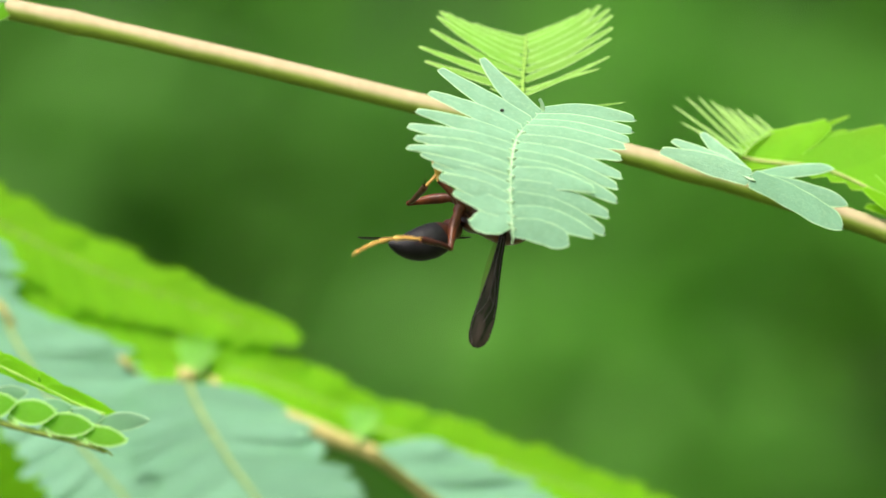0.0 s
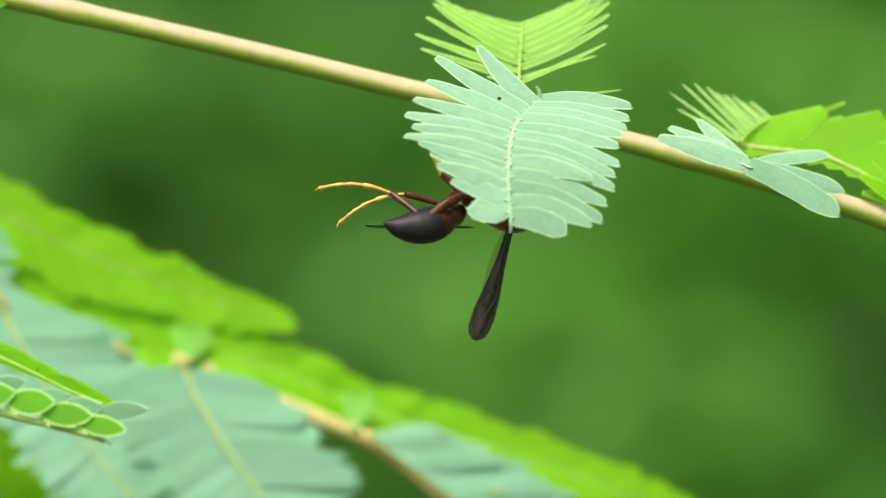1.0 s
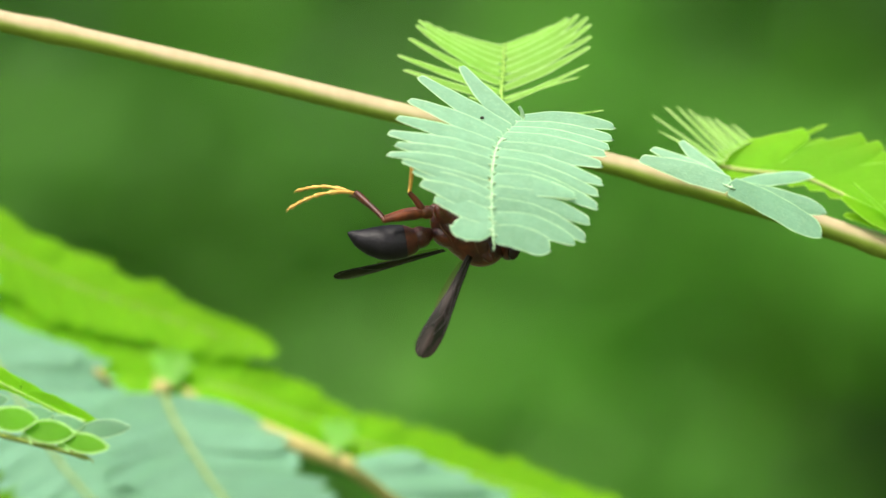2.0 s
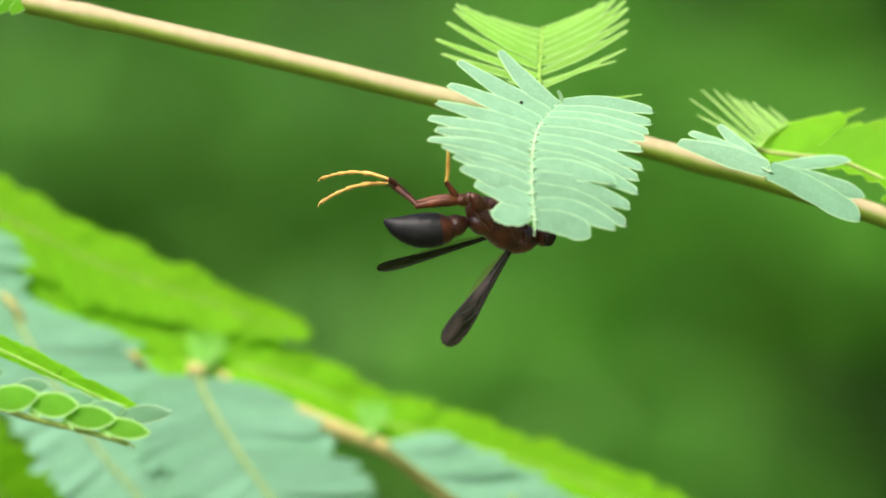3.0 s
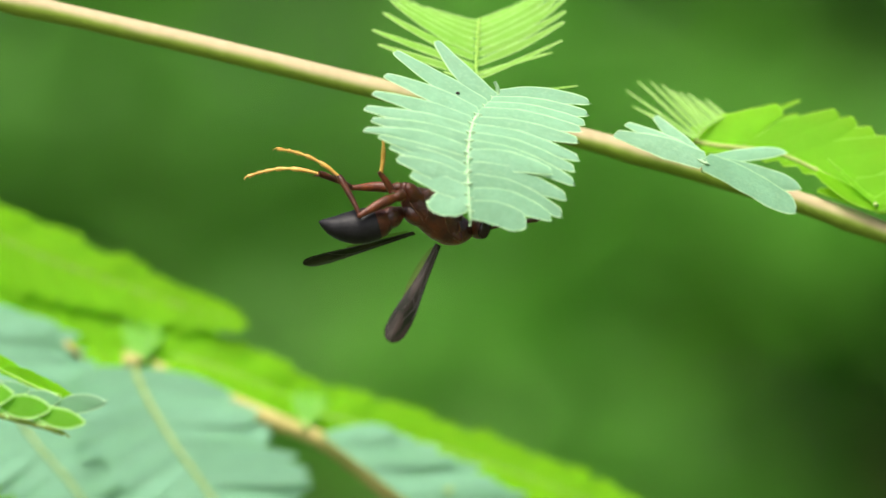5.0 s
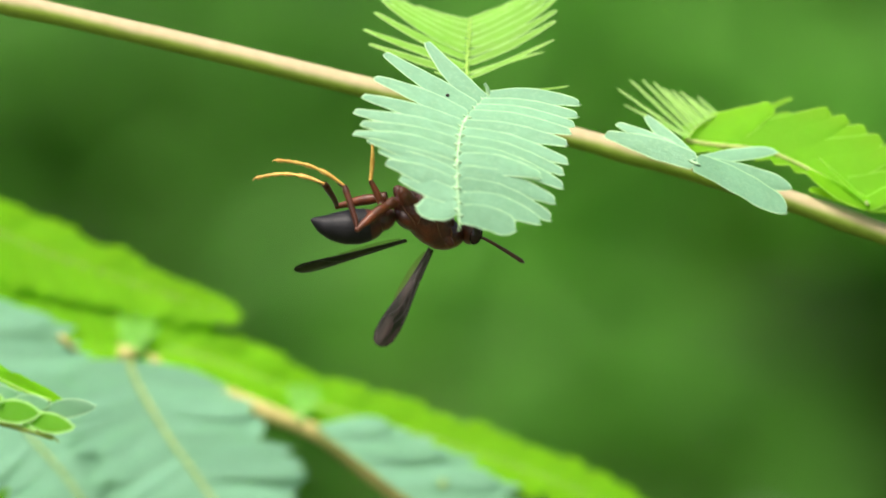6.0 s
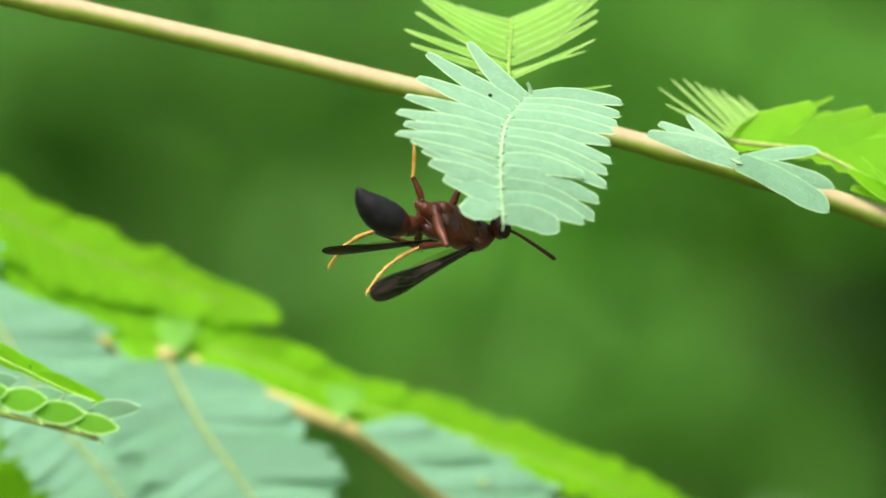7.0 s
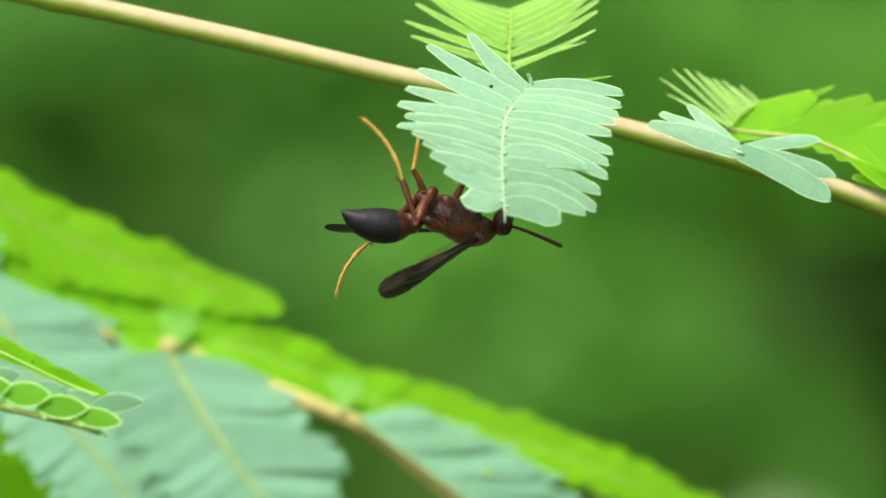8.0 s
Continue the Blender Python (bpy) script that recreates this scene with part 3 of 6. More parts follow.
def build_right_sapling():
    ob = tagged(new("sapling"), "tan twig of a feathery-leaved sapling with pale pinnate leaves", "sapling")
    bm = bmesh.new()
    path = curve_points([(0.150, 0.030, -0.02), (0.145, 0.025, 0.55), (0.128, 0.012, 1.05), (0.118, 0.008, 1.19), (0.112, 0.01, 1.36)], 40)
    tube(bm, path, profile(((0, 0.008), (0.8, 0.004), (1, 0.002))), 10)
    part("stem", bm, STEM, ob, "brown upright stem")
    bm = bmesh.new()
    path = curve_points([at(p) for p in ((119, 8, -20.2), (85, 4, -9.5), (52.4, 1, 2.2), (36.3, 1, 7.25), (23, 1.2, 11.0), (11, 1.6, 14.0), (-2.5, 1.2, 17.1),
                                        (-26, 1, 22.7), (-50.9, 1, 28.2), (-78, 2, 33.55))], 90)
    knots = (0.335, 0.467, 0.83)
    def thick(s):
        r = 1.24 + 0.05 * s
        for k in knots:
            r += 0.22 * math.exp(-((s - k) / 0.010) ** 2)
        return r * MM
    tube(bm, path, thick, 14)
    part("twig", bm, TWIG, ob, "tan twig, green below")
    return ob


SAPLING = build_right_sapling()

# the leaf over the wasp; rows: fraction along the midrib, tip, width, bow
LEAF_SPINE = ((11.9, -11.0, 16.0), (11.3, -12.5, 15.3), (10.5, -14.5, 14.5), (9.4, -17.0, 13.5), (8.8, -19.0, 12.4), (8.4, -20.8, 10.7), (8.2, -22.0, 8.2), (8.2, -22.8, 5.3), (8.4, -23.2, 2.7), (8.5, -23.2, 1.5))
LEAF_LEFT = ((0.935, 3.5, -22.7, 3.4, 3.07, 0.00),
    (0.875, 1.5, -22.4, 6.3, 2.29, 0.02),
    (0.820, -0.1, -22.2, 8.1, 2.38, 0.03),
    (0.760, -0.9, -22.0, 9.6, 2.12, 0.03),
    (0.700, -2.2, -21.8, 10.7, 1.70, 0.00),
    (0.640, -3.9, -21.5, 11.4, 1.75, 0.055),
    (0.575, -3.0, -21.1, 12.6, 2.04, 0.02),
    (0.510, -3.8, -20.2, 14.0, 2.12, 0.02),
    (0.430, -2.9, -18.9, 15.7, 2.12, 0.02),
    (0.320, -1.5, -16.3, 18.0, 2.29, 0.02),
    (0.190, -0.4, -13.0, 20.8, 2.45, -0.01),
    (0.065, 4.5, -9.7, 22.3, 2.45, -0.04))
LEAF_RIGHT = ((0.960, 14.9, -22.7, 0.4, 2.81, 0.08),
    (0.890, 17.7, -22.4, 1.2, 2.89, 0.07),
    (0.810, 19.0, -22.1, 1.6, 2.89, 0.06),
    (0.740, 19.5, -21.8, 3.6, 2.81, 0.05),
    (0.670, 17.8, -21.7, 6.5, 2.64, 0.05),
    (0.610, 20.4, -20.9, 5.2, 2.55, 0.05),
    (0.565, 20.5, -20.5, 6.9, 2.55, 0.04),
    (0.500, 21.0, -19.8, 8.1, 2.55, 0.04),
    (0.435, 21.0, -18.6, 10.2, 2.55, 0.03),
    (0.320, 21.5, -16.3, 11.6, 2.55, 0.03),
    (0.225, 22.0, -14.2, 12.4, 2.55, 0.03),
    (0.145, 22.4, -12.3, 13.5, 2.55, 0.03),
    (0.050, 22.7, -9.9, 14.9, 2.55, 0.06))


def build_main_leaf():
    ob = spray(SAPLING, LEAF_SPINE, LEAF_LEFT + LEAF_RIGHT, (0, -1, 0.2), BLADE_PALE, RIB_PALE, 0.21, 5, "pale pinna sheltering the wasp", {0: "oval", 12: "round"}, 0.6, 0.35, 3.2)
    bm = tube(bmesh.new(), [at(p) for p in curve_points([(11.9, -11.5, 16.0), (11.8, -11.8, 16.9), (11.5, -12.0, 17.5)], 6)], lambda s: MM * (0.30 - 0.1 * s), 7)
    part("stub", bm, RIB_PALE, ob, "pale stub at the leaf's base")
    bm = tube(bmesh.new(), [at(p) for p in curve_points([(8.5, -26.5, 1.6), (8.5, -26.6, 1.1), (8.4, -26.6, 0.5)], 5)], lambda s: MM * (0.17 - 0.11 * s), 6)
    bm2 = tube(bmesh.new(), [at(p) for p in curve_points([(11.2, 1.4, 14.0), (11.6, -4, 15.2), (12.1, -11.2, 16.1)], 10)], lambda s: MM * 0.3, 8)
    part("petiole", bm2, RIB_PALE, ob, "pale petiole behind the leaf")
    part("bristle", bm, RIB_PALE, ob, "pale bristle at the leaf's tip")
    blade(ob, (12.4, -9, 16.0), (21.5, -7, 17.1), (0.1, -0.25, 1), 1.2, 0.0, BLADE_YOUNG, random.Random(9))
    return ob


build_main_leaf()
speck = new("speck", link_mesh("speck", blob(bmesh.new(), at((7.15, -14.9, 16.1)), (0.24 * MM, 0.20 * MM, 0.18 * MM), seg=8, rings=6), SPECK))
speck.parent = SAPLING
tagged(speck, "tiny dark speck")

# young leaf behind, pointing away and up
YOUNG_SPINE = ((9.6, -3.5, 17.6), (9.5, -2.0, 19.6), (9.7, -0.5, 22.0), (9.8, 1.0, 24.0), (9.9, 2.5, 25.5))
YOUNG_LEFT = ((0.040, 5.6, -3.3, 18.9, 0.55, 0.00),
    (0.110, -2.2, -1.6, 22.1, 1.11, 0.00),
    (0.230, -2.9, -0.7, 23.9, 1.17, 0.00),
    (0.360, -1.6, 0.2, 25.9, 1.25, -0.02),
    (0.470, -0.8, 0.9, 27.4, 1.25, -0.04),
    (0.580, -0.5, 1.7, 28.1, 1.31, -0.06),
    (0.695, 0.3, 2.4, 28.0, 1.39, -0.07),
    (0.805, 1.7, 3.1, 27.4, 1.39, -0.07),
    (0.900, 3.5, 3.8, 26.6, 1.39, -0.05))
YOUNG_RIGHT = ((0.060, 19.9, -2.1, 22.6, 0.66, 0.00),
    (0.145, 18.7, -1.6, 21.4, 0.55, 0.00),
    (0.280, 20.1, -0.5, 24.8, 1.17, -0.02),
    (0.415, 20.3, 0.4, 26.2, 1.25, -0.03),
    (0.540, 20.3, 1.3, 27.6, 1.31, -0.05),
    (0.640, 19.9, 2.1, 28.6, 1.39, -0.07),
    (0.755, 18.8, 2.8, 29.0, 1.39, -0.08),
    (0.850, 17.5, 3.4, 28.5, 1.39, -0.08),
    (0.940, 15.8, 4.1, 27.6, 1.39, -0.06))
spray(SAPLING, YOUNG_SPINE, YOUNG_LEFT + YOUNG_RIGHT, (0, -0.75, 0.6), BLADE_YOUNG, RIB_GREEN, 0.20, 31, "yellow-green young pinna pointing away", sheath=0.35)

# node with the short pale leaf and its neighbours
FAN_SPINE = ((36.6, -1.0, 7.4), (36.4, -4.0, 7.9), (36.2, -8.0, 8.3))
FAN = ((1.000, 25.6, -6.0, 11.3, 2.75, 0.03),
    (0.830, 27.0, -4.3, 12.6, 1.96, 0.03),
    (0.745, 30.4, -3.2, 13.6, 2.09, 0.00),
    (1.000, 47.1, -6.0, 2.3, 2.94, 0.04),
    (0.830, 47.8, -4.3, 5.1, 2.22, 0.03),
    (0.745, 46.2, -3.2, 9.4, 1.63, 0.04))
spray(SAPLING, FAN_SPINE, FAN, (0.02, -1, 0.3), BLADE_PALE, RIB_PALE, 0.36, 41, "pale short pinna pointing forward", {k: "round" for k in range(3, 6)}, 0.9)
TUFT_SPINE = ((35.8, 1.5, 11.2), (36.8, 2.5, 12.4), (38.2, 3.5, 13.3), (39.6, 4.5, 14.0))
TUFT = ((0.000, 27.4, 4.5, 17.0, 0.44, 0.00),
    (0.000, 28.2, 4.0, 15.2, 0.44, 0.00),
    (0.070, 28.9, 4.7, 18.2, 0.52, 0.00),
    (0.205, 30.4, 5.1, 18.2, 0.56, 0.00),
    (0.330, 31.8, 5.5, 17.7, 0.56, 0.00),
    (0.455, 32.9, 5.9, 17.1, 0.56, 0.00),
    (0.570, 33.9, 6.2, 16.9, 0.56, 0.00),
    (0.705, 35.0, 6.6, 16.7, 0.52, 0.00),
    (0.835, 36.1, 7.0, 15.9, 0.48, 0.00),
    (0.965, 37.1, 7.4, 16.1, 0.48, 0.00))
spray(SAPLING, TUFT_SPINE, TUFT, (0.1, -0.85, 0.5), BLADE_YOUNG, RIB_GREEN, 0.15, 42, "yellow-green young pinna pointing away")
GREEN_SPINE = ((35.5, 2.8, 10.9), (37.7, 2.6, 10.5), (40.4, 2.4, 10.2), (43.4, 2.3, 9.9), (46.4, 1.9, 9.2), (49.7, 1.2, 7.7), (53.0, 0.4, 6.0), (56.6, -0.5, 4.2))
GREEN = ((0.005, 46.3, 4.60, 14.4, 4.90, -0.02),
    (0.035, 48.6, 6.60, 15.9, 1.05, -0.00),
    (0.115, 48.7, 4.20, 13.4, 4.31, -0.02),
    (0.225, 53.1, 4.60, 14.1, 4.51, -0.03),
    (0.330, 55.2, 4.15, 13.1, 4.51, -0.03),
    (0.440, 57.3, 3.55, 11.8, 4.51, -0.03),
    (0.555, 59.1, 3.00, 10.6, 4.51, -0.03),
    (0.670, 61.0, 2.40, 9.3, 4.51, -0.03),
    (0.790, 63.5, 1.70, 7.8, 4.31, -0.03),
    (0.910, 65.9, 1.15, 6.6, 4.31, -0.03),
    (0.995, 68.0, 0.45, 5.1, 4.31, -0.03))
spray(SAPLING, GREEN_SPINE, GREEN, (0.0, -0.894, 0.447), BLADE_BACKLIT, RIB_OLIVE, 0.34, 43, "bright green pinna coloured as with light through it")
NODE_SPINE = ((57.3, 0.8, 2.7), (57.1, -0.6, 3.2), (56.8, -1.8, 3.6))
NODE = ((0.855, 51.1, -1.7, 8.9, 0.52, 0.00),
    (0.715, 49.7, -0.9, 7.1, 2.16, -0.02),
    (0.580, 50.0, -0.3, 5.0, 1.83, 0.03),
    (0.715, 62.6, -0.9, 6.0, 2.22, 0.00),
    (0.580, 63.2, -0.5, 3.1, 2.22, 0.00))
spray(SAPLING, NODE_SPINE, NODE, (0.1, -1, 0.35), BLADE_BACKLIT, RIB_YELLOW, 0.4, 44, "small bright green pinna")
pinna(SAPLING, ((-50.9, 1, 29), (-53.5, -1, 29.5), (-57, -3, 29.2)), (0.1, -1, 0.3), "green", 5, 4.0, 1.8, lean=60, lift=4, thick=0.4, seed=45, label="small green tuft at a node")


# ---- the frond below, and the sprig ----
def build_left_sapling():
    ob = tagged(new("sapling"), "bushy sapling with broad feathery fronds, bright green and pale", "sapling")
    bm = bmesh.new()
    path = curve_points([(-0.170, 0.035, -0.02), (-0.165, 0.03, 0.5), (-0.150, 0.01, 1.0), (-0.142, 0.005, 1.22), (-0.14, 0.0, 1.36)], 40)
    tube(bm, path, profile(((0, 0.008), (0.8, 0.004), (1, 0.002))), 10)
    part("stem", bm, STEM, ob, "brown upright stem")
    bm = bmesh.new()
    path = curve_points([at(p) for p in ((-143, 8, 12), (-100, 18, 12), (-60.2, 27, -3.5), (-54, 26.5, -6.6), (-41.2, 26, -12.5), (-31.9, 24, -15.5), (-19.0, 22, -21.0), (-13.8, 22, -23.0), (-8.3, 22, -25.3), (-1.4, 22, -30.6), (5.9, 22, -36.2), (21.9, 22, -49.2))], 80)
    tube(bm, path, profile(((0, 1.1 * MM), (0.5, 0.85 * MM), (0.60, 1.1 * MM), (0.64, 1.5 * MM), (0.72, 1.3 * MM), (0.78, 1.0 * MM), (1, 0.75 * MM))), 10)
    for a, b in (((-41, 20.5, -12.4), (-37.6, 20.2, -15.4)), ((-55.4, 19.5, -6.0), (-52.4, 18.6, -9.6))):
        mid = (Vector(a) + Vector(b)) / 2 + Vector((0.2, -0.9, 0.1))
        tube(bm, [at(p) for p in curve_points([a, mid, b], 14)], lambda s: MM * (0.2 + 0.26 * math.sin(3.1 * s)), 10)
    for p in ((-31.6, 20.6, -15.6), (-19.0, 21.0, -21.0)):
        blob(bm, at(p), (1.3 * MM, 0.8 * MM, 1.0 * MM), seg=10, rings=8)
    rachis = part("rachis", bm, RIB_TAN, ob, "tan rachis of the frond")
    bm = bmesh.new()
    path = curve_points([at(p) for p in ((-146, 4, -40), (-100, -20, -14), (-76, -24, -8.6), (-65.5, -25, -9.3))], 40)
    tube(bm, path, lambda s: MM * (1.0 - 0.8 * s), 8)
    part("rachis", bm, RIB_OLIVE, ob, "thin green rachis")
    bm = bmesh.new()
    path = curve_points([at(p) for p in ((-147, 4, -70), (-110, -22, -22), (-80, -27, -14), (-69, -28, -14.3))], 30)
    tube(bm, path, lambda s: MM * (1.0 - 0.6 * s), 8)
    part("rachis", bm, RIB_OLIVE, ob, "thin green rachis")
    return ob, rachis


FROND, FROND_RACHIS = build_left_sapling()
DOWN_FACE = (0.05, -1, 0.14)
pinna(FROND, ((-66, 19.5, 5), (-63.5, 19.5, -2.5), (-60, 19.5, -10), (-57, 19.5, -17)), DOWN_FACE, "hanging_lance", 18, 14.5, 2.1, lean=82, lift=0,
      thick=0.36, seed=50, rib=RIB_YELLOW, uneven=0.7, tilt=0.8, skew=20, ragged=0.24, ends=(0.03, 1.0), label="pale hanging pinna")
pinna(FROND, ((-54, 18.5, -6.6), (-52.2, 18.5, -11.5), (-44.2, 18.5, -24.1), (-38.3, 18.5, -31.2), (-32, 18.5, -41)), DOWN_FACE, "hanging_lance", 31, 13.2, 2.15, lean=82, lift=0,
      thick=0.36, seed=51, rib=RIB_YELLOW, uneven=0.62, tilt=0.8, skew=20, ragged=0.24, ends=(0.03, 1.0), label="pale hanging pinna")
pinna(FROND, ((-31.6, 19, -15.5), (-30.1, 19, -19.3), (-26.4, 19, -25.6), (-22.6, 19, -30.9), (-15, 19, -42)), DOWN_FACE, "hanging_lance", 30, 13.4, 2.15, lean=82, lift=0,
      thick=0.40, seed=52, rib=RIB_YELLOW, uneven=0.8, tilt=0.8, skew=20, ragged=0.24, ends=(0.03, 1.0), label="pale hanging pinna")
pinna(FROND, ((-8.8, 20.6, -24.5), (-1.1, 20.6, -30.3), (6.2, 20.6, -35.9), (14.2, 20.6, -42.9)), DOWN_FACE, "hanging_lance", 28, 14.5, 2.0, lean=44, lift=0, thick=0.22, seed=53,
      rib=RIB_OLIVE, tilt=1.2, sides=(-1,), grow=profile(((0, 0.55), (0.2, 0.9), (0.5, 1), (1, 1.15))), label="pale pinna along the rachis")
# bright green pinnae above the rachis; light through them is put into their colour
pinna(FROND, ((-74, 24.8, 12.6), (-55.3, 24.8, 3.2), (-43.5, 24.8, -2.6), (-34.5, 25, -5.8), (-26.5, 25, -8.6), (-20.5, 25, -10.2), (-18.6, 25, -10.7)), (0.1, -0.92, 0.3), "backlit_lance", 30, 7.7, 2.4, lean=50, lift=2,
      thick=0.20, seed=54, rib=RIB_OLIVE, tilt=1.5, uneven=1.3, ragged=0.2, grow=profile(((0, 0.9), (0.3, 0.85), (0.55, 0.85), (0.75, 0.62), (0.9, 0.38), (1, 0.14))), label="bright green pinna above the rachis")
pinna(FROND, ((-56, 24.2, -1.0), (-47, 24.2, -5.6), (-40, 24.2, -8.8), (-27.5, 24.2, -12.9)), (0.1, -0.92, 0.3), "backlit_lance", 24, 6.2, 2.2, lean=55, lift=2,
      thick=0.16, seed=58, rib=RIB_GREEN, tilt=1.5, label="bright green pinna above the rachis")
pinna(FROND, ((-41, 23.6, -12.4), (-34, 23.6, -13.6), (-23.8, 23.8, -15.6), (-13.5, 25, -19.4), (-4.5, 27, -23.4)), (0.1, -0.8, 0.5), "backlit_lance", 24, 5.8, 2.4, lean=48, lift=5, thick=0.3,
      seed=55, rib=RIB_GREEN, tilt=2.0, ragged=0.2, uneven=0.9, grow=profile(((0, 1.3), (0.3, 1.2), (0.6, 1.1), (1, 0.7))), label="bright green pinna above the rachis")
pinna(FROND, ((-20.6, 24, -18.9), (-6.5, 25.5, -22.6), (7.3, 27, -26.6), (20, 28, -31.0), (36, 29, -38)), (0.1, -0.8, 0.5), "backlit_lance", 30, 6.2, 2.5, lean=46, lift=5, thick=0.3, seed=56,
      rib=RIB_GREEN, tilt=2.0, ragged=0.26, uneven=1.0, label="bright green pinna above the rachis")
pinna(FROND, ((-72, 44, -18), (-63, 46, -26), (-56, 47, -33), (-49, 48, -42)), (0.1, -0.8, 0.6), "backlit_lance", 20, 10, 2.4, lean=60, lift=6, thick=0.4, seed=57,
      rib=RIB_GREEN, label="bright green pinna far behind")
# short pinnae that rise at the nodes, seen end-on
for _x, _z, _long in ((-31.0, -16.0, 0.78), (-10.6, -23.6, 0.66), (6.8, -31.4, 0.66)):
    spray(FROND, ((_x, 20.5, _z), (_x + 0.2, 22, _z + 0.8), (_x + 0.3, 23.0, _z + 1.2)),
          tuple((f, _x + dx * _long, 22.6 + f, _z + dz * _long, w, b) for f, dx, dz, w, b in ((0.1, -2.6, 5.6, 0.9, 0.02), (0.3, -1.8, 6.8, 1.0, 0.0), (0.5, -0.5, 6.2, 0.9, 0.0), (0.6, 1.0, 6.9, 1.0, 0.0),
                (0.5, 2.2, 5.9, 0.9, 0.0), (0.3, 3.4, 6.2, 1.0, 0.02), (0.1, 4.2, 4.6, 0.9, 0.04))), (0.05, -0.9, 0.4), BLADE_SOFT, RIB_YELLOW, 0.45, 59, "pale short pinna rising at a node")
# the frond stands a hand's width behind the twig
SET_BACK = Matrix.Translation((0, -0.8, 1.2)) @ Matrix.Scale(1.024, 4) @ Matrix.Translation((0, 0.8, -1.2))
for _ob in FROND.children:
    if _ob.name.startswith("pinna") or _ob == FROND_RACHIS:
        _ob.matrix_basis = SET_BACK @ _ob.matrix_basis
# sprig in front
SPRIG_STEM = ((-70, -28, -14.0), (-60, -28, -16.9), (-52.7, -28, -19.2), (-48.8, -28, -20.4), (-44.3, -28, -21.5), (-40.4, -28, -22.5), (-38.0, -28, -23.3))


def build_sprig():
    rnd = random.Random(61)
    bm = tube(bmesh.new(), [at(p) for p in curve_points(SPRIG_STEM, 40)], lambda s: MM * (0.50 - 0.20 * s), 8, up=(0, -1, 0.1))
    tube(bm, [at(p) for p in curve_points([(-38.1, -28.1, -23.2), (-37.6, -28.2, -23.4), (-37.3, -28.2, -23.8)], 5)], lambda s: MM * (0.16 - 0.08 * s), 6)
    ob = part("pinna", bm, RIB_DEEP, FROND, "sharp bright green pinna tip")
    for bx, bz, tx, tz, wide in ((-60.4, -17.1, -53.0, -15.9, 3.3), (-54.6, -18.6, -48.3, -17.3, 3.3), (-49.7, -18.9, -43.7, -18.5, 3.1), (-45.9, -20.2, -39.4, -20.1, 2.9), (-41.7, -21.1, -35.5, -21.8, 2.5)):
        blade(ob, (bx, -28.2, bz), (tx, -28.6, tz), (0.02, -1, 0.15), wide, 0.02, BLADE_GREEN, rnd, "eye")
        blade(ob, (bx + 0.3, -28.1, bz - 0.4), (bx + 1.7, -28.4, bz - 1.5), (0.02, -1, 0.1), 0.6, 0.0, BLADE_GREEN, rnd)
    for bx, bz, tx, tz, wide in ((-56.6, -16.4, -52.4, -14.8, 2.2), (-51.8, -17.7, -47.2, -16.3, 2.2), (-47.4, -19.2, -42.0, -18.0, 2.3), (-43.8, -20.0, -38.4, -19.2, 2.3), (-39.9, -20.9, -33.2, -19.5, 2.3)):
        blade(ob, (bx, -26.8, bz), (tx, -26.9, tz), (0, -1, 0.05), wide, 0.06, BLADE_SHEER, rnd, "eye")
    return ob


build_sprig()
FOLD_SPINE = ((-66, -25, -9.2), (-56.7, -25, -11.1), (-52.8, -25, -12.6), (-49.0, -25, -14.3), (-45.1, -25, -16.2), (-41.2, -25, -18.1), (-38.4, -25, -19.1))


def build_folded_pinna():
    """Leaflets closed over the midrib, seen edge-on as an uneven strip."""
    rnd = random.Random(63)
    pts = curve_points(FOLD_SPINE, 60)
    bm = tube(bmesh.new(), [at(p) for p in pts], lambda s: MM * (0.30 - 0.12 * s), 8)
    ob = part("pinna", bm, RIB_GREEN, FROND, "folded bright green pinna seen edge-on")
    for k in range(13):
        p = pts[k * 4]
        q = pts[min(59, k * 4 + 11)] + Vector((1.6, 0, -0.6 + 0.35 * (k % 2)))
        blade(ob, p + Vector((0, -0.06 * (k % 3), 0.15)), q, (0.05, -1, 0.25), rnd.uniform(2.2, 2.7) * (1 if k < 9 else 0.72), 0.05, BLADE_FOLD, rnd)
    return ob


build_folded_pinna()


# ---- the wasp ----
def wasp_materials():
    red = solid_material("red_brown_cuticle", (0.16, 0.036, 0.012), (0.020, 0.006, 0.005), 420, 0.34, 0.00025, 0.55)
    black = solid_material("black_cuticle", (0.008, 0.008, 0.009), (0.020, 0.019, 0.021), 500, 0.5, 0.00008, 0.26)
    dark = solid_material("dark_leg", (0.05, 0.014, 0.008), (0.09, 0.025, 0.010), 700, 0.38)
    yellow = solid_material("yellow_tarsus", (0.80, 0.52, 0.12), (0.52, 0.27, 0.045), 700, 0.45)
    rust = solid_material("rust_leg", (0.185, 0.047, 0.012), (0.062, 0.016, 0.006), 600, 0.40)
    eye = solid_material("wasp_eye", (0.030, 0.013, 0.010), (0.016, 0.010, 0.009), 900, 0.2)
    return red, black, dark, yellow, rust, eye


RED, BLACK, DARK_LEG, YELLOW, RUST, EYE = wasp_materials()


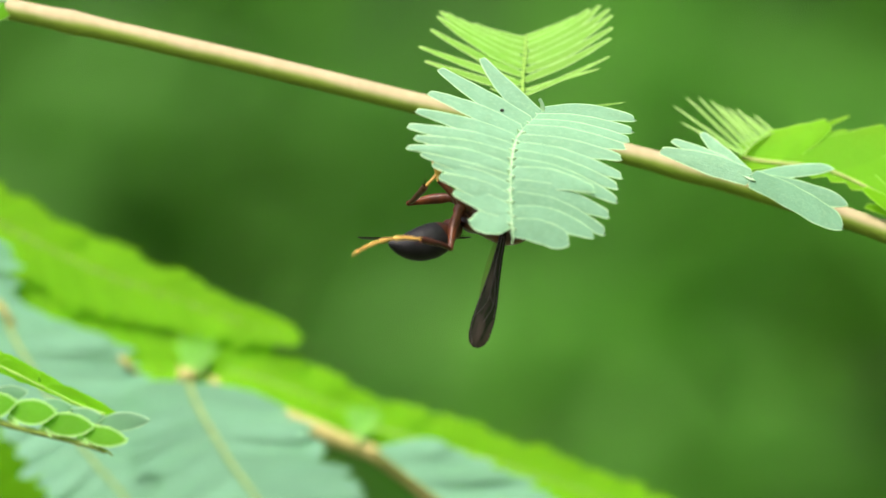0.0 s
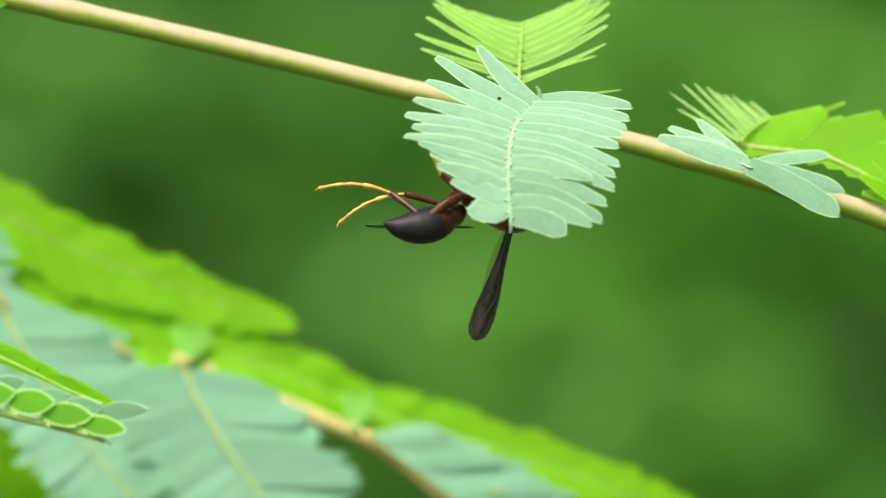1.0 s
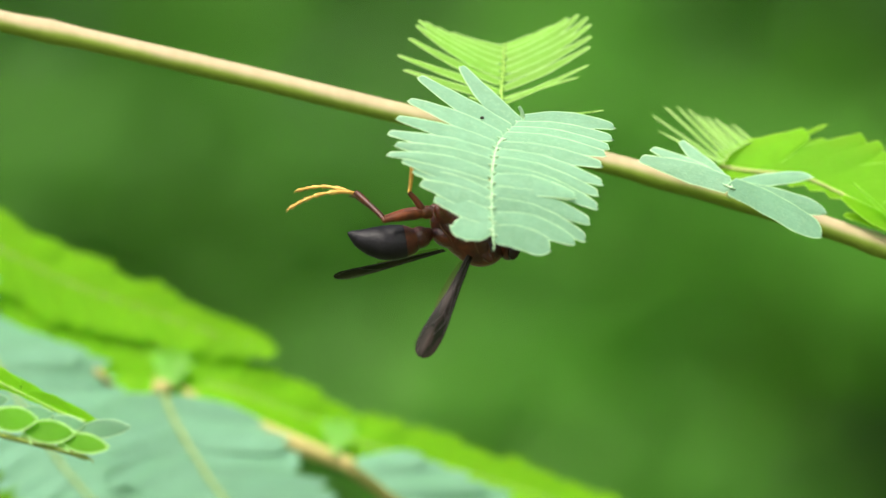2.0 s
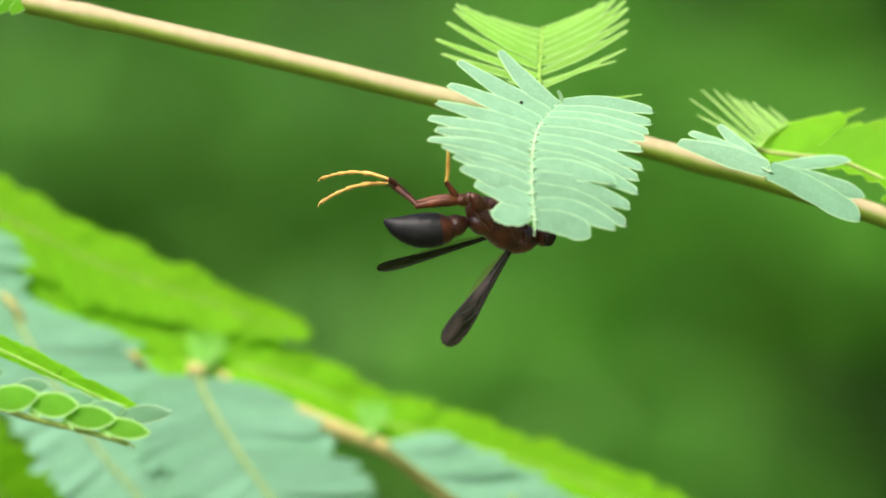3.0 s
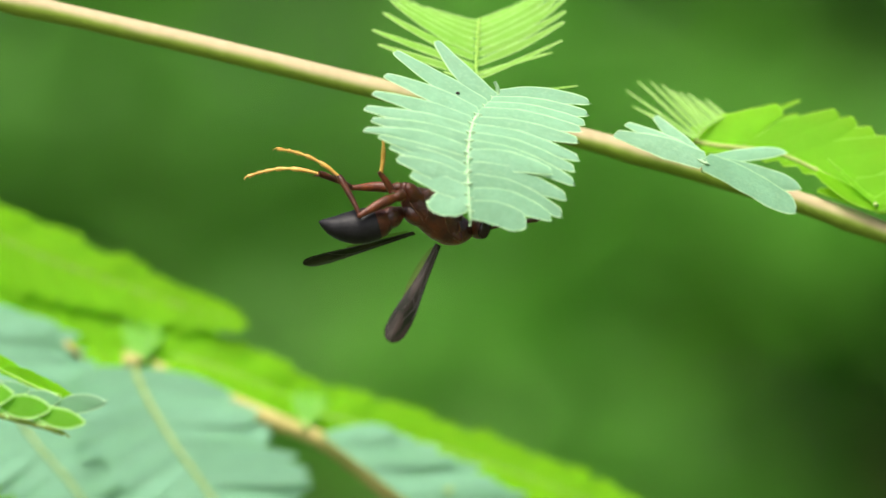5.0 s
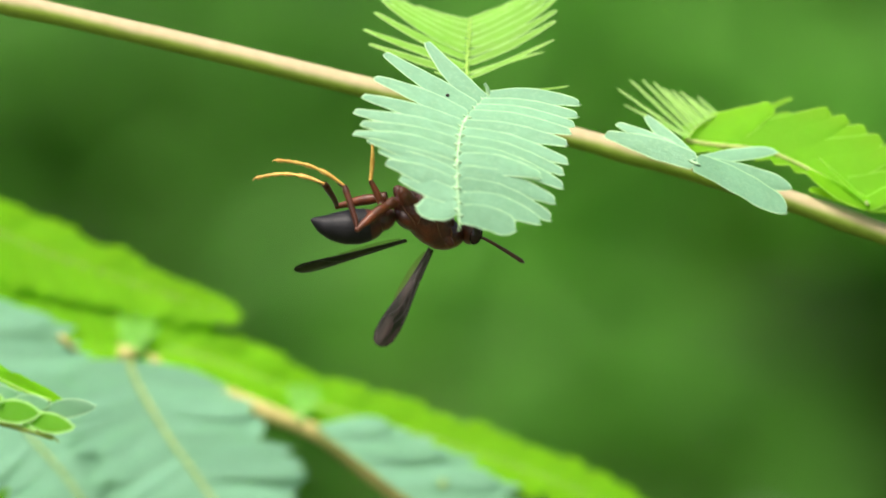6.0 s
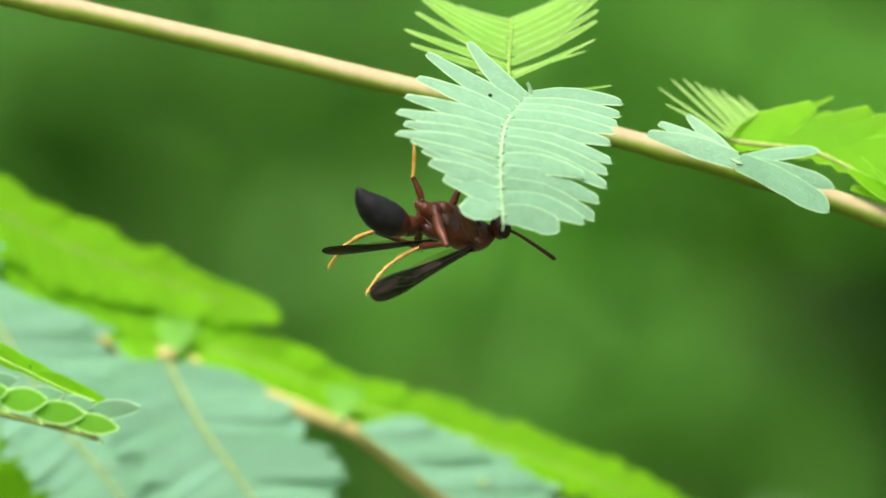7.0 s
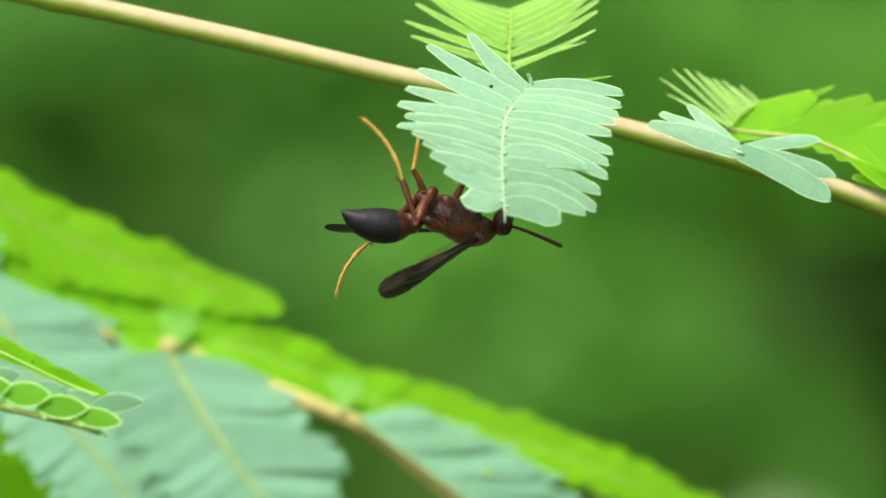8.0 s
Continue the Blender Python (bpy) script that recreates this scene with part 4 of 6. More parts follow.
def wing_material(name, colour, clear, rough):
    m, n, l = material(name)
    c = n.new("ShaderNodeTexCoord")
    along = n.new("ShaderNodeMapping")
    along.inputs["Scale"].default_value = (260, 900, 1100)
    l.new(c.outputs["Object"], along.inputs[0])
    streak = n.new("ShaderNodeTexNoise")
    streak.inputs["Scale"].default_value, streak.inputs["Detail"].default_value = 1.0, 3.0
    l.new(along.outputs[0], streak.inputs[0])
    f = ramp(n, l, streak.outputs["Fac"], 0.42, 0.66)
    p = n.new("ShaderNodeBsdfPrincipled")
    l.new(mixed(n, l, f, [v * 0.6 for v in colour], [v * 3.6 for v in colour]), p.inputs["Base Color"])
    p.inputs["Roughness"].default_value = rough
    p.inputs["Specular IOR Level"].default_value = 0.09
    t = n.new("ShaderNodeBsdfTransparent")
    t.inputs[0].default_value = (0.75, 0.66, 0.6, 1)
    mix = n.new("ShaderNodeMixShader")
    mix.inputs[0].default_value = clear
    l.new(p.outputs[0], mix.inputs[1])
    l.new(t.outputs[0], mix.inputs[2])
    o = n.new("ShaderNodeOutputMaterial")
    l.new(mix.outputs[0], o.inputs[0])
    return m


WING = wing_material("smoky_wing", (0.0085, 0.0052, 0.0048), 0.06, 0.40)
HIND_WING = wing_material("clear_hind_wing", (0.20, 0.16, 0.08), 0.93, 0.3)
VEIN = solid_material("wing_vein", (0.040, 0.028, 0.027), (0.016, 0.011, 0.010), 500, 0.45)


def mm_path(pts, count):
    return [p * MM for p in curve_points(pts, count)]


def wasp_part(name, bm, mat, parent, label=""):
    return part(name, bm, mat, parent, label)


wasp = tagged(new("paper_wasp"), "red-brown paper wasp with dark wings hanging under a leaf", "wasp")

_bm = bmesh.new()
tube(_bm, mm_path([(-0.5, 0, 0.9), (0.8, 0, 1.3), (2.4, 0, 0.9), (4.3, 0, 0.1), (6.1, 0, -0.6), (7.5, 0, -0.5), (8.7, 0, -0.2)], 30),
     profile(((0, 0.5 * MM), (0.06, 1.15 * MM), (0.18, 1.8 * MM), (0.34, 2.15 * MM), (0.52, 2.3 * MM), (0.72, 2.1 * MM), (0.88, 1.5 * MM), (1, 0.6 * MM))), 22, 1.04)
for _c, _r, _tilt in (((0.5, -1.15, 2.1), (1.55, 0.75, 0.85), 38), ((0.5, 1.15, 2.1), (1.55, 0.75, 0.85), 38), ((2.7, -1.25, 2.1), (1.25, 0.75, 0.85), 50), ((2.7, 1.25, 2.1), (1.25, 0.75, 0.85), 50),
                      ((5.9, -1.2, 1.0), (1.0, 0.7, 0.8), 40), ((5.9, 1.2, 1.0), (1.0, 0.7, 0.8), 40), ((1.4, 0, -0.3), (1.7, 1.6, 1.05), 22), ((5.2, 0, -1.5), (1.9, 1.75, 1.0), -6),
                      ((6.7, -1.9, -1.4), (0.75, 0.35, 0.45), 30), ((6.7, 1.9, -1.4), (0.75, 0.35, 0.45), 30)):
    blob(_bm, Vector(_c) * MM, [v * MM for v in _r], pose(0, 0, 0, 0, _tilt, 0), seg=18, rings=12)
thorax = wasp_part("thorax", _bm, RED, wasp, "red-brown thorax")
_skin = thorax.modifiers.new("skin", "REMESH")
_skin.mode, _skin.voxel_size, _skin.use_smooth_shade = "VOXEL", 0.00013, True
_soft = thorax.modifiers.new("soft", "SMOOTH")
_soft.factor, _soft.iterations = 0.5, 3
SUTURE = solid_material("pale_suture", (0.15, 0.065, 0.028), (0.08, 0.026, 0.012), 900, 0.5)
for _y in (-1.0, 1.0):
    for _pts, _r in ((((1.5, 1.72, 2.5), (2.0, 2.0, 1.6), (2.5, 2.18, 0.5), (2.4, 2.14, -0.5)), 0.08), (((0.1, 1.5, 1.2), (0.7, 1.85, 0.5), (1.7, 2.05, -0.2), (2.4, 2.02, -1.0)), 0.06),
                     (((4.4, 2.38, 0.6), (4.9, 2.36, -0.4), (5.6, 2.22, -1.3)), 0.07), (((6.2, 2.02, 0.4), (6.7, 1.95, -0.5), (6.6, 1.8, -1.3)), 0.09)):
        _bm = tube(bmesh.new(), mm_path([(x, y * _y, z) for x, y, z in _pts], 14), lambda s, r=_r: r * MM * (0.5 + math.sin(3.1 * s)), 6)
        wasp_part("suture", _bm, SUTURE, wasp, "pale seam on the thorax")

_bm = blob(bmesh.new(), Vector((9.3, 0, 0.5)) * MM, (1.2 * MM, 1.85 * MM, 1.6 * MM), seg=20, rings=14)
blob(_bm, Vector((10.1, 0, 1.1)) * MM, (0.5 * MM, 0.9 * MM, 0.8 * MM), seg=12, rings=8)
head = wasp_part("head", _bm, DARK_LEG, wasp, "dark brown head")
for _y in (-1.5, 1.5):
    wasp_part("eye", blob(bmesh.new(), Vector((9.6, _y, 0.3)) * MM, (0.75 * MM, 0.6 * MM, 1.25 * MM), seg=14, rings=10), EYE, head, "glossy dark compound eye")
def build_antenna(label):
    """A jointed antenna along +x."""
    bm = tube(bmesh.new(), mm_path([(0, 0, 0), (1.6, 0, 0.15), (4.2, 0, 0.12), (6.7, 0, 0)], 44), lambda s: MM * (0.15 + 0.10 * s + 0.025 * abs(math.sin(s * 40))) * (1 if s < 0.97 else 0.6), 8)
    return part("antenna", bm, DARK_LEG, head, label)


antenna_near = build_antenna("dark jointed antenna")
antenna_far = build_antenna("dark jointed antenna")
antenna_far.matrix_basis = pose(0.0100, 0.0006, 0.0009, 0, -48, 10)


def build_abdomen():
    """Petiole, red first ring and dark pointed rest; points along +x."""
    shape = profile(((0, 0.50), (0.05, 0.80), (0.10, 1.16), (0.15, 1.28), (0.19, 1.22), (0.22, 1.34), (0.27, 1.66), (0.35, 1.92), (0.46, 2.04), (0.60, 1.95), (0.74, 1.58), (0.87, 1.00), (0.96, 0.44), (1, 0.06)))
    red = bmesh.new()
    path = mm_path([(0, 0, 0), (1.2, 0, 0.45), (3.0, 0, 0.85), (5.6, 0, 0.88), (8.0, 0, 0.36), (9.9, 0, -0.62)], 61)
    tube(red, path[:14], lambda s: shape(s * 13 / 60.0) * MM, 22, 1.02)
    ab = part("abdomen", red, RED, wasp, "red-brown waist and first ring")
    edges = (12, 20, 30, 43, 53, 60)
    for a, b in zip(edges, edges[1:]):
        bm = bmesh.new()
        seg = path[a:b + 1]
        tube(bm, seg, lambda s, a=a, b=b: (shape((a + (b - a) * s) / 60.0) * (1.0 + 0.006 * s)) * MM, 22, 1.02, caps=False)
        part("ring", bm, DARK_LEG if a == 12 else BLACK, ab, "dark red-brown first ring" if a == 12 else "black abdomen ring")
    return ab


abdomen = build_abdomen()


def build_wing(label, wide):
    """A folded forewing along +x, spread in x and z, creased along its length, with raised veins."""
    bm = bmesh.new()
    w = profile(((0, 0.85), (0.2, 1.2), (0.35, 1.55), (0.5, 2.1), (0.65, 2.75), (0.78, 3.05), (0.9, 2.85), (0.96, 2.2), (0.985, 1.6), (1, 0.7)))
    nx, nz = 30, 8
    rows = []
    def place(s, v):
        x = s * 14.1
        mid = 0.35 * math.sin(s * 2.2) + 0.25 * s
        z = mid + (v - 0.5) * w(s) * wide
        y = -0.26 * (1 - abs(2 * v - 1.1)) * w(s) * 0.5 + 0.05 * math.sin(7 * s + 4 * v)
        return Vector((x, y, z)) * MM
    for i in range(nx + 1):
        rows.append([bm.verts.new(place(i / nx, j / nz)) for j in range(nz + 1)])
    for i in range(nx):
        for j in range(nz):
            bm.faces.new((rows[i][j], rows[i + 1][j], rows[i + 1][j + 1], rows[i][j + 1]))
    wing = part("wing", bm, WING, wasp, label)
    for pts in (((0.0, 0.08), (0.3, 0.05), (0.6, 0.04), (0.85, 0.06), (0.97, 0.2)), ((0.02, 0.4), (0.3, 0.42), (0.55, 0.5), (0.66, 0.35), (0.75, 0.08)),
                ((0.3, 0.42), (0.5, 0.75), (0.62, 0.8), (0.78, 0.55)), ((0.05, 0.7), (0.35, 0.85), (0.6, 0.93), (0.72, 0.92)), ((0.55, 0.5), (0.62, 0.8))):
        vb = tube(bmesh.new(), curve_points([place(*p) + Vector((0, -0.03 * MM, 0)) for p in pts], 24), lambda s: MM * (0.06 - 0.025 * s), 6)
        part("vein", vb, VEIN, wing)
    hb = bmesh.new()
    prev = None
    for i in range(15):
        s = i / 14
        x = 0.6 + 7.6 * s
        h = 0.6 * math.sin(math.pi * min(1, s * 0.9 + 0.08)) ** 0.8
        z0 = place(x / 14.1, 0.0).z / MM
        pair = [hb.verts.new(Vector((x, 0.10, z0 + 0.25)) * MM), hb.verts.new(Vector((x, 0.18 + 0.05 * math.sin(5 * s), z0 - h)) * MM)]
        if prev:
            hb.faces.new((prev[0], pair[0], pair[1], prev[1]))
        prev = pair
    part("hind_wing", hb, HIND_WING, wing, "clear amber hind wing")
    return wing


wing_near = build_wing("smoky dark forewing, folded lengthwise", 0.88)
wing_far = build_wing("smoky dark forewing seen edge-on", 1.0)


def build_leg(tone, label):
    """A hind leg: femur along +x, with tibia and tarsus that are placed by their own poses."""
    fem = tube(bmesh.new(), mm_path([(-0.5, 0, -0.1), (0.6, 0, -0.15), (2.5, 0, -0.22), (4.4, 0, -0.1), (5.55, 0, 0)], 26),
               profile(((0, 0.55 * MM), (0.12, 0.60 * MM), (0.2, 0.42 * MM), (0.35, 0.56 * MM), (0.6, 0.50 * MM), (0.85, 0.34 * MM), (1, 0.27 * MM))), 12, 1.15)
    blob(fem, Vector((5.5, 0, 0)) * MM, (0.34 * MM, 0.3 * MM, 0.34 * MM), seg=10, rings=8)
    femur = part("femur", fem, RUST, wasp, label)
    tib = tube(bmesh.new(), mm_path([(0, 0, 0), (1.2, 0, -0.10), (3.5, 0, -0.06), (5.4, 0, 0)], 22),
               profile(((0, 0.22 * MM), (0.15, 0.29 * MM), (0.6, 0.37 * MM), (0.9, 0.41 * MM), (1, 0.30 * MM))), 10)
    for dy, dz in ((0.15, 0.5), (-0.15, 0.42)):
        tube(tib, mm_path([(5.2, dy, 0.1), (5.6, dy * 1.6, dz), (6.0, dy * 2, dz + 0.25)], 6), lambda s: MM * (0.09 - 0.07 * s), 6)
    tibia = part("tibia", tib, tone, femur)
    tar = bmesh.new()
    path = mm_path([(0, 0, 0), (2.2, 0, -0.50), (4.4, 0, -0.62), (6.6, 0, -0.30), (8.4, 0, 0.25)], 60)
    for a, b, r in ((0, 24, 0.25), (24, 36, 0.23), (36, 45, 0.22), (45, 51, 0.21), (51, 59, 0.22)):
        tube(tar, path[a:b + 1], lambda s, r=r: MM * r * 1.05 * (0.56 + 0.68 * s if s < 0.93 else 0.78), 9)
    for dy in (0.18, -0.18):
        tube(tar, mm_path([(8.3, 0, 0.2), (8.65, dy, 0.32), (8.8, dy * 1.6, 0.62)], 6), lambda s: MM * (0.10 - 0.08 * s), 6)
    tarsus = part("tarsus", tar, YELLOW, femur, "yellow jointed tarsus")
    return femur, tibia, tarsus


SHIN = solid_material("dark_rust_shin", (0.10, 0.026, 0.008), (0.045, 0.012, 0.006), 600, 0.4)
femur_near, tibia_near, tarsus_near = build_leg(SHIN, "rust-coloured hind leg")
femur_far, tibia_far, tarsus_far = build_leg(DARK_LEG, "rust and dark hind leg")


def build_fixed_leg(name, pts, label):
    """A clinging leg: thigh, shin and foot along four joints."""
    a, b, c, d = (Vector(p) for p in pts)
    th = tube(bmesh.new(), mm_path([a, a.lerp(b, 0.5) + Vector((0, 0, 0.1)), b], 14), profile(((0, 0.42 * MM), (0.4, 0.46 * MM), (1, 0.26 * MM))), 10)
    leg = part(name, th, RUST, wasp, label)
    sh = tube(bmesh.new(), mm_path([b, b.lerp(c, 0.5) + Vector((-0.08, 0, 0)), c], 14), profile(((0, 0.22 * MM), (0.7, 0.28 * MM), (1, 0.22 * MM))), 9)
    part("tibia", sh, YELLOW, leg)
    ft = tube(bmesh.new(), mm_path([c, c.lerp(d, 0.5) + Vector((0, 0, 0.25)), d], 14), lambda s: MM * (0.17 + 0.02 * math.sin(s * 30)), 8)
    part("tarsus", ft, YELLOW, leg)
    return leg


def build_middle_leg():
    """The middle leg that clings to the leaf's edge: thigh along +x, shin with foot placed by its own pose."""
    th = tube(bmesh.new(), mm_path([(-0.3, 0, 0), (1.2, 0, -0.08), (2.6, 0, 0)], 14), profile(((0, 0.42 * MM), (0.4, 0.42 * MM), (1, 0.27 * MM))), 10)
    leg = part("middle_leg", th, RUST, wasp, "middle leg holding the leaf")
    sh = tube(bmesh.new(), mm_path([(0, 0, 0), (1.4, 0, -0.06), (3.2, 0, 0)], 14), profile(((0, 0.22 * MM), (0.7, 0.28 * MM), (1, 0.22 * MM))), 9)
    tube(sh, mm_path([(3.1, 0, 0), (4.2, 0.05, 0.15), (5.4, 0.1, 0.5)], 16), lambda s: MM * (0.18 + 0.02 * math.sin(s * 28)), 8)
    shin = part("tibia", sh, YELLOW, leg, "yellow-brown shin and foot")
    return leg, shin


middle_leg, middle_shin = build_middle_leg()
build_fixed_leg("middle_leg", ((3.6, 1.4, 2.4), (4.6, 1.2, 5.0), (5.4, 0.4, 8.0), (6.2, 0.2, 10.0)), "middle leg holding the leaf")
build_fixed_leg("front_leg", ((6.0, -1.4, 1.4), (5.4, -2.6, 3.4), (6.2, -3.6, 5.0), (7.4, -4.4, 6.4)), "front leg holding the leaf")
build_fixed_leg("front_leg", ((6.4, 1.4, 1.4), (7.6, -1.0, 4.0), (8.2, -3.2, 5.4), (8.8, -4.4, 6.4)), "front leg holding the leaf")


# ---- movement ----
def motions():
    walk(wasp, [
        (0.00, pose(0.00231, -0.01650, 1.20319, 0.2, 1.1, 10.7)),
        (0.10, pose(0.00240, -0.01650, 1.20327, 0.3, 1.5, 10.6)),
        (0.20, pose(0.00249, -0.01650, 1.20336, 0.4, 1.9, 10.4)),
        (0.30, pose(0.00257, -0.01650, 1.20345, 0.4, 2.3, 10.2)),
        (0.40, pose(0.00266, -0.01650, 1.20353, 0.5, 2.8, 10.0)),
        (0.50, pose(0.00275, -0.01650, 1.20362, 0.5, 3.2, 9.8)),
        (0.60, pose(0.00282, -0.01650, 1.20357, 0.5, 3.1, 9.9)),
        (0.70, pose(0.00290, -0.01650, 1.20352, 0.5, 3.0, 9.9)),
        (0.80, pose(0.00298, -0.01650, 1.20347, 0.5, 2.9, 9.9)),
        (1.00, pose(0.00314, -0.01650, 1.20338, 0.5, 2.8, 9.9)),
        (1.20, pose(0.00340, -0.01650, 1.20348, 0.7, 4.1, 9.4)),
        (2.30, pose(0.00095, -0.01650, 1.20222, 3.6, 15.1, 13.6)),
        (2.50, pose(0.00098, -0.01650, 1.20188, 3.0, 12.6, 13.6)),
        (3.00, pose(0.00095, -0.01650, 1.20241, 2.8, 12.5, 12.9)),
        (3.50, pose(0.00107, -0.01650, 1.20216, 3.2, 13.4, 13.5)),
        (4.00, pose(0.00090, -0.01650, 1.20206, 2.7, 12.3, 12.5)),
        (4.20, pose(0.00076, -0.01650, 1.20193, 3.1, 14.1, 12.6)),
        (5.30, pose(0.00093, -0.01650, 1.20259, 3.1, 14.2, 12.5)),
        (5.50, pose(0.00117, -0.01650, 1.20238, 3.5, 15.5, 13.0)),
        (5.70, pose(0.00117, -0.01650, 1.20244, 3.8, 15.8, 13.8)),
        (6.00, pose(0.00111, -0.01650, 1.20238, 4.0, 16.1, 14.2)),
        (6.10, pose(0.00121, -0.01650, 1.20240, 4.2, 16.2, 14.6)),
        (6.20, pose(0.00111, -0.01650, 1.20288, 3.8, 15.7, 13.9)),
        (6.30, pose(0.00056, -0.01650, 1.20276, 3.4, 14.8, 13.3)),
        (6.40, pose(-0.00013, -0.01650, 1.20219, 2.4, 11.2, 11.9)),
        (6.50, pose(-0.00036, -0.01650, 1.20136, 1.5, 7.5, 11.2)),
        (6.60, pose(-0.00047, -0.01650, 1.20105, 1.0, 5.4, 10.6)),
        (6.70, pose(-0.00072, -0.01650, 1.20074, 0.3, 1.7, 9.5)),
        (6.80, pose(-0.00082, -0.01650, 1.20076, 0.2, 1.3, 8.1)),
        (7.00, pose(-0.00091, -0.01650, 1.20074, 0.3, 2.4, 7.0)),
        (7.10, pose(-0.00101, -0.01650, 1.20085, 0.3, 2.4, 7.0)),
        (7.20, pose(-0.00078, -0.01650, 1.20143, 1.1, 7.9, 8.0)),
        (7.30, pose(-0.00074, -0.01650, 1.20155, 1.2, 7.9, 8.5)),
        (7.40, pose(-0.00065, -0.01650, 1.20147, 1.2, 7.9, 8.5)),
        (7.50, pose(-0.00048, -0.01650, 1.20133, 1.3, 7.3, 10.3)),
        (7.60, pose(-0.00010, -0.01650, 1.20089, 1.1, 6.2, 10.5)),
        (7.70, pose(-0.00004, -0.01650, 1.20077, 0.9, 5.0, 10.6)),
        (7.80, pose(-0.00005, -0.01650, 1.20053, 0.7, 4.2, 8.9)),
        (7.90, pose(-0.00044, -0.01650, 1.20113, 0.7, 5.0, 7.9)),
        (8.00, pose(-0.00091, -0.01650, 1.20070, 0.5, 5.7, 5.5)),
    ])
    walk(abdomen, [
        (0.00, pose(0.00000, 0.00000, -0.00000, -168.5, 19.4, -159.3)),
        (0.10, pose(0.00000, 0.00000, 0.00000, -171.6, 15.1, -161.0)),
        (0.20, pose(0.00000, 0.00000, 0.00000, -173.1, 14.0, -163.8)),
        (0.30, pose(-0.00000, -0.00000, -0.00000, -174.1, 13.5, -166.3)),
        (0.40, pose(-0.00000, -0.00000, 0.00000, -175.3, 12.9, -169.9)),
        (0.50, pose(-0.00000, 0.00000, 0.00000, -176.4, 13.5, -174.9)),
        (0.60, pose(-0.00000, 0.00000, 0.00000, -176.3, 14.6, -175.6)),
        (0.70, pose(0.00000, 0.00000, 0.00000, -174.5, 18.0, -172.5)),
        (0.80, pose(-0.00000, -0.00000, -0.00000, -174.9, 17.8, -173.5)),
        (1.00, pose(0.00000, 0.00000, 0.00000, -175.6, 16.4, -174.5)),
        (1.20, pose(-0.00000, 0.00000, 0.00000, -175.6, 18.2, -175.5)),
        (2.30, pose(0.00000, 0.00000, 0.00000, -178.0, 18.1, 173.2)),
        (2.50, pose(0.00000, 0.00000, -0.00000, -178.6, 12.9, 172.9)),
        (3.00, pose(-0.00000, -0.00000, 0.00000, -178.2, 16.4, 173.7)),
        (3.50, pose(0.00000, 0.00000, 0.00000, -178.1, 17.5, 173.2)),
        (4.00, pose(0.00000, -0.00000, -0.00000, -178.3, 15.6, 174.0)),
        (4.20, pose(0.00000, 0.00000, -0.00000, -178.0, 18.1, 174.1)),
        (5.30, pose(-0.00000, 0.00000, 0.00000, -177.0, 26.5, 174.6)),
        (5.50, pose(0.00000, 0.00000, 0.00000, -177.0, 26.1, 174.2)),
        (5.70, pose(0.00000, 0.00000, 0.00000, -177.2, 25.0, 173.4)),
        (6.00, pose(0.00000, 0.00000, -0.00000, -177.3, 24.2, 173.0)),
        (6.10, pose(-0.00000, -0.00000, -0.00000, -177.3, 24.5, 172.6)),
        (6.20, pose(0.00000, 0.00000, 0.00000, -177.1, 25.9, 173.3)),
        (6.30, pose(0.00000, 0.00000, 0.00000, -174.4, 18.9, -176.1)),
        (6.40, pose(-0.00000, 0.00000, 0.00000, -174.1, 12.4, -166.1)),
        (6.50, pose(-0.00000, 0.00000, -0.00000, -177.1, 4.2, -156.5)),
        (6.60, pose(-0.00000, 0.00000, 0.00000, 176.0, -6.2, -158.0)),
        (6.70, pose(-0.00000, 0.00000, 0.00000, 160.0, -24.7, -148.4)),
        (6.80, pose(-0.00000, 0.00000, 0.00000, 163.9, -27.0, -155.5)),
        (7.00, pose(-0.00000, 0.00000, -0.00000, 167.1, -22.8, -156.3)),
        (7.10, pose(0.00000, -0.00000, -0.00000, 173.2, -14.2, -161.1)),
        (7.20, pose(0.00000, 0.00000, 0.00000, 177.5, -5.0, -161.0)),
        (7.30, pose(-0.00000, 0.00000, -0.00000, 178.2, -4.6, -166.4)),
        (7.40, pose(-0.00000, 0.00000, -0.00000, 178.7, -3.5, -167.7)),
        (7.50, pose(-0.00000, -0.00000, 0.00000, 178.6, -3.9, -170.6)),
        (7.60, pose(0.00000, 0.00000, 0.00000, 178.8, -4.2, -174.5)),
        (7.70, pose(0.00000, 0.00000, 0.00000, 179.9, -0.4, -177.4)),
        (7.80, pose(0.00000, 0.00000, 0.00000, -179.6, 1.9, -176.7)),
        (7.90, pose(-0.00000, 0.00000, 0.00000, -179.2, 3.4, -175.0)),
        (8.00, pose(-0.00000, -0.00000, 0.00000, -179.2, 2.7, -168.3)),
    ])
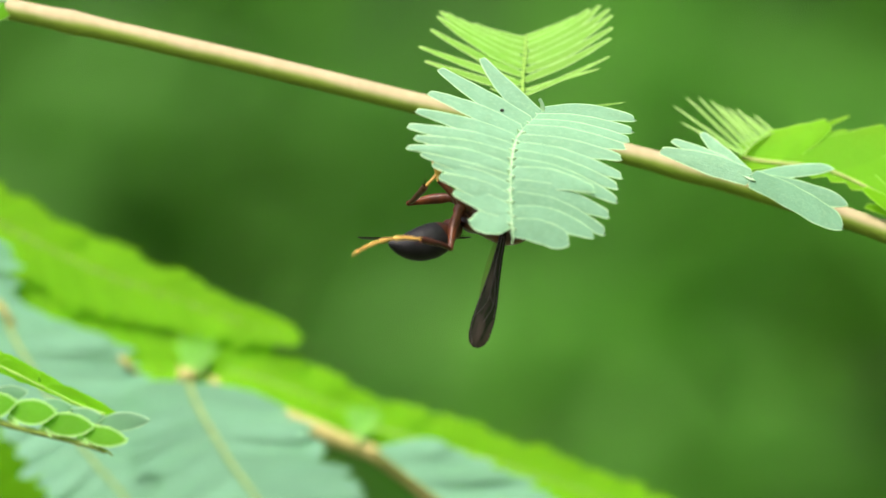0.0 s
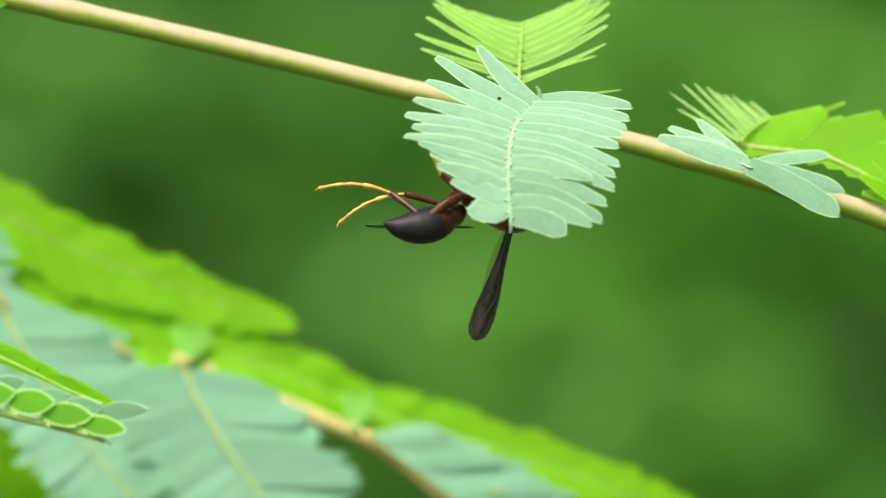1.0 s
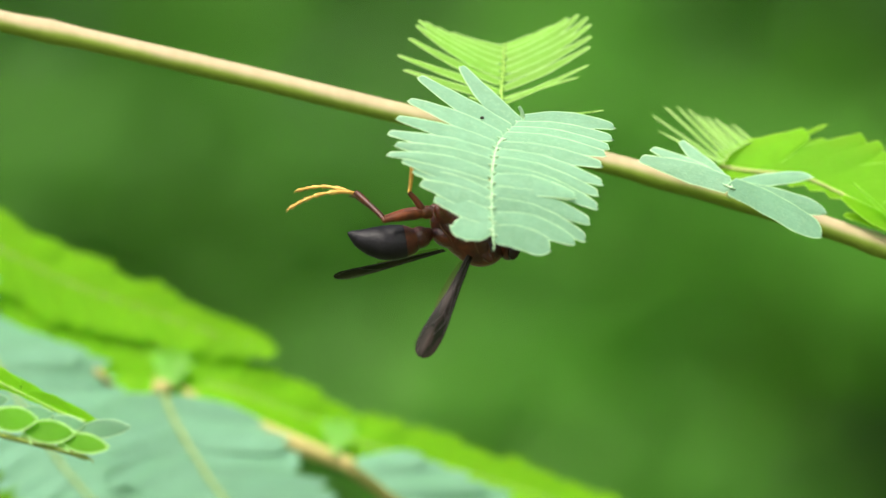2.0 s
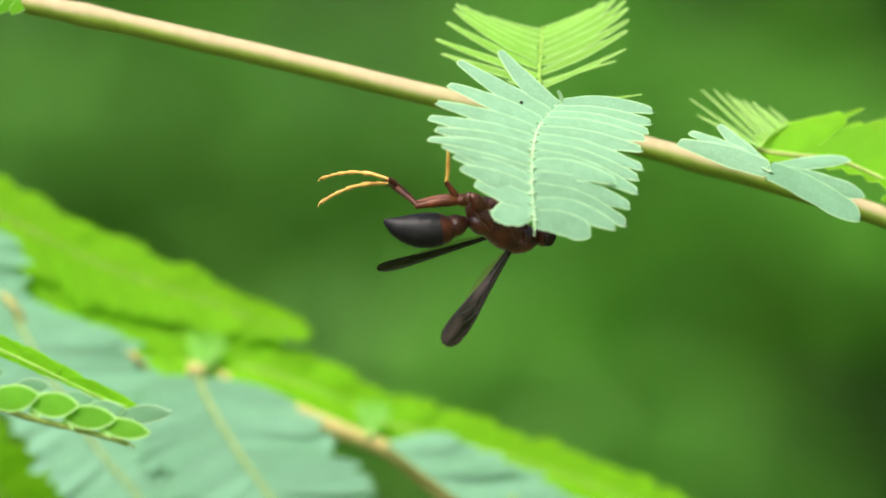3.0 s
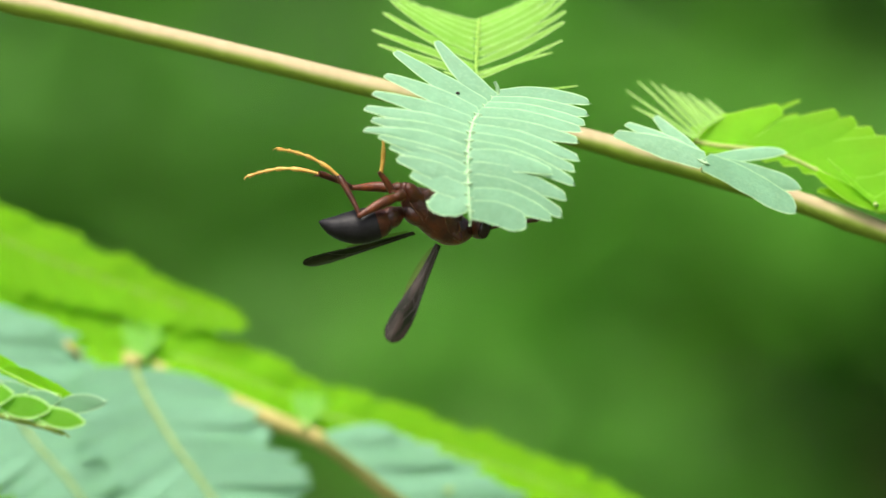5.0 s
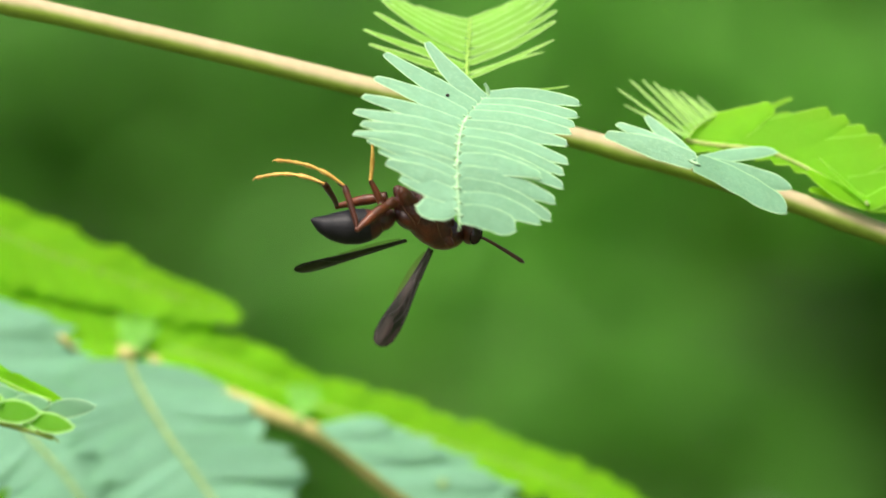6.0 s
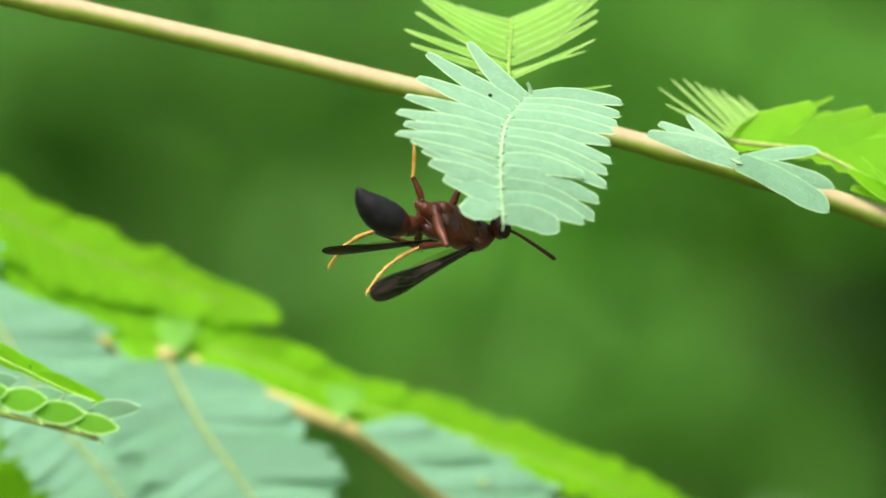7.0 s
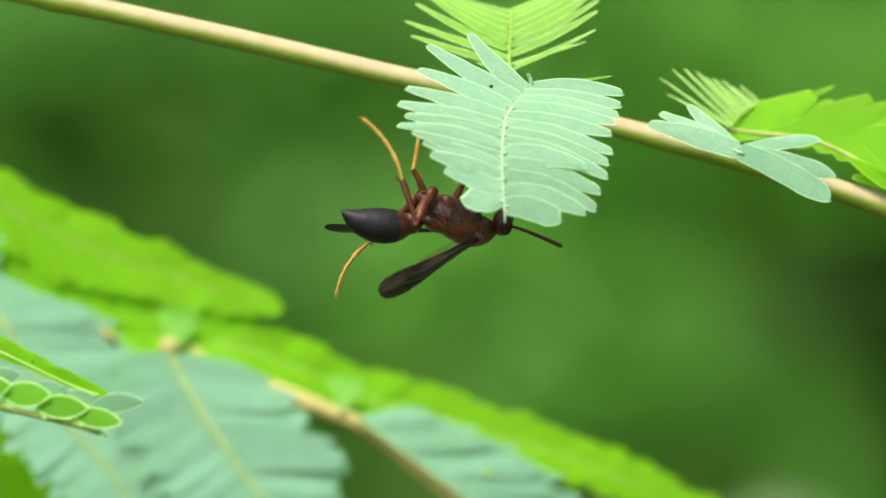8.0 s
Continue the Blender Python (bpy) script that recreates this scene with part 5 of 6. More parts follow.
    walk(antenna_near, [
        (0.00, pose(0.01000, -0.00060, 0.00020, 24.4, -25.6, -57.0)),
        (0.10, pose(0.01000, -0.00060, 0.00020, 25.9, -26.0, -58.6)),
        (0.20, pose(0.01000, -0.00060, 0.00020, 27.6, -26.3, -60.1)),
        (0.30, pose(0.01000, -0.00060, 0.00020, 29.4, -26.5, -61.7)),
        (0.40, pose(0.01000, -0.00060, 0.00020, 31.2, -26.8, -63.4)),
        (0.50, pose(0.01000, -0.00060, 0.00020, 33.2, -26.9, -65.1)),
        (0.60, pose(0.01000, -0.00060, 0.00020, 35.8, -28.0, -66.8)),
        (0.70, pose(0.01000, -0.00060, 0.00020, 38.6, -29.0, -68.6)),
        (0.80, pose(0.01000, -0.00060, 0.00020, 41.6, -30.1, -70.4)),
        (1.00, pose(0.01000, -0.00060, 0.00020, 47.9, -32.1, -74.2)),
        (1.20, pose(0.01000, -0.00060, 0.00020, 53.6, -34.1, -76.9)),
        (2.30, pose(0.01000, -0.00060, 0.00020, 21.7, -58.8, -38.1)),
        (2.50, pose(0.01000, -0.00060, 0.00020, 23.2, -54.2, -41.1)),
        (3.00, pose(0.01000, -0.00060, 0.00020, 21.0, -48.2, -39.8)),
        (3.50, pose(0.01000, -0.00060, 0.00020, 21.0, -50.3, -39.6)),
        (4.00, pose(0.01000, -0.00060, 0.00020, 8.2, -21.9, -33.4)),
        (4.20, pose(0.01000, -0.00060, 0.00020, 0.7, -3.5, -24.1)),
        (5.30, pose(0.01000, -0.00060, 0.00020, 11.6, -28.6, -35.3)),
        (5.50, pose(0.01000, -0.00060, 0.00020, 4.2, -11.3, -32.9)),
        (5.70, pose(0.01000, -0.00060, 0.00020, -7.3, 16.9, -36.9)),
        (6.00, pose(0.01000, -0.00060, 0.00020, -4.9, 12.0, -36.3)),
        (6.10, pose(0.01000, -0.00060, 0.00020, -3.1, 8.5, -34.0)),
        (6.20, pose(0.01000, -0.00060, 0.00020, -2.8, 10.9, -27.9)),
        (6.30, pose(0.01000, -0.00060, 0.00020, -2.0, 10.7, -23.7)),
        (6.40, pose(0.01000, -0.00060, 0.00020, -1.3, 13.3, -17.4)),
        (6.50, pose(0.01000, -0.00060, 0.00020, -1.6, 15.6, -17.0)),
        (6.60, pose(0.01000, -0.00060, 0.00020, -1.4, 18.7, -14.7)),
        (6.70, pose(0.01000, -0.00060, 0.00020, -1.9, 24.8, -13.9)),
        (6.80, pose(0.01000, -0.00060, 0.00020, -2.1, 27.9, -12.6)),
        (7.00, pose(0.01000, -0.00060, 0.00020, -2.3, 29.6, -11.6)),
        (7.10, pose(0.01000, -0.00060, 0.00020, -2.3, 29.7, -11.6)),
        (7.20, pose(0.01000, -0.00060, 0.00020, -1.6, 22.0, -12.2)),
        (7.30, pose(0.01000, -0.00060, 0.00020, -1.7, 23.0, -12.7)),
        (7.40, pose(0.01000, -0.00060, 0.00020, -1.7, 23.0, -12.7)),
        (7.50, pose(0.01000, -0.00060, 0.00020, -1.8, 24.1, -14.6)),
        (7.60, pose(0.01000, -0.00060, 0.00020, -2.2, 27.1, -15.3)),
        (7.70, pose(0.01000, -0.00060, 0.00020, -2.4, 30.9, -15.2)),
        (7.80, pose(0.01000, -0.00060, 0.00020, -2.1, 27.9, -13.4)),
        (7.90, pose(0.01000, -0.00060, 0.00020, -1.9, 25.4, -12.3)),
        (8.00, pose(0.01000, -0.00060, 0.00020, -1.1, 15.9, -9.6)),
    ])
    walk(middle_leg, [
        (0.00, pose(-0.00095, -0.00135, 0.00286, 177.2, -42.9, 173.4)),
        (0.10, pose(-0.00098, -0.00134, 0.00270, 177.3, -42.3, 173.5)),
        (0.20, pose(-0.00101, -0.00134, 0.00253, 177.3, -41.6, 173.6)),
        (0.30, pose(-0.00104, -0.00134, 0.00237, 177.4, -41.0, 173.8)),
        (0.40, pose(-0.00107, -0.00133, 0.00220, 177.4, -40.4, 173.9)),
        (0.50, pose(-0.00109, -0.00133, 0.00204, 177.5, -39.8, 174.1)),
        (0.60, pose(-0.00111, -0.00133, 0.00204, 177.5, -39.6, 174.1)),
        (0.70, pose(-0.00113, -0.00133, 0.00205, 177.5, -39.5, 174.1)),
        (0.80, pose(-0.00114, -0.00132, 0.00205, 177.5, -39.4, 174.0)),
        (1.00, pose(-0.00118, -0.00132, 0.00205, 177.6, -39.1, 174.0)),
        (1.20, pose(-0.00170, -0.00124, 0.00184, 177.5, -39.2, 174.6)),
        (2.30, pose(-0.00232, -0.00100, 0.00240, 173.5, -38.2, 177.3)),
        (2.50, pose(-0.00276, -0.00089, 0.00253, 169.5, -43.3, -178.1)),
        (3.00, pose(-0.00196, -0.00110, 0.00195, 172.6, -43.0, 178.3)),
        (3.50, pose(-0.00223, -0.00102, 0.00204, 171.0, -41.7, -179.7)),
        (4.00, pose(-0.00218, -0.00106, 0.00189, 168.8, -42.4, -175.9)),
        (4.20, pose(-0.00214, -0.00107, 0.00190, 169.5, -40.8, -176.4)),
        (5.30, pose(-0.00232, -0.00104, 0.00183, 169.6, -40.4, -176.3)),
        (5.50, pose(-0.00257, -0.00097, 0.00173, 170.1, -39.0, -177.1)),
        (5.70, pose(-0.00254, -0.00094, 0.00132, 172.0, -43.3, 178.3)),
        (6.00, pose(-0.00246, -0.00095, 0.00088, 176.6, -48.6, 170.9)),
        (6.10, pose(-0.00261, -0.00090, 0.00085, 176.6, -48.8, 170.6)),
        (6.20, pose(-0.00242, -0.00097, 0.00046, 176.4, -49.7, 171.3)),
        (6.30, pose(-0.00196, -0.00109, 0.00077, 176.3, -51.1, 171.9)),
        (6.40, pose(-0.00138, -0.00125, 0.00159, 175.7, -55.2, 173.6)),
        (6.50, pose(-0.00119, -0.00130, 0.00254, 174.9, -59.3, 174.8)),
        (6.60, pose(-0.00100, -0.00134, 0.00292, 174.4, -61.8, 175.9)),
        (6.70, pose(-0.00056, -0.00143, 0.00332, 173.3, -65.7, 177.9)),
        (6.80, pose(-0.00039, -0.00146, 0.00334, 173.1, -66.5, 179.5)),
        (7.00, pose(-0.00033, -0.00147, 0.00343, 173.2, -66.0, -179.6)),
        (7.10, pose(-0.00018, -0.00149, 0.00327, 173.7, -64.3, 180.0)),
        (7.20, pose(-0.00061, -0.00143, 0.00261, 175.3, -57.2, 177.7)),
        (7.30, pose(-0.00059, -0.00143, 0.00245, 175.6, -55.5, 176.9)),
        (7.40, pose(-0.00064, -0.00142, 0.00247, 175.9, -53.9, 176.7)),
        (7.50, pose(-0.00079, -0.00138, 0.00256, 176.0, -52.8, 174.7)),
        (7.60, pose(-0.00122, -0.00130, 0.00302, 175.7, -54.8, 174.8)),
        (7.70, pose(-0.00128, -0.00129, 0.00319, 175.4, -56.8, 175.0)),
        (7.80, pose(-0.00125, -0.00132, 0.00350, 175.1, -58.5, 176.9)),
        (7.90, pose(-0.00087, -0.00139, 0.00297, 175.1, -58.5, 177.9)),
        (8.00, pose(-0.00048, -0.00146, 0.00349, 175.1, -58.6, -179.7)),
    ])
    walk(middle_shin, [
        (0.00, pose(0.00256, -0.00000, 0.00000, -8.9, 30.5, -14.1)),
        (0.10, pose(0.00256, -0.00000, 0.00000, -8.4, 30.0, -13.5)),
        (0.20, pose(0.00256, -0.00000, 0.00000, -8.0, 29.4, -12.9)),
        (0.30, pose(0.00256, 0.00000, 0.00000, -7.5, 28.8, -12.3)),
        (0.40, pose(0.00256, -0.00000, 0.00000, -7.1, 28.3, -11.7)),
        (0.50, pose(0.00256, 0.00000, 0.00000, -6.7, 27.7, -11.1)),
        (0.60, pose(0.00256, 0.00000, 0.00000, -6.3, 27.2, -10.6)),
        (0.70, pose(0.00256, 0.00000, 0.00000, -5.9, 26.7, -10.0)),
        (0.80, pose(0.00256, 0.00000, 0.00000, -5.6, 26.2, -9.4)),
        (1.00, pose(0.00256, 0.00000, 0.00000, -4.9, 25.3, -8.2)),
        (1.20, pose(0.00256, 0.00000, 0.00000, -6.2, 29.4, -9.4)),
        (2.30, pose(0.00237, 0.00000, -0.00000, -6.8, 43.3, -1.7)),
        (2.50, pose(0.00222, 0.00000, 0.00000, -3.4, 42.3, 6.0)),
        (3.00, pose(0.00238, 0.00000, 0.00000, -2.3, 37.1, 4.1)),
        (3.50, pose(0.00228, 0.00000, 0.00000, -2.4, 38.9, 6.1)),
        (4.00, pose(0.00217, -0.00000, 0.00000, -2.6, 40.7, 8.0)),
        (4.20, pose(0.00217, -0.00000, -0.00000, -2.8, 40.5, 7.6)),
        (5.30, pose(0.00217, 0.00000, 0.00000, -5.3, 38.8, 3.5)),
        (5.50, pose(0.00217, 0.00000, -0.00000, -5.6, 38.4, 2.9)),
        (5.70, pose(0.00236, 0.00000, -0.00000, -3.2, 34.8, 2.8)),
        (6.00, pose(0.00256, 0.00000, -0.00000, -1.7, 29.4, -0.4)),
        (6.10, pose(0.00256, 0.00000, 0.00000, -1.7, 28.9, -0.4)),
        (6.20, pose(0.00256, 0.00000, 0.00000, -1.6, 28.4, -0.4)),
        (6.30, pose(0.00256, 0.00000, 0.00000, -1.6, 27.9, -0.4)),
        (6.40, pose(0.00256, 0.00000, -0.00000, -1.6, 27.4, -0.4)),
        (6.50, pose(0.00256, 0.00000, 0.00000, -1.5, 26.9, -0.4)),
        (6.60, pose(0.00256, -0.00000, -0.00000, -1.5, 26.4, -0.4)),
        (6.70, pose(0.00256, -0.00000, 0.00000, -1.5, 25.9, -0.3)),
        (6.80, pose(0.00256, 0.00000, 0.00000, -1.4, 25.3, -0.3)),
        (7.00, pose(0.00256, 0.00000, -0.00000, -1.4, 24.3, -0.3)),
        (7.10, pose(0.00256, 0.00000, 0.00000, -1.5, 26.5, -0.4)),
        (7.20, pose(0.00256, 0.00000, 0.00000, -1.7, 28.7, -0.4)),
        (7.30, pose(0.00256, -0.00000, -0.00000, -1.8, 30.9, -0.5)),
        (7.40, pose(0.00256, 0.00000, 0.00000, -2.0, 33.1, -0.6)),
        (7.50, pose(0.00256, 0.00000, -0.00000, -2.1, 35.2, -0.7)),
        (7.60, pose(0.00256, 0.00000, 0.00000, -2.1, 35.3, -0.7)),
        (7.70, pose(0.00256, 0.00000, -0.00000, -2.1, 35.5, -0.7)),
        (7.80, pose(0.00256, -0.00000, 0.00000, -2.2, 35.7, -0.7)),
        (7.90, pose(0.00256, -0.00000, 0.00000, -2.2, 35.9, -0.7)),
        (8.00, pose(0.00256, 0.00000, 0.00000, -2.2, 36.2, -0.7)),
    ])
    walk(wing_near, [
        (0.00, pose(0.00481, -0.00223, -0.00094, -150.3, 73.4, -161.7)),
        (0.10, pose(0.00471, -0.00220, -0.00087, -139.4, 71.5, -150.2)),
        (0.20, pose(0.00478, -0.00220, -0.00164, -146.5, 66.7, -154.8)),
        (0.30, pose(0.00495, -0.00221, -0.00143, -152.1, 69.0, -161.0)),
        (0.40, pose(0.00509, -0.00222, -0.00148, -158.8, 69.0, -167.3)),
        (0.50, pose(0.00524, -0.00223, -0.00153, -160.2, 68.0, -168.0)),
        (0.60, pose(0.00511, -0.00221, -0.00174, -156.6, 70.4, -165.4)),
        (0.70, pose(0.00498, -0.00218, -0.00195, -140.9, 70.6, -150.1)),
        (0.80, pose(0.00504, -0.00219, -0.00187, -149.0, 71.7, -158.5)),
        (1.00, pose(0.00516, -0.00222, -0.00170, -154.8, 71.4, -164.1)),
        (1.20, pose(0.00508, -0.00215, -0.00147, -152.8, 72.6, -161.7)),
        (2.30, pose(0.00442, -0.00236, -0.00172, -125.6, 60.0, -131.9)),
        (2.50, pose(0.00449, -0.00239, -0.00176, -132.3, 58.8, -137.9)),
        (3.00, pose(0.00499, -0.00244, -0.00247, -146.6, 58.5, -149.8)),
        (3.50, pose(0.00473, -0.00244, -0.00258, -141.5, 59.4, -145.9)),
        (4.00, pose(0.00451, -0.00230, -0.00293, -135.8, 59.1, -140.0)),
        (4.20, pose(0.00453, -0.00231, -0.00280, -131.3, 58.9, -135.6)),
        (5.30, pose(0.00459, -0.00231, -0.00289, -121.5, 59.5, -127.7)),
        (5.50, pose(0.00466, -0.00237, -0.00283, -121.9, 60.5, -128.5)),
        (5.70, pose(0.00470, -0.00244, -0.00279, -123.9, 61.7, -131.1)),
        (6.00, pose(0.00469, -0.00247, -0.00278, -123.8, 59.7, -130.6)),
        (6.10, pose(0.00450, -0.00246, -0.00282, -123.5, 60.6, -131.0)),
        (6.20, pose(0.00506, -0.00254, -0.00298, -127.1, 60.1, -133.2)),
        (6.30, pose(0.00530, -0.00254, -0.00287, -130.4, 59.2, -135.4)),
        (6.40, pose(0.00578, -0.00252, -0.00244, -165.1, 45.3, -159.7)),
        (6.50, pose(0.00603, -0.00251, -0.00188, -170.1, 39.4, -161.7)),
        (6.60, pose(0.00567, -0.00237, -0.00227, -172.8, 35.9, -162.3)),
        (6.70, pose(0.00568, -0.00226, -0.00233, -175.3, 30.0, -159.9)),
        (6.80, pose(0.00571, -0.00212, -0.00231, -174.4, 29.2, -155.9)),
        (7.00, pose(0.00586, -0.00203, -0.00205, 177.3, 22.8, -162.3)),
        (7.10, pose(0.00619, -0.00207, -0.00224, 173.4, 18.3, -166.5)),
        (7.20, pose(0.00698, -0.00228, -0.00198, 172.1, 21.3, -173.7)),
        (7.30, pose(0.00689, -0.00233, -0.00192, 171.7, 22.2, -176.5)),
        (7.40, pose(0.00700, -0.00234, -0.00177, 171.1, 23.5, -179.7)),
        (7.50, pose(0.00683, -0.00256, -0.00179, 171.1, 23.4, 178.5)),
        (7.60, pose(0.00645, -0.00250, -0.00178, 173.1, 24.4, -177.6)),
        (7.70, pose(0.00574, -0.00239, -0.00172, 176.5, 25.6, -170.9)),
        (7.80, pose(0.00577, -0.00221, -0.00169, 178.6, 27.2, -166.8)),
        (7.90, pose(0.00582, -0.00211, -0.00161, -179.1, 29.1, -163.0)),
        (8.00, pose(0.00638, -0.00192, -0.00150, -178.5, 29.1, -159.0)),
    ])
    walk(wing_far, [
        (0.00, pose(0.00163, 0.00132, -0.00181, 90.8, 1.2, 152.5)),
        (0.10, pose(0.00170, 0.00131, -0.00202, 90.6, 0.8, 150.1)),
        (0.20, pose(0.00177, 0.00130, -0.00223, 90.3, 0.4, 147.8)),
        (0.30, pose(0.00170, 0.00132, -0.00218, 90.2, 0.7, 147.9)),
        (0.40, pose(0.00163, 0.00134, -0.00214, 90.0, 1.1, 148.1)),
        (0.50, pose(0.00155, 0.00135, -0.00209, 89.9, 1.5, 148.3)),
        (0.60, pose(0.00154, 0.00136, -0.00211, 89.9, 1.6, 148.1)),
        (0.70, pose(0.00152, 0.00136, -0.00213, 89.9, 1.7, 147.9)),
        (0.80, pose(0.00151, 0.00136, -0.00214, 89.9, 1.8, 147.7)),
        (1.00, pose(0.00148, 0.00137, -0.00217, 90.0, 2.0, 147.4)),
        (1.20, pose(0.00151, 0.00137, -0.00215, 89.5, 3.7, 147.9)),
        (2.30, pose(0.00227, 0.00112, -0.00164, 105.6, 29.6, 148.5)),
        (2.50, pose(0.00220, 0.00113, -0.00172, 106.7, 26.8, 149.5)),
        (3.00, pose(0.00308, 0.00095, -0.00138, 106.9, 27.1, 151.0)),
        (3.50, pose(0.00229, 0.00111, -0.00201, 105.3, 25.8, 145.8)),
        (4.00, pose(0.00230, 0.00114, -0.00204, 106.2, 25.2, 148.6)),
        (4.20, pose(0.00228, 0.00114, -0.00193, 105.8, 27.7, 149.1)),
        (5.30, pose(0.00220, 0.00116, -0.00234, 106.0, 28.6, 150.0)),
        (5.50, pose(0.00216, 0.00116, -0.00239, 105.7, 30.0, 149.7)),
        (5.70, pose(0.00241, 0.00108, -0.00246, 105.7, 29.6, 149.5)),
        (6.00, pose(0.00248, 0.00105, -0.00264, 105.9, 30.2, 150.1)),
        (6.10, pose(0.00249, 0.00103, -0.00264, 105.8, 30.3, 149.7)),
        (6.20, pose(0.00270, 0.00100, -0.00286, 105.9, 30.3, 149.7)),
        (6.30, pose(0.00266, 0.00103, -0.00296, 106.0, 27.9, 150.1)),
        (6.40, pose(0.00244, 0.00113, -0.00244, 107.8, 22.6, 155.3)),
        (6.50, pose(0.00320, 0.00100, -0.00081, 109.3, 17.4, 162.0)),
        (6.60, pose(0.00287, 0.00110, -0.00127, 109.3, 13.3, 160.5)),
        (6.70, pose(0.00307, 0.00111, -0.00097, 109.8, 8.6, 160.5)),
        (6.80, pose(0.00323, 0.00116, -0.00092, 109.9, 9.2, 163.5)),
        (7.00, pose(0.00221, 0.00134, -0.00143, 109.5, 7.3, 158.6)),
        (7.10, pose(0.00207, 0.00136, -0.00124, 109.4, 7.4, 156.3)),
        (7.20, pose(0.00237, 0.00129, -0.00136, 107.9, 11.3, 156.7)),
        (7.30, pose(0.00239, 0.00126, -0.00142, 108.0, 11.6, 156.6)),
        (7.40, pose(0.00239, 0.00126, -0.00142, 107.5, 11.6, 153.4)),
        (7.50, pose(0.00210, 0.00125, -0.00148, 105.9, 11.8, 140.8)),
        (7.60, pose(0.00206, 0.00125, -0.00139, 107.8, 7.6, 149.6)),
        (7.70, pose(0.00195, 0.00127, -0.00117, 108.6, 5.9, 153.9)),
        (7.80, pose(0.00189, 0.00133, -0.00120, 108.8, 4.4, 154.3)),
        (7.90, pose(0.00188, 0.00136, -0.00118, 108.4, 3.6, 154.1)),
        (8.00, pose(0.00203, 0.00141, -0.00114, 108.1, 3.3, 155.6)),
    ])
    walk(femur_near, [
        (0.00, pose(-0.00033, -0.00157, 0.00131, -111.0, 54.5, -118.1)),
        (0.04, pose(-0.00033, -0.00157, 0.00131, -111.0, 54.5, -118.1)),
        (0.10, pose(-0.00024, -0.00158, 0.00142, -139.8, 35.0, -134.7)),
        (0.20, pose(-0.00002, -0.00162, 0.00120, -153.4, 30.7, -145.9)),
        (0.30, pose(0.00013, -0.00165, 0.00112, -151.2, 28.5, -141.1)),
        (0.40, pose(0.00002, -0.00163, 0.00135, -136.4, 35.5, -131.4)),
        (0.50, pose(-0.00009, -0.00161, 0.00132, -132.0, 38.2, -128.9)),
        (0.60, pose(-0.00046, -0.00154, 0.00150, -138.8, 40.2, -136.2)),
        (0.70, pose(-0.00055, -0.00153, 0.00136, -145.2, 43.1, -144.4)),
        (0.80, pose(-0.00059, -0.00152, 0.00130, -156.9, 40.8, -156.6)),
        (1.00, pose(-0.00041, -0.00155, 0.00144, -173.3, 33.7, -177.9)),
        (1.20, pose(-0.00055, -0.00153, 0.00143, -173.0, 34.8, -177.2)),
        (2.30, pose(-0.00144, -0.00131, 0.00201, -174.0, 11.9, -165.9)),
        (2.50, pose(-0.00137, -0.00132, 0.00212, -176.3, 8.5, -169.8)),
        (3.00, pose(-0.00130, -0.00135, 0.00193, -176.3, 18.0, 179.2)),
        (3.50, pose(-0.00163, -0.00126, 0.00198, -175.0, 26.5, 178.0)),
        (4.00, pose(-0.00161, -0.00129, 0.00159, -172.0, 11.9, -157.8)),
        (4.20, pose(-0.00163, -0.00129, 0.00169, -170.3, 10.8, -149.9)),
        (5.30, pose(-0.00070, -0.00149, 0.00139, -169.3, 46.0, -177.4)),
        (5.50, pose(-0.00062, -0.00150, 0.00142, -169.0, 47.3, -177.8)),
        (5.70, pose(-0.00077, -0.00146, 0.00138, -168.7, 48.3, -178.2)),
        (6.00, pose(-0.00099, -0.00141, 0.00097, -151.8, 46.5, -157.1)),
        (6.10, pose(-0.00082, -0.00144, 0.00103, -143.2, 47.7, -148.7)),
        (6.20, pose(-0.00091, -0.00143, 0.00073, -101.7, 56.4, -113.1)),
        (6.30, pose(-0.00057, -0.00151, 0.00082, -75.1, 65.6, -89.2)),
        (6.40, pose(-0.00017, -0.00160, 0.00090, -90.7, 62.5, -102.3)),
        (6.50, pose(0.00010, -0.00165, 0.00085, -129.9, 33.3, -125.8)),
        (6.60, pose(0.00026, -0.00168, 0.00104, -112.7, 42.6, -116.3)),
        (6.70, pose(0.00072, -0.00174, 0.00200, -98.6, 52.0, -106.3)),
        (6.80, pose(0.00123, -0.00179, 0.00200, -102.1, 50.9, -107.5)),
        (7.00, pose(0.00148, -0.00179, 0.00204, -62.6, 44.9, -76.9)),
        (7.10, pose(0.00122, -0.00176, 0.00216, -78.4, 56.2, -87.3)),
        (7.20, pose(0.00100, -0.00175, 0.00209, -158.2, 64.7, -164.0)),
        (7.30, pose(0.00078, -0.00173, 0.00213, -134.9, 58.5, -138.8)),
        (7.40, pose(0.00075, -0.00173, 0.00239, -80.4, 68.5, -89.4)),
        (7.50, pose(0.00062, -0.00174, 0.00263, -48.9, 76.9, -59.9)),
        (7.60, pose(0.00054, -0.00173, 0.00260, -40.5, 74.9, -51.8)),
        (7.70, pose(0.00025, -0.00167, 0.00281, -70.2, 79.5, -81.1)),
        (7.80, pose(0.00046, -0.00169, 0.00294, -107.4, 50.8, -112.5)),
        (7.90, pose(0.00058, -0.00170, 0.00296, -121.0, 43.8, -120.4)),
        (8.00, pose(0.00073, -0.00168, 0.00325, -124.1, 43.4, -120.4)),
    ])
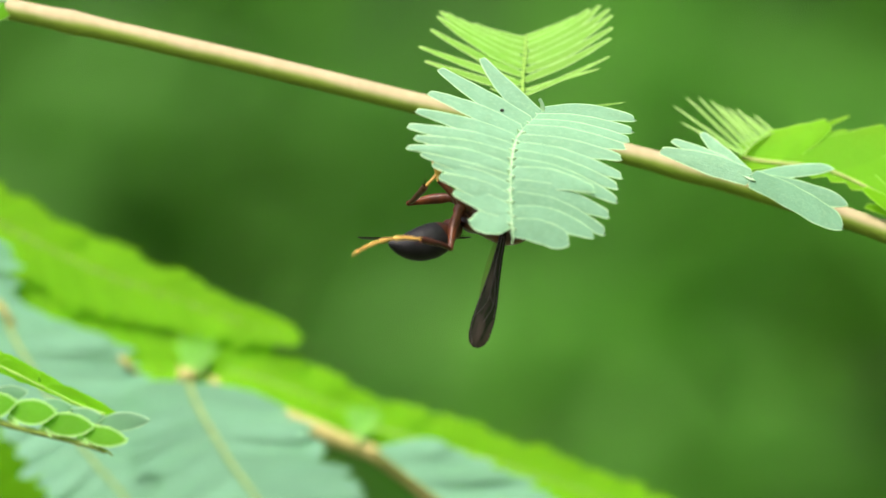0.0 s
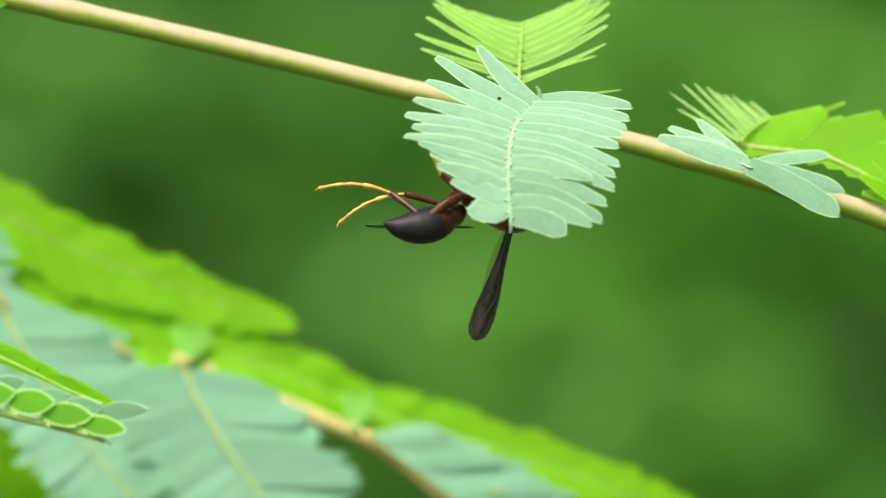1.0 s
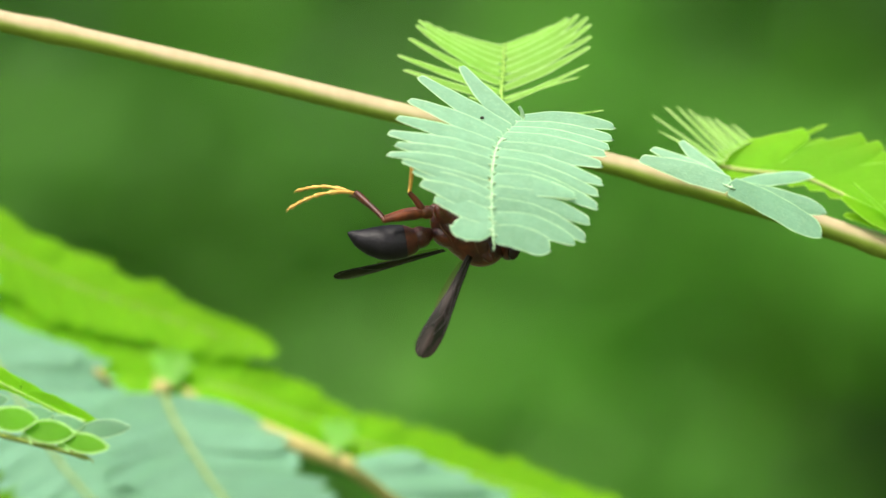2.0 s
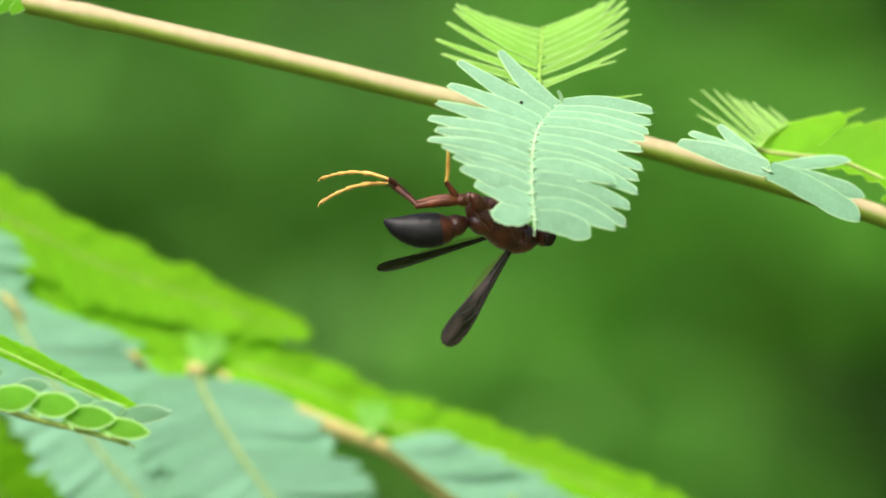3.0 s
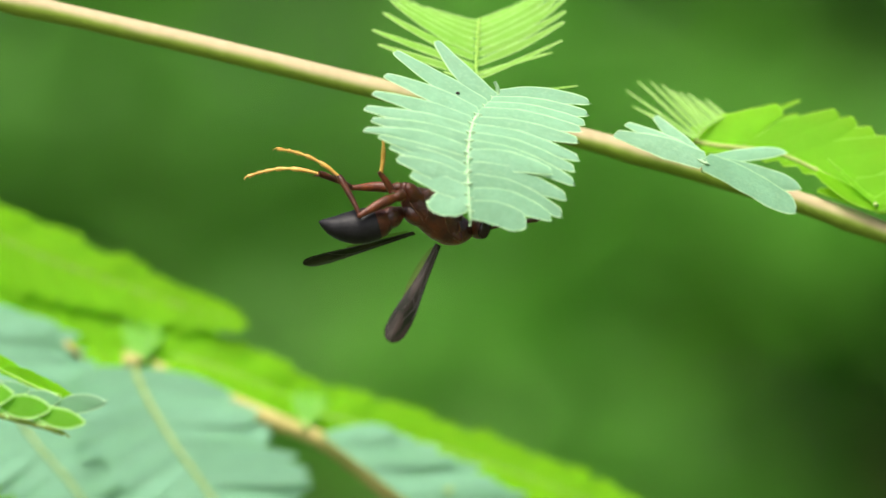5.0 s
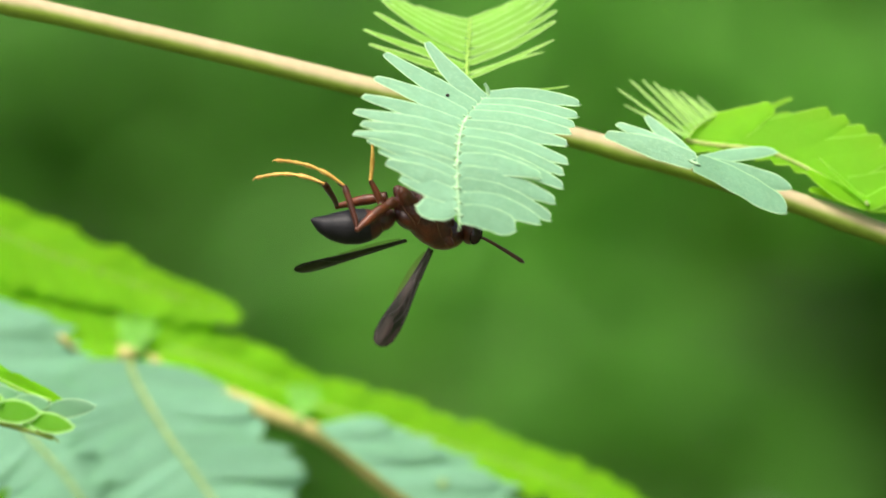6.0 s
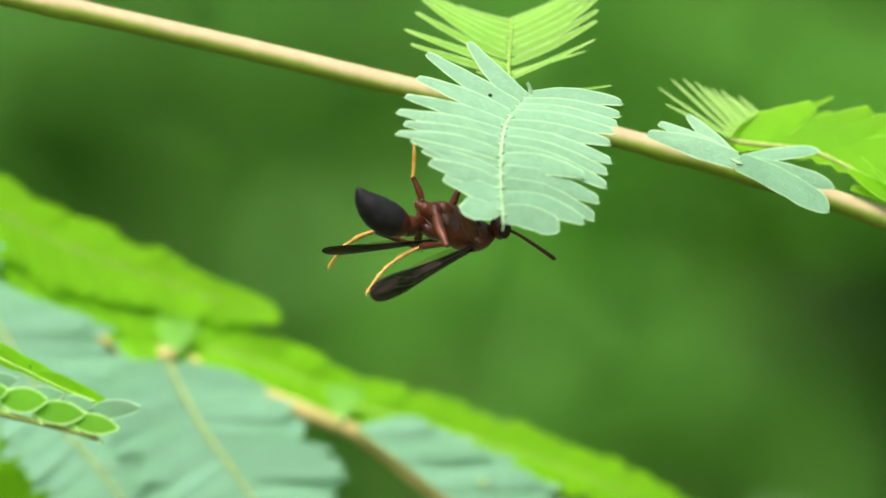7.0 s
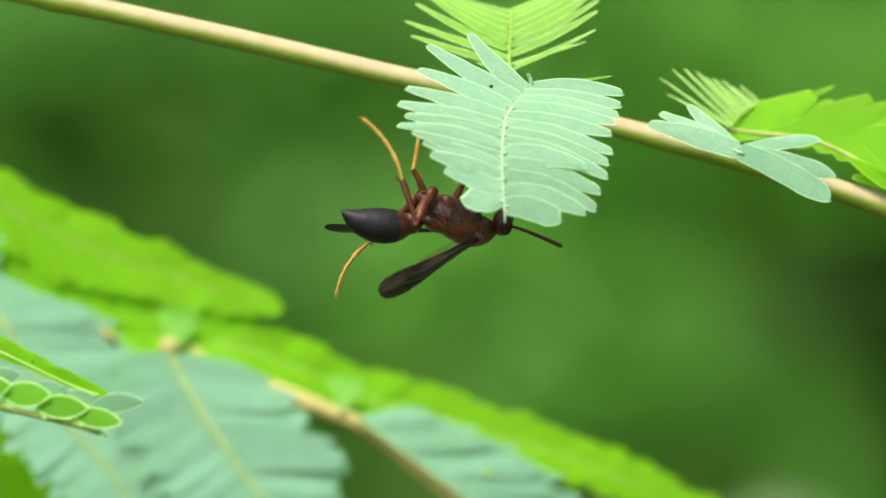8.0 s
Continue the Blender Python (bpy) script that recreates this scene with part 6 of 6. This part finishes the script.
    walk(tibia_near, [
        (0.00, pose(0.00551, -0.00000, 0.00000, -95.5, 40.6, -59.9)),
        (0.04, pose(0.00551, -0.00000, 0.00000, -95.5, 40.6, -59.9)),
        (0.10, pose(0.00551, 0.00000, -0.00000, -171.5, 64.1, -127.9)),
        (0.20, pose(0.00551, 0.00000, 0.00000, -165.7, 74.1, -128.1)),
        (0.30, pose(0.00551, 0.00000, 0.00000, -126.3, 75.3, -83.8)),
        (0.40, pose(0.00551, 0.00000, 0.00000, 161.5, 61.1, -157.0)),
        (0.50, pose(0.00551, 0.00000, -0.00000, 137.3, 44.7, 170.7)),
        (0.60, pose(0.00551, -0.00000, 0.00000, 122.7, 56.0, 156.0)),
        (0.70, pose(0.00551, 0.00000, 0.00000, 120.0, 65.4, 149.1)),
        (0.80, pose(0.00551, -0.00000, 0.00000, 97.5, 80.0, 121.9)),
        (1.00, pose(0.00551, 0.00000, 0.00000, 48.4, 59.6, 62.5)),
        (1.20, pose(0.00551, -0.00000, 0.00000, 43.5, 64.1, 56.4)),
        (2.30, pose(0.00551, 0.00000, -0.00000, 27.1, 35.9, 67.8)),
        (2.50, pose(0.00551, 0.00000, 0.00000, 26.0, 34.9, 63.6)),
        (3.00, pose(0.00551, 0.00000, -0.00000, 33.5, 33.7, 61.3)),
        (3.50, pose(0.00551, 0.00000, -0.00000, 109.0, 26.2, 108.6)),
        (4.00, pose(0.00551, 0.00000, 0.00000, 7.2, 35.4, 45.7)),
        (4.20, pose(0.00551, 0.00000, 0.00000, 3.9, 21.0, 52.0)),
        (5.30, pose(0.00551, 0.00000, -0.00000, 127.6, 71.0, 136.2)),
        (5.50, pose(0.00551, 0.00000, 0.00000, 113.2, 69.8, 121.8)),
        (5.70, pose(0.00551, 0.00000, 0.00000, 133.0, 71.3, 141.4)),
        (6.00, pose(0.00551, 0.00000, -0.00000, 150.6, 67.6, 172.8)),
        (6.10, pose(0.00551, 0.00000, 0.00000, 131.8, 58.7, 155.9)),
        (6.20, pose(0.00551, 0.00000, 0.00000, 151.9, 44.3, 175.6)),
        (6.30, pose(0.00551, 0.00000, -0.00000, 61.8, 39.8, 94.7)),
        (6.40, pose(0.00551, 0.00000, -0.00000, 66.6, 44.8, 100.5)),
        (6.50, pose(0.00551, -0.00000, 0.00000, 83.3, 55.8, 133.8)),
        (6.60, pose(0.00551, 0.00000, 0.00000, 113.9, 59.4, 156.0)),
        (6.70, pose(0.00551, 0.00000, -0.00000, 161.7, 60.9, -163.1)),
        (6.80, pose(0.00551, -0.00000, -0.00000, 163.6, 58.2, -160.7)),
        (7.00, pose(0.00551, 0.00000, 0.00000, 103.9, 32.7, 139.3)),
        (7.10, pose(0.00551, -0.00000, 0.00000, 113.2, 57.5, 143.1)),
        (7.20, pose(0.00551, -0.00000, 0.00000, 119.7, 78.6, 129.1)),
        (7.30, pose(0.00551, -0.00000, 0.00000, 129.3, 77.2, 152.0)),
        (7.40, pose(0.00551, -0.00000, 0.00000, 164.7, 56.4, -177.0)),
        (7.50, pose(0.00551, -0.00000, 0.00000, 111.9, 40.7, 114.7)),
        (7.60, pose(0.00551, -0.00000, 0.00000, 121.5, 56.1, 126.9)),
        (7.70, pose(0.00551, 0.00000, 0.00000, 145.0, 40.3, 142.7)),
        (7.80, pose(0.00551, 0.00000, -0.00000, 125.3, 45.6, 154.7)),
        (7.90, pose(0.00551, -0.00000, -0.00000, 168.3, 49.3, -153.6)),
        (8.00, pose(0.00551, -0.00000, 0.00000, 168.5, 44.9, -154.9)),
    ])
    walk(tarsus_near, [
        (0.00, pose(0.00756, -0.00353, -0.00350, -45.6, 55.6, -17.3)),
        (0.04, pose(0.00756, -0.00353, -0.00350, -45.6, 55.6, -17.3)),
        (0.10, pose(0.00412, -0.00179, -0.00466, -39.4, 50.7, -4.0)),
        (0.20, pose(0.00463, -0.00112, -0.00499, -126.5, 75.2, -88.5)),
        (0.30, pose(0.00562, -0.00106, -0.00406, -155.3, 50.2, -107.5)),
        (0.40, pose(0.00312, -0.00102, -0.00471, -144.0, 43.9, -89.7)),
        (0.50, pose(0.00174, 0.00062, -0.00378, -144.5, 77.3, -100.4)),
        (0.60, pose(0.00276, 0.00122, -0.00446, -81.5, 66.1, -44.3)),
        (0.70, pose(0.00359, 0.00115, -0.00489, -58.2, 57.8, -31.0)),
        (0.80, pose(0.00502, 0.00079, -0.00530, -25.5, 44.4, -9.7)),
        (1.00, pose(0.00677, 0.00242, -0.00464, -3.7, 36.7, 3.7)),
        (1.20, pose(0.00681, 0.00195, -0.00484, -6.4, 39.8, -0.1)),
        (2.30, pose(0.00716, 0.00403, -0.00315, 5.2, -12.8, 4.3)),
        (2.50, pose(0.00747, 0.00395, -0.00307, 0.6, -7.1, 18.1)),
        (3.00, pose(0.00766, 0.00392, -0.00298, 0.7, -8.4, 6.1)),
        (3.50, pose(0.00397, 0.00457, -0.00237, -46.6, 44.0, -46.8)),
        (4.00, pose(0.00857, 0.00314, -0.00312, -2.4, 22.2, 27.3)),
        (4.20, pose(0.00860, 0.00396, -0.00193, -3.0, 31.1, 35.5)),
        (5.30, pose(0.00425, 0.00121, -0.00509, -6.5, 52.4, 1.9)),
        (5.50, pose(0.00453, 0.00158, -0.00505, -5.9, 49.8, 2.2)),
        (5.70, pose(0.00416, 0.00107, -0.00510, -55.7, 74.9, -46.7)),
        (6.00, pose(0.00348, 0.00026, -0.00497, -8.0, 57.8, 14.8)),
        (6.10, pose(0.00296, 0.00114, -0.00460, -17.0, 72.5, 10.8)),
        (6.20, pose(0.00167, 0.00029, -0.00375, -148.7, 64.3, -113.0)),
        (6.30, pose(0.00517, 0.00412, -0.00344, -20.4, 26.1, -16.5)),
        (6.40, pose(0.00481, 0.00375, -0.00379, -43.2, 68.2, -17.9)),
        (6.50, pose(0.00342, 0.00218, -0.00445, -12.7, 57.2, 34.4)),
        (6.60, pose(0.00301, 0.00111, -0.00463, -17.8, 74.0, 26.7)),
        (6.70, pose(0.00300, -0.00076, -0.00470, -109.7, 78.5, -71.6)),
        (6.80, pose(0.00284, -0.00094, -0.00457, -170.4, 62.2, -130.8)),
        (7.00, pose(0.00208, 0.00295, -0.00290, -34.6, 63.3, 4.0)),
        (7.10, pose(0.00319, 0.00173, -0.00453, -129.4, 83.5, -95.9)),
        (7.20, pose(0.00484, 0.00082, -0.00527, -18.3, 74.4, -9.0)),
        (7.30, pose(0.00446, 0.00056, -0.00525, -21.7, 76.7, 1.2)),
        (7.40, pose(0.00254, -0.00016, -0.00448, -165.5, 70.7, -143.4)),
        (7.50, pose(0.00381, 0.00371, -0.00351, -25.0, 78.3, -15.6)),
        (7.60, pose(0.00371, 0.00240, -0.00446, -93.2, 79.8, -83.2)),
        (7.70, pose(0.00225, 0.00248, -0.00348, -133.2, 61.5, -119.6)),
        (7.80, pose(0.00211, 0.00161, -0.00384, -98.3, 54.7, -58.9)),
        (7.90, pose(0.00237, -0.00156, -0.00408, -123.8, 60.9, -78.5)),
        (8.00, pose(0.00206, -0.00162, -0.00379, -170.2, 59.6, -127.5)),
    ])
    walk(femur_far, [
        (0.00, pose(-0.00034, 0.00169, 0.00261, 178.8, 6.6, 159.3)),
        (0.10, pose(-0.00027, 0.00168, 0.00258, 179.1, 5.0, 159.5)),
        (0.20, pose(-0.00025, 0.00167, 0.00223, 179.2, 4.7, 159.6)),
        (0.30, pose(-0.00038, 0.00169, 0.00217, 176.9, 5.8, 141.2)),
        (0.40, pose(-0.00050, 0.00171, 0.00211, 174.2, 6.7, 129.0)),
        (0.50, pose(-0.00062, 0.00173, 0.00205, 170.9, 7.5, 119.2)),
        (0.60, pose(-0.00085, 0.00177, 0.00211, 168.0, 7.0, 110.0)),
        (0.70, pose(-0.00088, 0.00178, 0.00197, 131.1, 11.5, 90.0)),
        (0.80, pose(-0.00078, 0.00176, 0.00191, 125.7, 17.2, 92.2)),
        (1.00, pose(-0.00028, 0.00167, 0.00207, 127.5, 23.2, 97.0)),
        (1.20, pose(-0.00047, 0.00170, 0.00205, 126.3, 23.6, 97.1)),
        (2.30, pose(-0.00075, 0.00182, 0.00214, 178.3, 9.5, 156.8)),
        (2.50, pose(-0.00082, 0.00184, 0.00235, 178.9, 6.3, 156.7)),
        (3.00, pose(-0.00077, 0.00181, 0.00209, 177.2, 15.5, 157.1)),
        (3.50, pose(-0.00096, 0.00187, 0.00223, 169.7, 12.9, 127.6)),
        (4.00, pose(-0.00099, 0.00185, 0.00185, 162.7, 19.0, 124.1)),
        (4.20, pose(-0.00101, 0.00186, 0.00195, 159.5, 17.6, 116.7)),
        (5.30, pose(-0.00078, 0.00180, 0.00227, 178.2, 10.2, 157.8)),
        (5.50, pose(-0.00085, 0.00183, 0.00231, 177.8, 12.2, 157.3)),
        (5.70, pose(-0.00094, 0.00186, 0.00220, 178.1, 10.5, 156.6)),
        (6.00, pose(-0.00142, 0.00199, 0.00116, 175.2, 25.7, 155.3)),
        (6.10, pose(-0.00138, 0.00199, 0.00103, 174.9, 26.9, 154.9)),
        (6.20, pose(-0.00128, 0.00195, 0.00067, 161.6, 30.4, 133.4)),
        (6.30, pose(-0.00098, 0.00186, 0.00079, 157.2, 30.8, 127.7)),
        (6.40, pose(-0.00083, 0.00181, 0.00090, 161.6, 24.1, 129.1)),
        (6.50, pose(0.00001, 0.00163, 0.00128, 147.5, 19.5, 106.5)),
        (6.60, pose(0.00004, 0.00162, 0.00129, 110.1, 42.4, 93.3)),
        (6.70, pose(0.00042, 0.00155, 0.00145, 108.1, 44.1, 93.3)),
        (6.80, pose(0.00039, 0.00156, 0.00151, 102.0, 43.9, 90.3)),
        (7.00, pose(0.00059, 0.00154, 0.00146, 105.7, 46.1, 94.4)),
        (7.10, pose(0.00032, 0.00157, 0.00178, 120.3, 41.8, 104.3)),
        (7.20, pose(0.00017, 0.00159, 0.00178, 158.8, 22.2, 126.3)),
        (7.30, pose(0.00011, 0.00160, 0.00184, 159.8, 20.8, 125.5)),
        (7.40, pose(0.00009, 0.00160, 0.00197, 147.2, 27.1, 116.9)),
        (7.50, pose(0.00007, 0.00161, 0.00222, 85.5, 56.8, 76.0)),
        (7.60, pose(-0.00002, 0.00163, 0.00234, 114.2, 54.3, 99.7)),
        (7.70, pose(-0.00034, 0.00169, 0.00284, 136.6, 29.3, 106.8)),
        (7.80, pose(-0.00020, 0.00165, 0.00273, 141.7, 36.5, 118.2)),
        (7.90, pose(-0.00037, 0.00167, 0.00245, 135.0, 39.2, 114.4)),
        (8.00, pose(-0.00034, 0.00164, 0.00246, 140.0, 41.7, 123.0)),
    ])
    walk(tibia_far, [
        (0.00, pose(0.00551, -0.00000, 0.00000, -146.3, 19.0, -126.0)),
        (0.10, pose(0.00551, -0.00000, 0.00000, -143.7, 17.9, -122.6)),
        (0.20, pose(0.00551, -0.00000, 0.00000, -136.2, 16.9, -116.8)),
        (0.30, pose(0.00551, -0.00000, -0.00000, -119.9, 19.0, -129.0)),
        (0.40, pose(0.00551, 0.00000, 0.00000, -99.8, 21.5, -134.3)),
        (0.50, pose(0.00551, 0.00000, 0.00000, -82.7, 24.5, -137.3)),
        (0.60, pose(0.00551, 0.00000, 0.00000, -34.4, 17.2, -126.1)),
        (0.70, pose(0.00551, 0.00000, 0.00000, -39.5, 40.2, -126.8)),
        (0.80, pose(0.00551, 0.00000, -0.00000, -38.8, 63.2, -111.1)),
        (1.00, pose(0.00551, 0.00000, -0.00000, -26.9, 68.8, -90.1)),
        (1.20, pose(0.00551, 0.00000, -0.00000, -28.4, 69.8, -91.5)),
        (2.30, pose(0.00551, 0.00000, 0.00000, -26.4, 29.5, -55.1)),
        (2.50, pose(0.00551, 0.00000, 0.00000, -21.2, 31.1, -46.8)),
        (3.00, pose(0.00551, -0.00000, 0.00000, -31.8, 32.1, -59.3)),
        (3.50, pose(0.00551, 0.00000, -0.00000, -27.3, 35.2, -80.0)),
        (4.00, pose(0.00551, 0.00000, 0.00000, -10.9, 47.2, -55.5)),
        (4.20, pose(0.00551, 0.00000, 0.00000, -6.8, 34.1, -59.9)),
        (5.30, pose(0.00551, -0.00000, 0.00000, -14.8, 16.4, -53.0)),
        (5.50, pose(0.00551, -0.00000, 0.00000, -14.0, 16.6, -51.1)),
        (5.70, pose(0.00551, -0.00000, 0.00000, -15.5, 17.5, -52.6)),
        (6.00, pose(0.00551, -0.00000, 0.00000, -68.2, 32.1, -88.0)),
        (6.10, pose(0.00551, -0.00000, 0.00000, -74.9, 34.8, -91.2)),
        (6.20, pose(0.00551, -0.00000, 0.00000, -80.9, 32.7, -113.3)),
        (6.30, pose(0.00551, 0.00000, 0.00000, -48.0, 11.9, -112.6)),
        (6.40, pose(0.00551, 0.00000, -0.00000, -54.3, 14.6, -115.0)),
        (6.50, pose(0.00551, 0.00000, -0.00000, -71.3, 35.6, -135.5)),
        (6.60, pose(0.00551, 0.00000, 0.00000, -87.6, 50.4, -134.0)),
        (6.70, pose(0.00551, 0.00000, 0.00000, -138.3, 73.7, 178.3)),
        (6.80, pose(0.00551, -0.00000, 0.00000, -157.7, 65.2, 158.8)),
        (7.00, pose(0.00551, 0.00000, 0.00000, -133.1, 76.5, -175.1)),
        (7.10, pose(0.00551, 0.00000, -0.00000, -77.3, 43.4, -125.2)),
        (7.20, pose(0.00551, -0.00000, 0.00000, -36.3, 27.3, -99.7)),
        (7.30, pose(0.00551, -0.00000, -0.00000, -33.3, 26.9, -97.8)),
        (7.40, pose(0.00551, -0.00000, 0.00000, -38.1, 26.1, -107.3)),
        (7.50, pose(0.00551, 0.00000, 0.00000, -83.8, 37.4, -119.4)),
        (7.60, pose(0.00551, -0.00000, 0.00000, -40.5, 74.9, -74.7)),
        (7.70, pose(0.00551, 0.00000, 0.00000, -17.9, 60.3, -71.2)),
        (7.80, pose(0.00551, 0.00000, 0.00000, -40.6, 35.2, -96.1)),
        (7.90, pose(0.00551, 0.00000, 0.00000, -23.7, 19.3, -94.0)),
        (8.00, pose(0.00551, 0.00000, 0.00000, -17.4, 12.1, -91.9)),
    ])
    walk(tarsus_far, [
        (0.00, pose(0.00252, -0.00411, -0.00175, 146.3, 48.2, 128.3)),
        (0.10, pose(0.00275, -0.00431, -0.00165, 143.9, 42.6, 123.0)),
        (0.20, pose(0.00319, -0.00459, -0.00157, 144.1, 31.6, 116.0)),
        (0.30, pose(0.00231, -0.00395, -0.00175, 124.1, 38.7, 84.5)),
        (0.40, pose(0.00201, -0.00358, -0.00197, 101.8, 45.1, 57.7)),
        (0.50, pose(0.00191, -0.00332, -0.00223, 81.7, 50.5, 33.2)),
        (0.60, pose(0.00248, -0.00415, -0.00159, 18.8, 14.0, -4.8)),
        (0.70, pose(0.00305, -0.00329, -0.00347, 8.3, 7.9, -28.0)),
        (0.80, pose(0.00464, -0.00226, -0.00480, 26.3, 34.0, -27.6)),
        (1.00, pose(0.00551, -0.00194, -0.00501, 3.0, 30.5, -55.8)),
        (1.20, pose(0.00546, -0.00186, -0.00505, 3.1, 31.6, -55.7)),
        (2.30, pose(0.00818, -0.00384, -0.00265, 6.0, 7.4, 29.3)),
        (2.50, pose(0.00866, -0.00336, -0.00278, 8.4, 12.3, 24.9)),
        (3.00, pose(0.00783, -0.00392, -0.00286, 2.1, 5.4, 11.9)),
        (3.50, pose(0.00627, -0.00432, -0.00310, 0.4, 4.8, -33.1)),
        (4.00, pose(0.00758, -0.00301, -0.00394, 4.8, 32.8, -32.1)),
        (4.20, pose(0.00774, -0.00385, -0.00302, 4.7, 43.1, -41.0)),
        (5.30, pose(0.00861, -0.00412, -0.00152, -1.5, -10.8, -2.3)),
        (5.50, pose(0.00875, -0.00401, -0.00153, -0.6, -5.2, -3.6)),
        (5.70, pose(0.00863, -0.00407, -0.00162, -0.2, -0.4, 9.1)),
        (6.00, pose(0.00567, -0.00455, -0.00286, 5.3, 15.1, 9.6)),
        (6.10, pose(0.00542, -0.00441, -0.00307, 5.4, 17.6, 7.5)),
        (6.20, pose(0.00372, -0.00416, -0.00291, 39.4, 48.5, 19.4)),
        (6.30, pose(0.00349, -0.00486, -0.00111, 13.8, 22.2, -0.0)),
        (6.40, pose(0.00331, -0.00472, -0.00135, 54.0, 19.8, 40.9)),
        (6.50, pose(0.00239, -0.00306, -0.00313, 3.8, 37.3, -50.4)),
        (6.60, pose(0.00313, -0.00247, -0.00415, 12.6, 64.8, -32.0)),
        (6.70, pose(0.00400, 0.00004, -0.00516, 21.6, 30.3, -6.4)),
        (6.80, pose(0.00341, 0.00082, -0.00488, 38.8, 67.1, -4.3)),
        (7.00, pose(0.00426, -0.00011, -0.00523, 26.9, 31.7, 1.2)),
        (7.10, pose(0.00325, -0.00319, -0.00369, 35.1, 56.0, -3.7)),
        (7.20, pose(0.00471, -0.00471, -0.00247, 5.0, 16.6, -24.6)),
        (7.30, pose(0.00486, -0.00475, -0.00244, 6.3, 30.8, -30.1)),
        (7.40, pose(0.00407, -0.00461, -0.00237, 12.3, 23.2, -17.7)),
        (7.50, pose(0.00341, -0.00372, -0.00327, 48.5, 68.0, 17.5)),
        (7.60, pose(0.00588, -0.00135, -0.00519, 6.6, 52.5, -25.0)),
        (7.70, pose(0.00637, -0.00252, -0.00467, 3.9, 38.1, -44.5)),
        (7.80, pose(0.00505, -0.00437, -0.00310, 7.8, 11.0, -4.2)),
        (7.90, pose(0.00516, -0.00506, -0.00178, 2.9, 4.7, -8.8)),
        (8.00, pose(0.00534, -0.00526, -0.00113, -2.2, -4.5, -9.8)),
    ])


motions()
